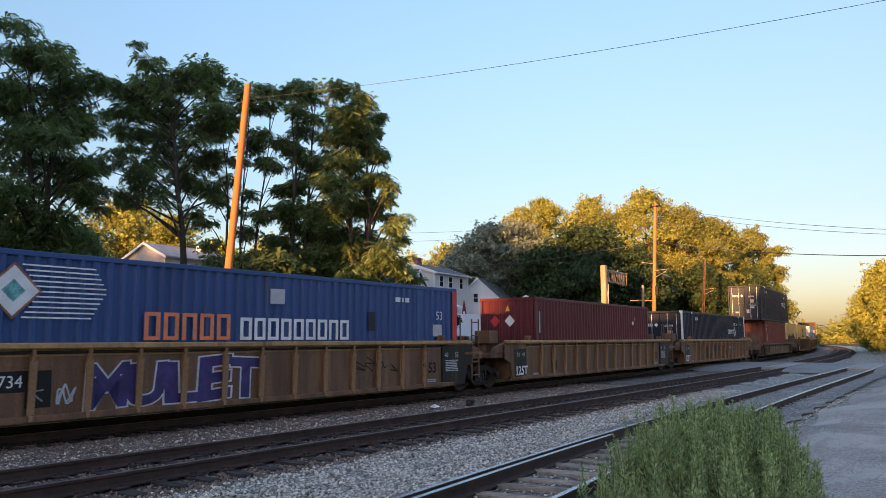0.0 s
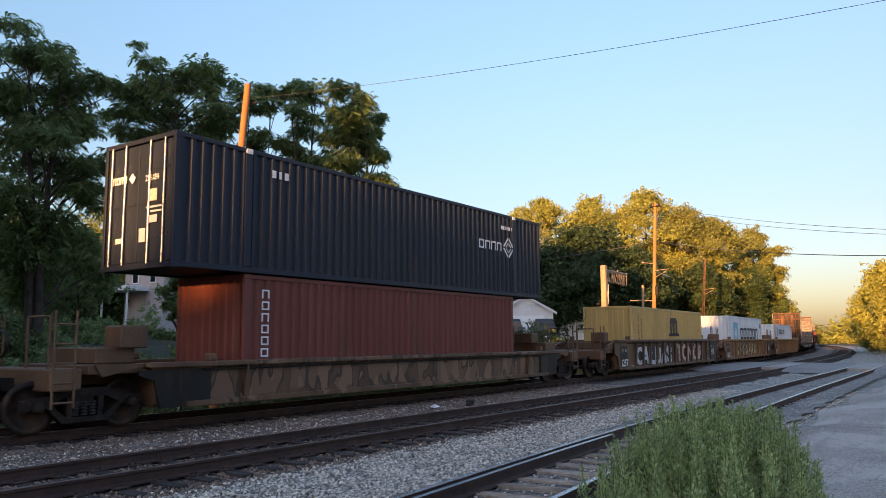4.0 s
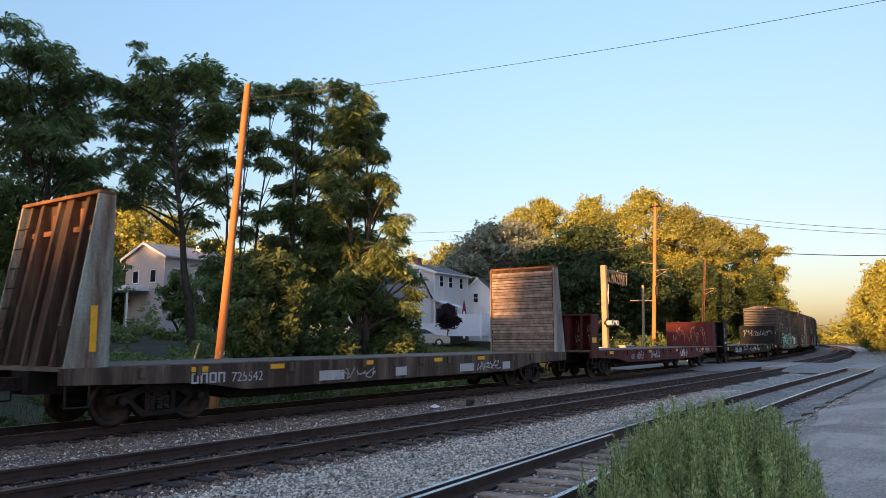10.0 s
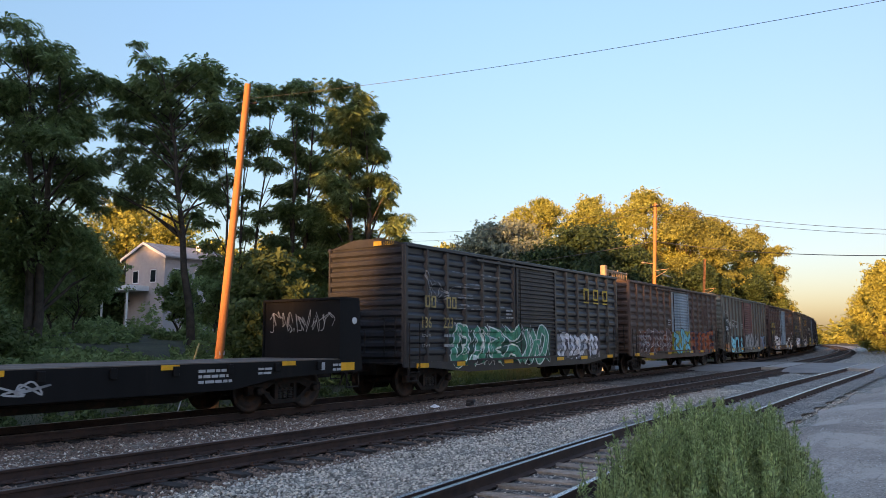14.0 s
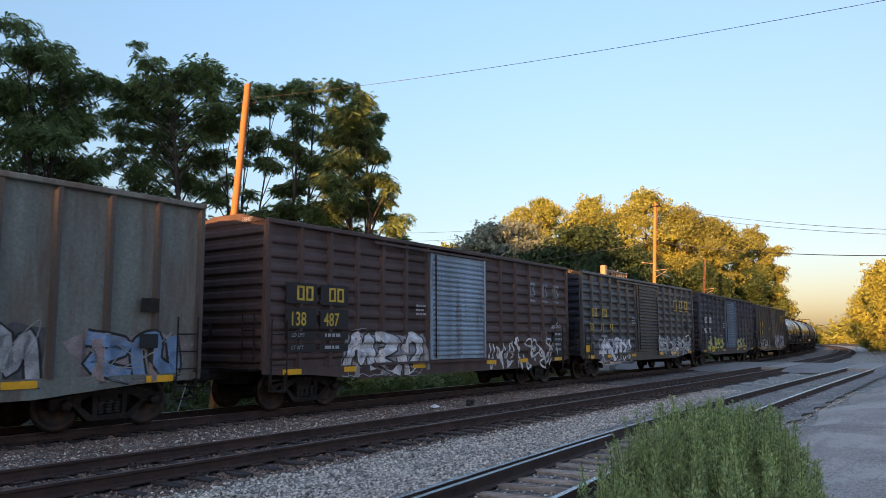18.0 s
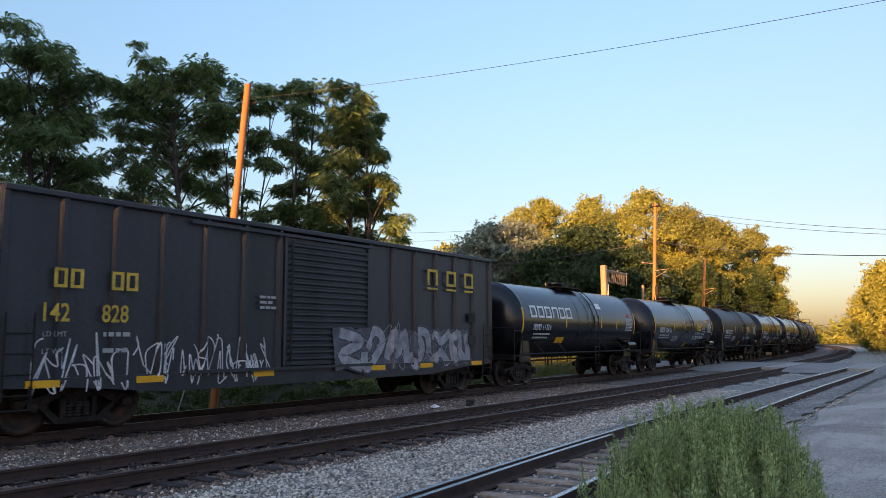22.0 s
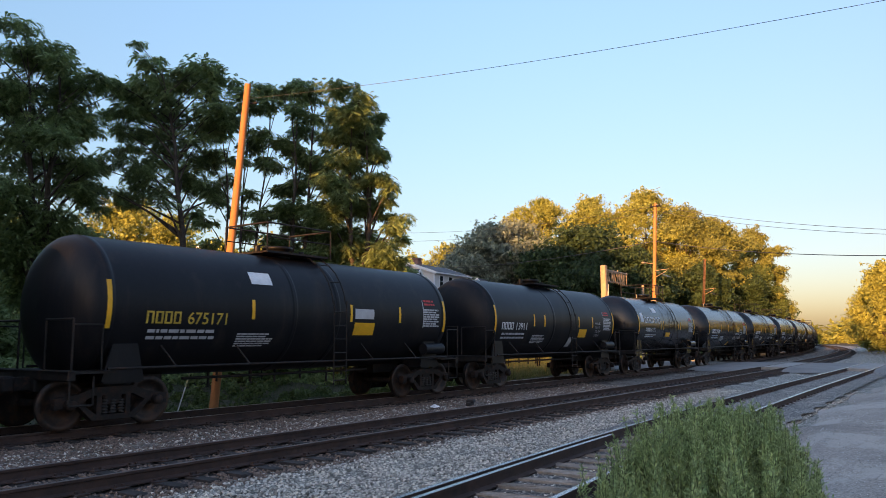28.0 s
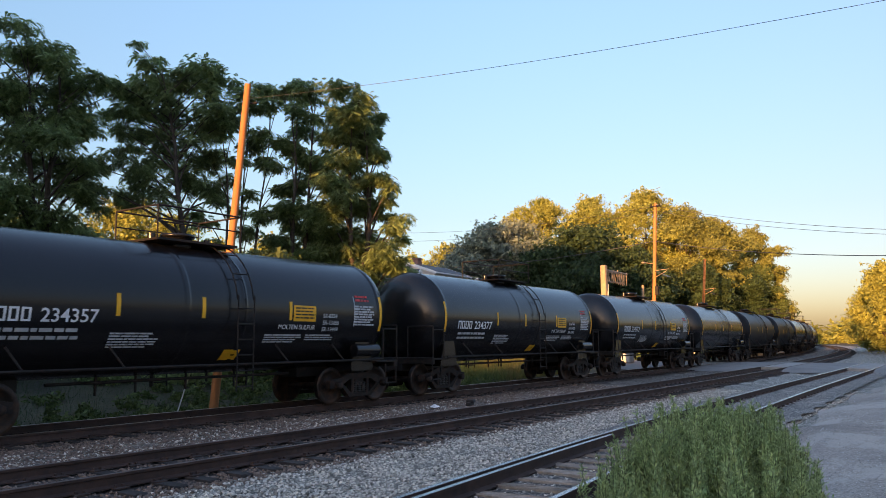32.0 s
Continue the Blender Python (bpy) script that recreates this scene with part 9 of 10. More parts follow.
M_PATCH_PINK = flat_paint("faded_chalk", (0.3, 0.16, 0.15), var=0.4)
scrawl(fl, -2.0, 2.2, 0.68, 1.0, -1.466, 9, M_PALE, 21, wide=0.035)
part("small_print", on_side(text_rows(5.3, 6.3, 0.98, 3, 0.06, 33, 1.9), -1.465), M_PALE, fl)
part("small_print", on_side(text_rows(6.9, 7.4, 0.98, 2, 0.05, 34, 1.9), -1.465), M_PALE, fl)
part("small_print", on_side(text_rows(9.3, 9.8, 1.0, 2, 0.06, 35, 1.9), -1.465), M_PALE, fl)
part("label_plate", S().box(8.85, 9.02, -1.466, -1.46, 0.92, 1.1), M_PALE, fl)
part("reflector", S().box(9.6, 10.1, -1.468, -1.46, 0.88, 1.08), M_REFLEX, fl)
part("round_tag", S().tube((10.1, -1.45, 2.15), (10.1, -1.458, 2.15), 0.09, 14), M_WHITE, fl)
scrawl(fl, -1.2, 1.2, 1.85, 2.45, 0, 15, M_GREYTXT, 22, put=lambda x, y, z: (10.4 - 0.82 + y, -x, z), wide=0.018)
scrawl(red_flat, -1.0, 1.1, 1.4, 2.4, 0, 9, M_PATCH_PINK, 23, put=lambda x, y, z: (9.95 - 0.77 + y, -x, z), wide=0.018)
scrawl(red_flat, -1.2, 1.2, 1.35, 2.4, 0, 16, M_PALE, 24, put=lambda x, y, z: (-9.95 + 0.68 + y, -x, z), wide=0.018)
scrawl(red_flat, -4.6, -3.6, 0.68, 1.05, -1.466, 7, M_PALE, 26, wide=0.03)
scrawl(red_flat, -2.5, -1.2, 0.68, 1.1, -1.466, 9, M_PALE, 27, wide=0.03)
scrawl(red_flat, 2.2, 3.6, 0.68, 1.1, -1.466, 9, M_WHITE, 28, wide=0.032)
scrawl(red_flat, 5.5, 8.2, 0.85, 1.1, -1.466, 6, M_PALE, 25, wide=0.03)

# boxcars
M_NUMPANEL = flat_paint("dark_number_panel", (0.015, 0.013, 0.014))
M_PATCH = surf("faded_patch", (0.10, 0.05, 0.045), rough=0.7, var=0.4, scale=5)
GREEN, WHT, BLU, CYAN = (0.03, 0.16, 0.10), (0.55, 0.55, 0.6), (0.10, 0.2, 0.35), (0.12, 0.50, 0.60)
BLK = (0.02, 0.02, 0.02)
M_BX = [
    painted("black_boxcar_green_spray", (0.025, 0.027, 0.034), dirt=(0.05, 0.045, 0.045), dirt_amount=0.3, rough=0.4, spec=0.4),
    painted("brown_boxcar_red_spray", (0.10, 0.07, 0.062), dirt_amount=0.35, spec=0.22),
    painted("grey_green_boxcar_spray", (0.17, 0.185, 0.165), dirt=(0.13, 0.085, 0.065), dirt_amount=0.42, spec=0.22),
    painted("brown_boxcar_white_spray", (0.088, 0.058, 0.055), dirt_amount=0.25, spec=0.22),
    painted("black_boxcar_pale_spray", (0.029, 0.035, 0.046), dirt=(0.05, 0.05, 0.055), dirt_amount=0.2, rough=0.4, spec=0.4),
    painted("dark_boxcar_yellow_spray", (0.046, 0.048, 0.06), dirt=(0.09, 0.055, 0.05), dirt_amount=0.25, spec=0.22),
    painted("black_boxcar_white_scrawl", (0.028, 0.032, 0.042), dirt=(0.045, 0.045, 0.05), dirt_amount=0.2, rough=0.4, spec=0.4),
]
ZONES = [
    [(-5.4, 0.9, 0.75, 2.2, (0.05, 0.27, 0.17), (0.03, 0.16, 0.1), (0.66, 0.74, 0.7), 1.1, 1), (1.9, 5.6, 0.8, 1.95, (0.7, 0.7, 0.74), (0.5, 0.5, 0.54), (0.07, 0.07, 0.09), 1.5, 2)],
    [(-6.6, -1.6, 0.85, 2.2, (0.1, 0.05, 0.05), (0.3, 0.09, 0.04), (0.3, 0.25, 0.25), 1.0, 3), (-1.5, 1.6, 0.8, 2.2, CYAN, (0.55, 0.55, 0.03), (0.03, 0.03, 0.05), 1.2, 4), (1.9, 7.0, 0.85, 2.2, (0.28, 0.075, 0.03), (0.10, 0.02, 0.03), (0.02, 0.02, 0.06), 0.95, 5)],
    [(-5.75, -1.45, 0.72, 2.0, (0.22, 0.62, 0.73), (0.05, 0.03, 0.035), BLK, 1.15, 6), (-1.34, 4.5, 0.75, 2.1, (0.35, 0.35, 0.36), (0.15, 0.15, 0.16), (0.02, 0.02, 0.02), 1.5, 7), (5.3, 7.3, 0.8, 1.9, (0.15, 0.25, 0.4), (0.5, 0.4, 0.4), BLK, 1.9, 8), (-7.4, -6.0, 0.75, 1.4, (0.55, 0.22, 0.08), (0.5, 0.3, 0.15), (0.3, 0.1, 0.05), 0.9, 9)],
    [(-5.1, -1.7, 0.6, 1.95, (0.62, 0.62, 0.64), (0.55, 0.55, 0.58), (0.06, 0.05, 0.05), 0.7, 10), (1.75, 6.9, 0.6, 1.75, (0.075, 0.042, 0.034), (0.07, 0.04, 0.035), (0.6, 0.6, 0.6), 1.6, 11)],
    [(-5.94, -2.3, 0.6, 1.8, (0.66, 0.68, 0.74), (0.6, 0.6, 0.66), (0.04, 0.03, 0.05), 1.1, 12), (1.5, 7.4, 0.75, 1.85, (0.3, 0.31, 0.33), (0.1, 0.11, 0.12), (0.6, 0.6, 0.6), 1.4, 13)],
    [(-5.95, -2.0, 0.85, 1.85, (0.48, 0.45, 0.1), (0.04, 0.04, 0.05), (0.1, 0.1, 0.08), 0.9, 14), (1.6, 4.9, 0.95, 1.75, (0.4, 0.36, 0.12), (0.03, 0.03, 0.03), (0.3, 0.28, 0.2), 1.6, 15)],
    [(-7.2, -1.8, 0.72, 1.85, (0.017, 0.018, 0.022), (0.016, 0.017, 0.02), (0.6, 0.6, 0.62), 1.4, 16), (0.3, 6.5, 0.75, 2.1, (0.3, 0.3, 0.33), (0.2, 0.2, 0.24), (0.06, 0.06, 0.07), 1.2, 17)],
]
M_DOOR_BLUE = painted("blue_grey_door", (0.28, 0.37, 0.45), rough=0.5, dirt_amount=0.25)
M_DOOR_DEEP = painted("deep_blue_door", (0.10, 0.165, 0.24), rough=0.5, dirt_amount=0.25)
M_DOOR_RED = painted("faded_red_door", (0.21, 0.095, 0.09), rough=0.6, dirt_amount=0.25)
M_DOOR_SPRAY = painted("blue_door_sprayed", (0.27, 0.35, 0.42), rough=0.5, dirt_amount=0.25)
M_RUSTPOST = painted("rusty_boxcar_post", (0.10, 0.085, 0.075), dirt=(0.09, 0.05, 0.035), dirt_amount=0.4)
M_DIMYELLOW = flat_paint("faded_yellow_lettering", (0.33, 0.25, 0.10), var=0.5)
cars = [
    (224.72, "black ribbed boxcar with green and white sprayed letters", M_BX[0], M_BX[0], dict(door=(-1.5, 1.6)), "136", "223", M_DIMYELLOW, True),
    (241.95, "weathered brown boxcar with a blue-grey door and sprayed lettering", M_BX[1], M_DOOR_SPRAY, dict(door=(-1.5, 1.6)), "", "", M_PALE, False),
    (259.30, "faded grey-green boxcar with a red door and cyan spray", M_BX[2], M_DOOR_RED, dict(door=(-1.5, 1.6), flat_sheet=True, eave=4.5, post_mat=M_RUSTPOST), "75041", "", M_WHITE, False),
    (276.72, "brown ribbed boxcar with a pale blue door", M_BX[3], M_DOOR_BLUE, dict(door=(-1.5, 1.6), eave=4.45), "138", "487", M_YELLOW, False),
    (293.72, "black ribbed boxcar with white and grey sprayed letters", M_BX[4], M_BX[4], dict(door=(-1.5, 1.6), eave=4.45), "50", "71", M_YELLOW, True),
    (310.85, "dark ribbed boxcar with a blue door and yellow sprayed letters", M_BX[5], M_DOOR_DEEP, dict(door=(-1.5, 1.6)), "138", "730", M_WHITE, False),
    (328.02, "black boxcar with white scrawled spray and yellow numbers", M_BX[6], M_BX[6], dict(door=(-1.5, 1.6), flat_sheet=True, eave=4.3), "142", "828", M_YELLOW, True),
]
M_FADED = surf("faded_lettering", (0.24, 0.24, 0.25), rough=0.8, var=0.6, scale=5, fine=30, bump=0.05, streak=True)
PAINTS = {}


def spray_can(col):
    if col not in PAINTS:
        PAINTS[col] = flat_paint("spray_paint", col, var=0.35)
    return PAINTS[col]


for (c, lab, mt, dm, kw, n1, n2, tm, big), zones in zip(cars, ZONES):
    b = boxcar(lab, c, mt, dm, **kw)
    skin = SKINS[b]
    for x0, x1, z0, z1, fill, second, line, scale, seed in zones:
        word = {5: "RIDE", 6: "BYRS"}.get(seed)
        if word:
            sprayed_word(b, word, x0 + 0.2, x1 - 0.2, z0, z1 - 0.1, 0, spray_can(fill), spray_can(line), seed, spray_can(tuple(0.6 * q for q in second)), skin)
        elif max(fill) < 0.08:
            scrawl(b, x0, x1, z0, z1 - 0.1, -1.514, int((x1 - x0) * (2.2 if seed == 11 else 4.2)), spray_can(line), seed, wide=0.075 if seed == 11 else 0.028, skin=skin)
        else:
            sprayed(b, x0, x1, z0, z1 - 0.05, -1.513, max(2, round((x1 - x0) / 1.05)), spray_can(fill), spray_can(line), seed, spray_can(tuple(0.5 * q for q in second)), skin=skin)
            scrawl(b, x0 + 0.1, x1 - 0.1, z0 + 0.05, z1, -1.514, max(3, int((x1 - x0) * 1.5)), spray_can(tuple(min(0.6, q + 0.25) for q in line)), seed + 50, wide=0.022, skin=skin)
    y = -1.512
    eave = kw.get("eave", 4.4)
    if n1:
        if n1 == "75041":
            part("number_panel", S().box(-7.3, -6.45, -1.518, -1.512, 2.62, 3.08), M_BLACK, b)
            part("number_panel", S().box(-7.3, -6.2, -1.518, -1.512, 2.1, 2.6), M_BLACK, b)
            words(n1, 0.4, -7.25, 2.2, -1.522, M_WHITE, b, squeeze=0.8, bold=0.006)
            words("HS", 0.36, -6.98, 2.72, -1.522, M_WHITE, b, bold=0.006)
            part("number_panel", S().box(-7.0, -6.4, -1.518, -1.512, 1.4, 1.9), M_BLACK, b)
            part("paint_patch", S().box(-5.9, -5.25, -1.462, -1.456, 2.05, 2.5), M_BLACK, b, "black painted-out patch")
            part("sign_plate", S().box(-4.05, -3.72, -1.462, -1.456, 2.4, 2.75), M_BLACK, b)
            words("C", 0.16, -3.95, 2.48, -1.466, M_WHITE, b)
            scrawl(b, -6.6, -3.4, 2.3, 3.0, -1.47, 7, M_GREYTXT, 81, wide=0.05, skin=skin)
            scrawl(b, -7.0, -6.2, 3.15, 3.5, -1.47, 4, M_PALE, 82, wide=0.03, skin=skin)
        else:
            for x0 in (-7.27, -6.12) if mt is M_BX[3] else ():
                for z0, z1 in ((2.52, 3.02), (1.93, 2.42), (1.66, 1.86), (1.36, 1.56)):
                    part("number_panel", S().box(x0, x0 + 1.02, -1.513, -1.506, z0, z1), M_NUMPANEL, b)
            words(n1, 0.46, -7.15, 2.0, y - 0.006, tm, b, squeeze=0.8, bold=0.006)
            words(n2, 0.46, -6.0, 2.0, y - 0.006, tm, b, squeeze=0.8, bold=0.006)
            part("brand_lettering", on_side(glyph_bars(-6.95, -6.35, 2.6, 2.95, 2, 31), y - 0.006), tm, b)
            part("brand_lettering", on_side(glyph_bars(-5.85, -5.25, 2.6, 2.95, 2, 32), y - 0.006), tm, b)
    if n1 == "142":
        words("HIWAY", 0.3, -2.75, 1.0, -1.469, M_WHITE, b, squeeze=0.75, bold=0.004)
    if big:
        for i in range(3):
            xb = 4.2 + i * 0.98
            part("brand_lettering", on_side(glyph_bars(xb - 0.05, xb + 0.58, 3.27, 3.74, 1, 70 + i), y), M_YELLOW, b, "yellow hollow block")
            part("brand_stripe", on_side(S().box(xb, xb + 0.52, 0, 0.001, 3.13, 3.19), y), M_YELLOW, b, "yellow stripe")
    if mt in (M_BX[0], M_BX[4]):
        part("brand_lettering", S().add([(-7.874, q, z) for q, z in ((-0.32, 4.4), (-0.62, 4.4), (-0.62, 4.53), (-0.32, 4.53))], [(0, 1, 2, 3)]), M_YELLOW, b)
        words(n1 + n2 + ("54" if mt is M_BX[4] else ""), 0.17, -7.874, 4.4, -0.68, M_YELLOW, b, facing="x", squeeze=0.8)
    if mt is M_BX[4]:
        words("54", 0.46, -4.98, 2.0, y - 0.006, tm, b, squeeze=0.8, bold=0.006)
        part("reflector", S().box(-7.62, -7.12, -1.52, -1.512, 1.12, 1.4), M_REFLEX, b)
    if mt is M_BX[3]:
        for i, xb in enumerate((4.7, 5.68, 6.62)):
            part("brand_lettering", drape(glyph_bars(xb - 0.05, xb + 0.55, 3.2, 3.72, 1, 90 + i), skin, 0.002), M_FADED, b, "faded grey hollow block")
            part("brand_stripe", drape(S().add([(xb, 0, 3.02), (xb + 0.5, 0, 3.02), (xb + 0.5, 0, 3.1), (xb, 0, 3.1)], [(0, 1, 2, 3)]), skin, 0.002), M_FADED, b, "faded grey stripe")
        part("number_panel", S().box(6.55, 7.3, -1.513, -1.506, 1.0, 1.95), M_BLACK, b)
        part("small_print", on_side(text_rows(6.62, 7.2, 1.8, 4, 0.08, 44, 2.4), -1.517), M_GREYTXT, b)
        part("small_print", on_side(S().box(5.55, 5.98, 0, 0.001, 1.9, 1.92).box(5.55, 5.98, 0, 0.001, 1.6, 1.62).box(5.55, 5.57, 0, 0.001, 1.62, 1.9).box(5.96, 5.98, 0, 0.001, 1.62, 1.9).box(5.75, 5.77, 0, 0.001, 1.62, 1.9), -1.47), M_PALE, b)
        scrawl(b, 6.5, 7.3, 2.05, 2.3, -1.514, 5, M_PALE, 83, wide=0.03, skin=skin)
    if mt is M_BX[0]:
        scrawl(b, -6.7, -5.3, 2.75, 3.7, -1.514, 3, M_FADED, 84, wide=0.035, skin=skin)
        rub, rs = random.Random(85), S()
        for i in range(46):
            x = rub.uniform(-5.3, -2.2)
            z = 1.18 + 0.34 * rub.randrange(3, 8) + rub.choice((0.17, 0.2, 0.08))
            w, h = rub.uniform(0.08, 0.3), rub.uniform(0.012, 0.03)
            rs.add([(x - w, 0, z), (x - 0.4 * w, 0, z - h), (x + 0.5 * w, 0, z - 0.7 * h), (x + w, 0, z), (x + 0.4 * w, 0, z + h), (x - 0.5 * w, 0, z + 0.8 * h)], [(0, 1, 2, 3, 4, 5)])
        part("rubbed_paint", drape(rs, skin, 0.002), M_FADED, b, "pale rubbed patches in the black paint")["kind"] = "stuff"
    for i, wd in enumerate(("LD LMT", "LT WT")):
        words(wd, 0.13, -7.08, 1.73 - i * 0.3, y - 0.006, M_GREYTXT, b)
    part("small_print", on_side(text_rows(-5.95, -5.3, 1.73, 2, 0.08, 42, 3.75), y - 0.006), M_GREYTXT, b)
    part("small_print", on_side(text_rows(-2.2, -1.7, 2.6, 3, 0.06, 43, 2), y), M_GREYTXT, b)
    yellow_bars(b, (-7.3, -5.2, -2.3, 1.7, 3.9, 6.6), 0.84, w=0.6)
    for z in (1.5, 2.2):
        part("tag_plate", S().box(6.4, 6.8, -1.514, -1.506, z, z + 0.28), M_STEEL if z > 2 else M_BLACK, b)
    rp = random.Random(int(c))
    for i in range(rp.randint(2, 4) if mt in (M_BX[1], M_BX[5]) else 0):
        x = rp.uniform(2.0, 6.6)
        part("paint_patch", S().box(x, x + rp.uniform(0.4, 0.75), -1.456, -1.452, rp.uniform(2.2, 2.6), rp.uniform(2.8, 3.5)), M_PATCH, b, "faded paint patch")
    if mt is M_BX[3] or mt is M_BX[5]:
        words(n1 + n2, 0.15, -7.874, eave, -0.6, M_PALE, b, facing="x", squeeze=0.8)

# tank cars
def bars_round(ob, x0, x1, z0, z1, mat, zc, r, name="reflector", lift=0.008):
    part(name, bend(patch(x0, x1, z0, z1, 5), zc, r, lift), mat, ob)


tanks = [
    # centre, half length, style, material, big brand, number, number colour, sulfur words
    (343.62, 5.53, 0, M_TANK, 1, "61324", M_WHITE, False),
    (357.62, 5.55, 0, M_TANK, 0, "234351", M_WHITE, True),
    (371.53, 5.54, 0, M_TANKDULL, 0, "233532", M_WHITE, True),
    (385.35, 5.50, 1, M_TANK, 0, "234364", M_WHITE, True),
    (399.37, 5.62, 0, M_TANK, 0, "234353", M_WHITE, True),
    (413.41, 5.50, 1, M_TANKDULL, 0, "675171", M_YELLOW, False),
    (427.05, 5.15, 0, M_TANKDULL, 0, "13911", M_WHITE, False),
    (440.15, 4.67, 1, M_TANK, 2, "61174", M_WHITE, False),
    (453.68, 5.50, 0, M_TANK, 0, "234398", M_WHITE, True),
    (467.52, 5.50, 1, M_TANK, 0, "234357", M_WHITE, True),
    (481.50, 5.42, 1, M_TANK, 0, "234377", M_WHITE, True),
    (495.40, 5.50, 0, M_TANK, 0, "234372", M_WHITE, True),
    (509.30, 5.50, 0, M_TANK, 0, "", M_WHITE, False),
    (523.20, 5.50, 0, M_TANKDULL, 0, "", M_WHITE, False),
    (537.10, 5.50, 1, M_TANKDULL, 0, "", M_WHITE, False),
    (551.00, 5.50, 1, M_TANK, 0, "", M_WHITE, False),
    (564.90, 5.50, 1, M_TANKDULL, 0, "", M_WHITE, False),
    (578.80, 5.50, 0, M_TANK, 0, "", M_WHITE, False),
    (592.70, 5.50, 1, M_TANK, 0, "", M_WHITE, False),
    (606.60, 5.50, 0, M_TANKDULL, 0, "", M_WHITE, False),
    (620.50, 5.50, 0, M_TANK, 0, "", M_WHITE, False),
    (634.40, 5.50, 1, M_TANK, 0, "", M_WHITE, False),
    (648.30, 5.50, 0, M_TANKDULL, 0, "", M_WHITE, False),
    (662.20, 5.50, 0, M_TANK, 0, "", M_WHITE, False),
]
ZC, RT = 2.34, 1.43
for c, half, style, mt, brand, num, nm, sulfur in tanks:
    lab = {1: "black tank car with a large white name and yellow stripes", 2: "black tank car with a white emblem and yellow stripes"}.get(brand, "glossy black tank car with yellow reflector stripes" if mt is M_TANK else "dull dusty black tank car with yellow reflector stripes")
    t = tank_car(lab, c, mt, half, RT, ZC, style)
    arc = (ZC, RT)
    for x in (-half - 0.03, half - 0.07):
        bars_round(t, x, x + 0.1, 1.88, 2.82, M_REFLEX, ZC, RT * 1.008)
    marks = {1: (-1.96, 1.54, 3.27), 2: (-1.38, -0.94, 1.55, 1.98)}.get(brand)
    marks = marks or {"675171": (-2.03, 1.25, 3.28), "13911": (-2.38, -1.54, 1.51, 2.86), "233532": (-1.86, 0.55, 2.79)}.get(num, (-2.3, -0.34, 2.14))
    for x in marks:
        bars_round(t, x, x + 0.09, 2.12, 2.56, M_REFLEX, ZC, RT)
    if not num:
        continue
    if brand == 1:
        part("brand_lettering", bend(strips(glyph_bars(-4.95, -1.33, 2.45, 2.9, 6, 51)), ZC, RT, 0.01), M_WHITE, t)
        part("small_print", bend(text_rows(-4.6, -3.0, 1.8, 2, 0.07, 5, 2), ZC, RT), M_PALE, t)
        words(num, 0.30, -3.95, 2.0, 0, M_WHITE, t, arc=arc, squeeze=0.95)
        part("brand_lettering", bend(strips(glyph_bars(-4.68, -4.05, 2.0, 2.21, 4, 52)), ZC, RT, 0.01), M_WHITE, t)
        part("label_plate", bend(patch(1.2, 1.85, 2.95, 3.23), ZC, RT, 0.008), M_WHITE, t)
        part("hazard_sign", bend(patch(-2.62, -1.91, 1.45, 1.71), ZC, RT, 0.008), M_REFLEX, t)
    elif brand == 2:
        part("brand_lettering", bend(strips(glyph_bars(-3.82, -1.37, 2.44, 2.74, 6, 53)), ZC, RT, 0.01), M_WHITE, t)
        part("brand_emblem", bend(patch(-4.3, -3.92, 2.48, 2.95), ZC, RT), M_WHITE, t)
        part("label_plate", bend(patch(-2.22, -1.6, 3.0, 3.3), ZC, RT, 0.008), M_WHITE, t)
        words(num, 0.27, -2.85, 2.02, 0, M_WHITE, t, arc=arc, squeeze=0.95)
        part("brand_lettering", bend(strips(glyph_bars(-3.64, -2.95, 2.02, 2.2, 4, 54)), ZC, RT, 0.01), M_WHITE, t)
        part("small_print", bend(text_rows(-3.6, -2.0, 1.82, 2, 0.06, 55), ZC, RT), M_PALE, t)
        part("hazard_sign", bend(patch(-0.48, 0.26, 1.74, 1.98), ZC, RT, 0.008), M_REFLEX, t)
    else:
        part("brand_lettering", bend(strips(glyph_bars(-4.7, -3.86, 1.99, 2.24, 4, 56)), ZC, RT, 0.01), nm, t)
        words(num, 0.35, -3.72, 1.99, 0, nm, t, arc=arc, squeeze=1.27 / (0.205 * 6), bold=0.004)
        part("small_print", bend(text_rows(-4.6, -2.95, 1.8, 2, 0.07, 57, 2.1), ZC, RT), M_PALE, t)
        part("small_print", bend(text_rows(-2.35, -1.25, 1.76, 6, 0.035, 58), ZC, RT), M_PALE, t)
    if sulfur:
        x = marks[-1] - 0.75 if num == "233532" else marks[-1] + 0.14
        words("MOLTEN SULFUR", 0.165, x - 0.45, 1.9, 0, M_WHITE, t, arc=arc, squeeze=0.95)
        for i, w in enumerate(("SR-8754", "SR-13450", "SR-13449") if num != "233532" else ("FRA AIP", "SR-8754")):
            words(w, 0.15, x + 1.0, 2.2 - i * 0.17, 0, M_WHITE, t, arc=arc)
        part("hazard_sign", bend(patch(x, x + 0.74, 2.1, 2.48), ZC, RT, 0.008), M_REFLEX, t)
        part("hazard_sign_print", bend(text_rows(x + 0.06, x + 0.74, 2.4, 4, 0.035, 61, 2.2), ZC, RT, 0.011), M_BLACK, t)
        part("small_print", bend(text_rows(x - 0.8, x + 0.4, 1.74, 4, 0.035, 59), ZC, RT), M_PALE, t)
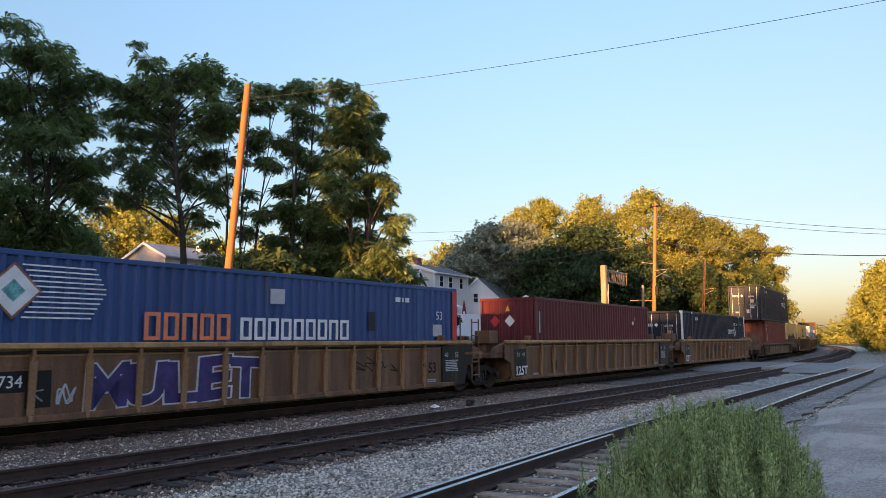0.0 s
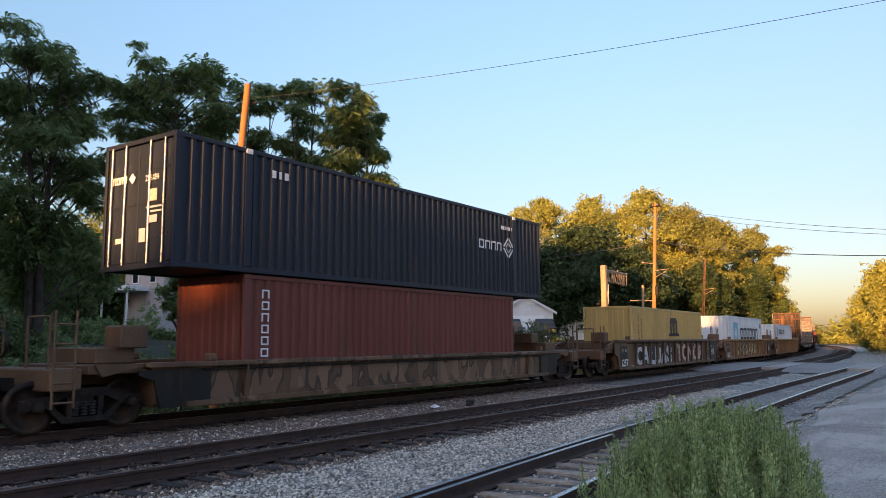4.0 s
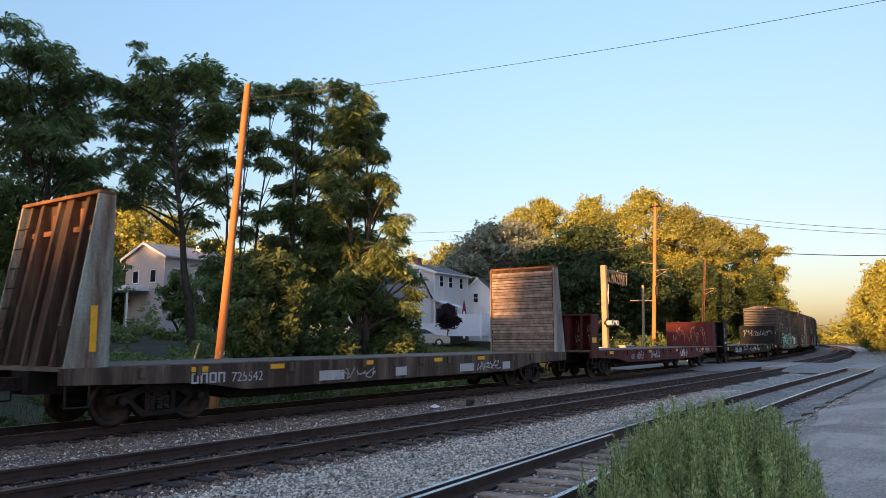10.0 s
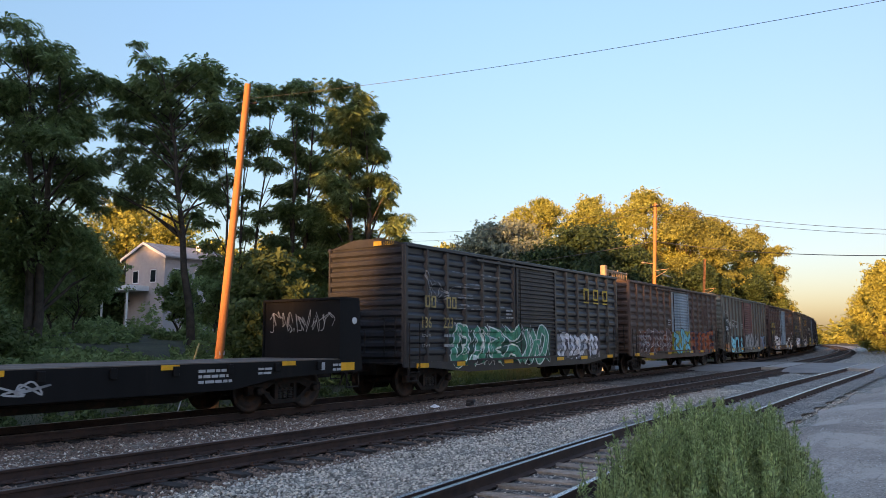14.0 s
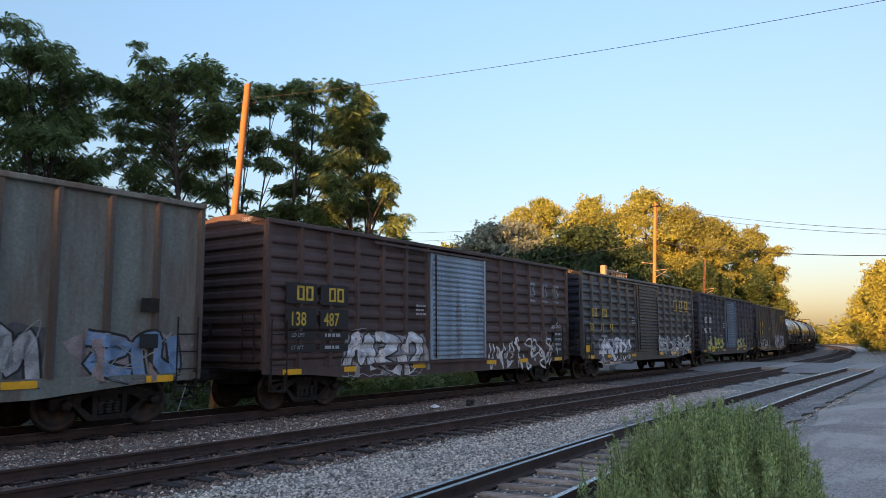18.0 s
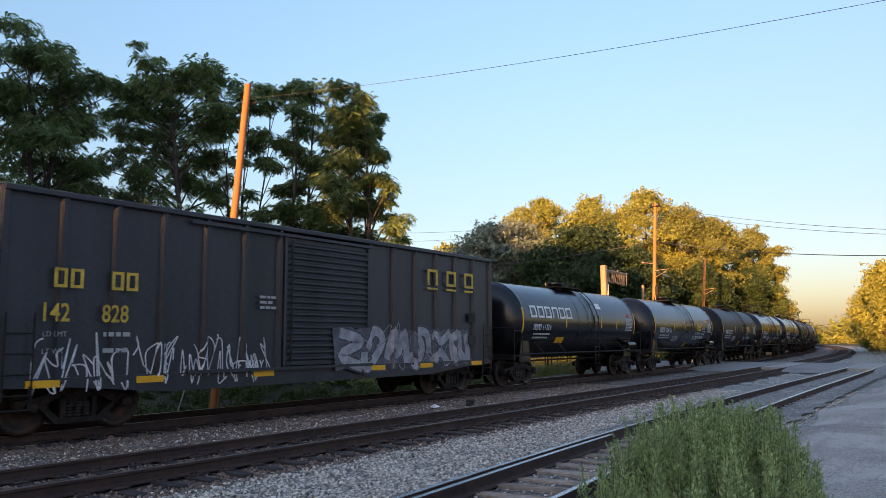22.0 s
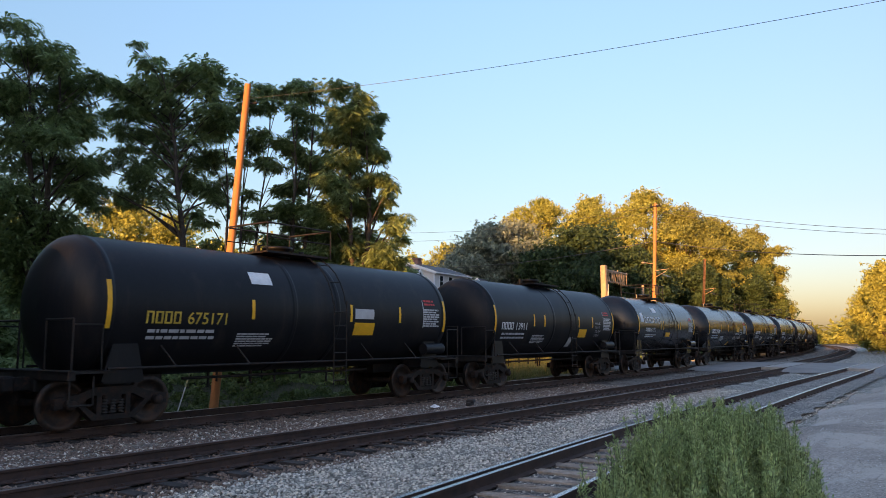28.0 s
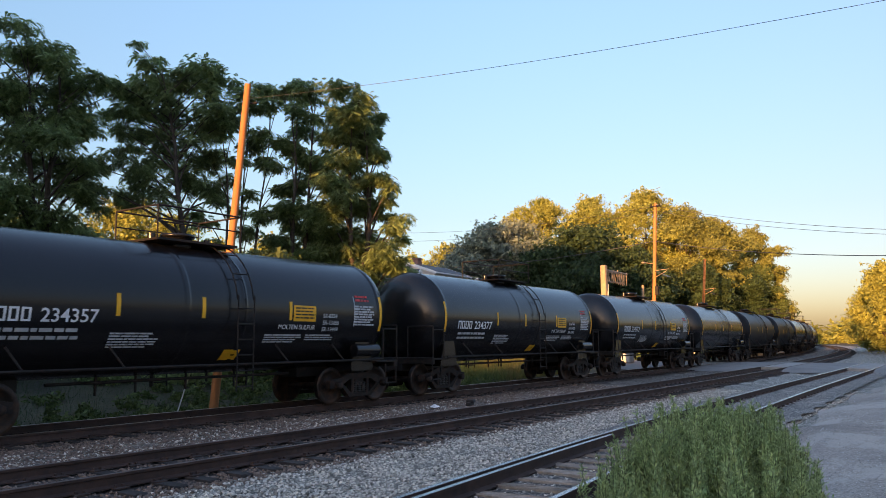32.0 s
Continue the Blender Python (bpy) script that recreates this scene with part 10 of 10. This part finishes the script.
        part("small_print", bend(text_rows(x + 0.5, x + 1.6, 1.74, 3, 0.035, 62), ZC, RT), M_PALE, t)
        part("hazard_sign", bend(patch(0.5, 0.95, 1.05, 1.38), ZC, RT, 0.008), M_REFLEX, t)
    elif num == "675171":
        part("label_plate", bend(patch(-1.96, -1.33, 2.94, 3.27), ZC, RT, 0.008), M_WHITE, t)
        part("label_plate", bend(patch(1.44, 2.2, 2.2, 2.46), ZC, RT, 0.008), M_PALE, t)
        part("hazard_sign", bend(patch(1.44, 2.25, 1.76, 2.1), ZC, RT, 0.008), M_REFLEX, t)
    elif num == "13911":
        for i, w in enumerate(("FRA AIR", "DOT E", "MOLTEN", "SULFUR")):
            words(w, 0.15, 3.2, 2.25 - i * 0.17, 0, M_PALE, t, arc=arc)
        part("hazard_sign", bend(patch(1.6, 2.35, 1.7, 2.05), ZC, RT, 0.008), M_REFLEX, t)
        part("hazard_sign", bend(patch(0.85, 1.2, 1.25, 1.7), ZC, RT, 0.008), M_PALE, t)
    dp = part("data_panel", bend(patch(4.42 if half > 5.3 else half - 1.1, 4.45 if half > 5.3 else half - 1.07, 2.0, 2.8), ZC, RT, 0.008), M_PALE, t)
    part("data_print", bend(text_rows(half - 1.05, half - 0.25, 2.5, 8, 0.045, 60, 1.5), ZC, RT), M_PALE, dp)
    part("data_heading", bend(text_rows(half - 1.0, half - 0.45, 2.76, 2, 0.06, 63, 1.7), ZC, RT), M_RED, dp)
    # print on the leading head
    words(num, 0.17, -half - 0.36, 3.12, 0.35, M_WHITE, t, facing="x")
    part("head_label", S().box(-half - 0.37, -half - 0.36, -0.2, 0.25, 3.34, 3.46), M_RED, t)
    part("head_print", S().box(-half - 0.415, -half - 0.41, -0.35, 0.3, 2.98, 3.03).box(-half - 0.44, -half - 0.435, -0.2, 0.3, 2.88, 2.92), M_PALE, t)



# ---- motion ----
def motions():
    for ob, c in MOVERS:
        rows = []
        for i in range(17):
            t = i * 2.0
            x, y, h = on_track(c - SPEED * t)
            rows.append((t, pose(x, y, 0, 0, 0, math.degrees(h))))
        walk(ob, rows)


motions()
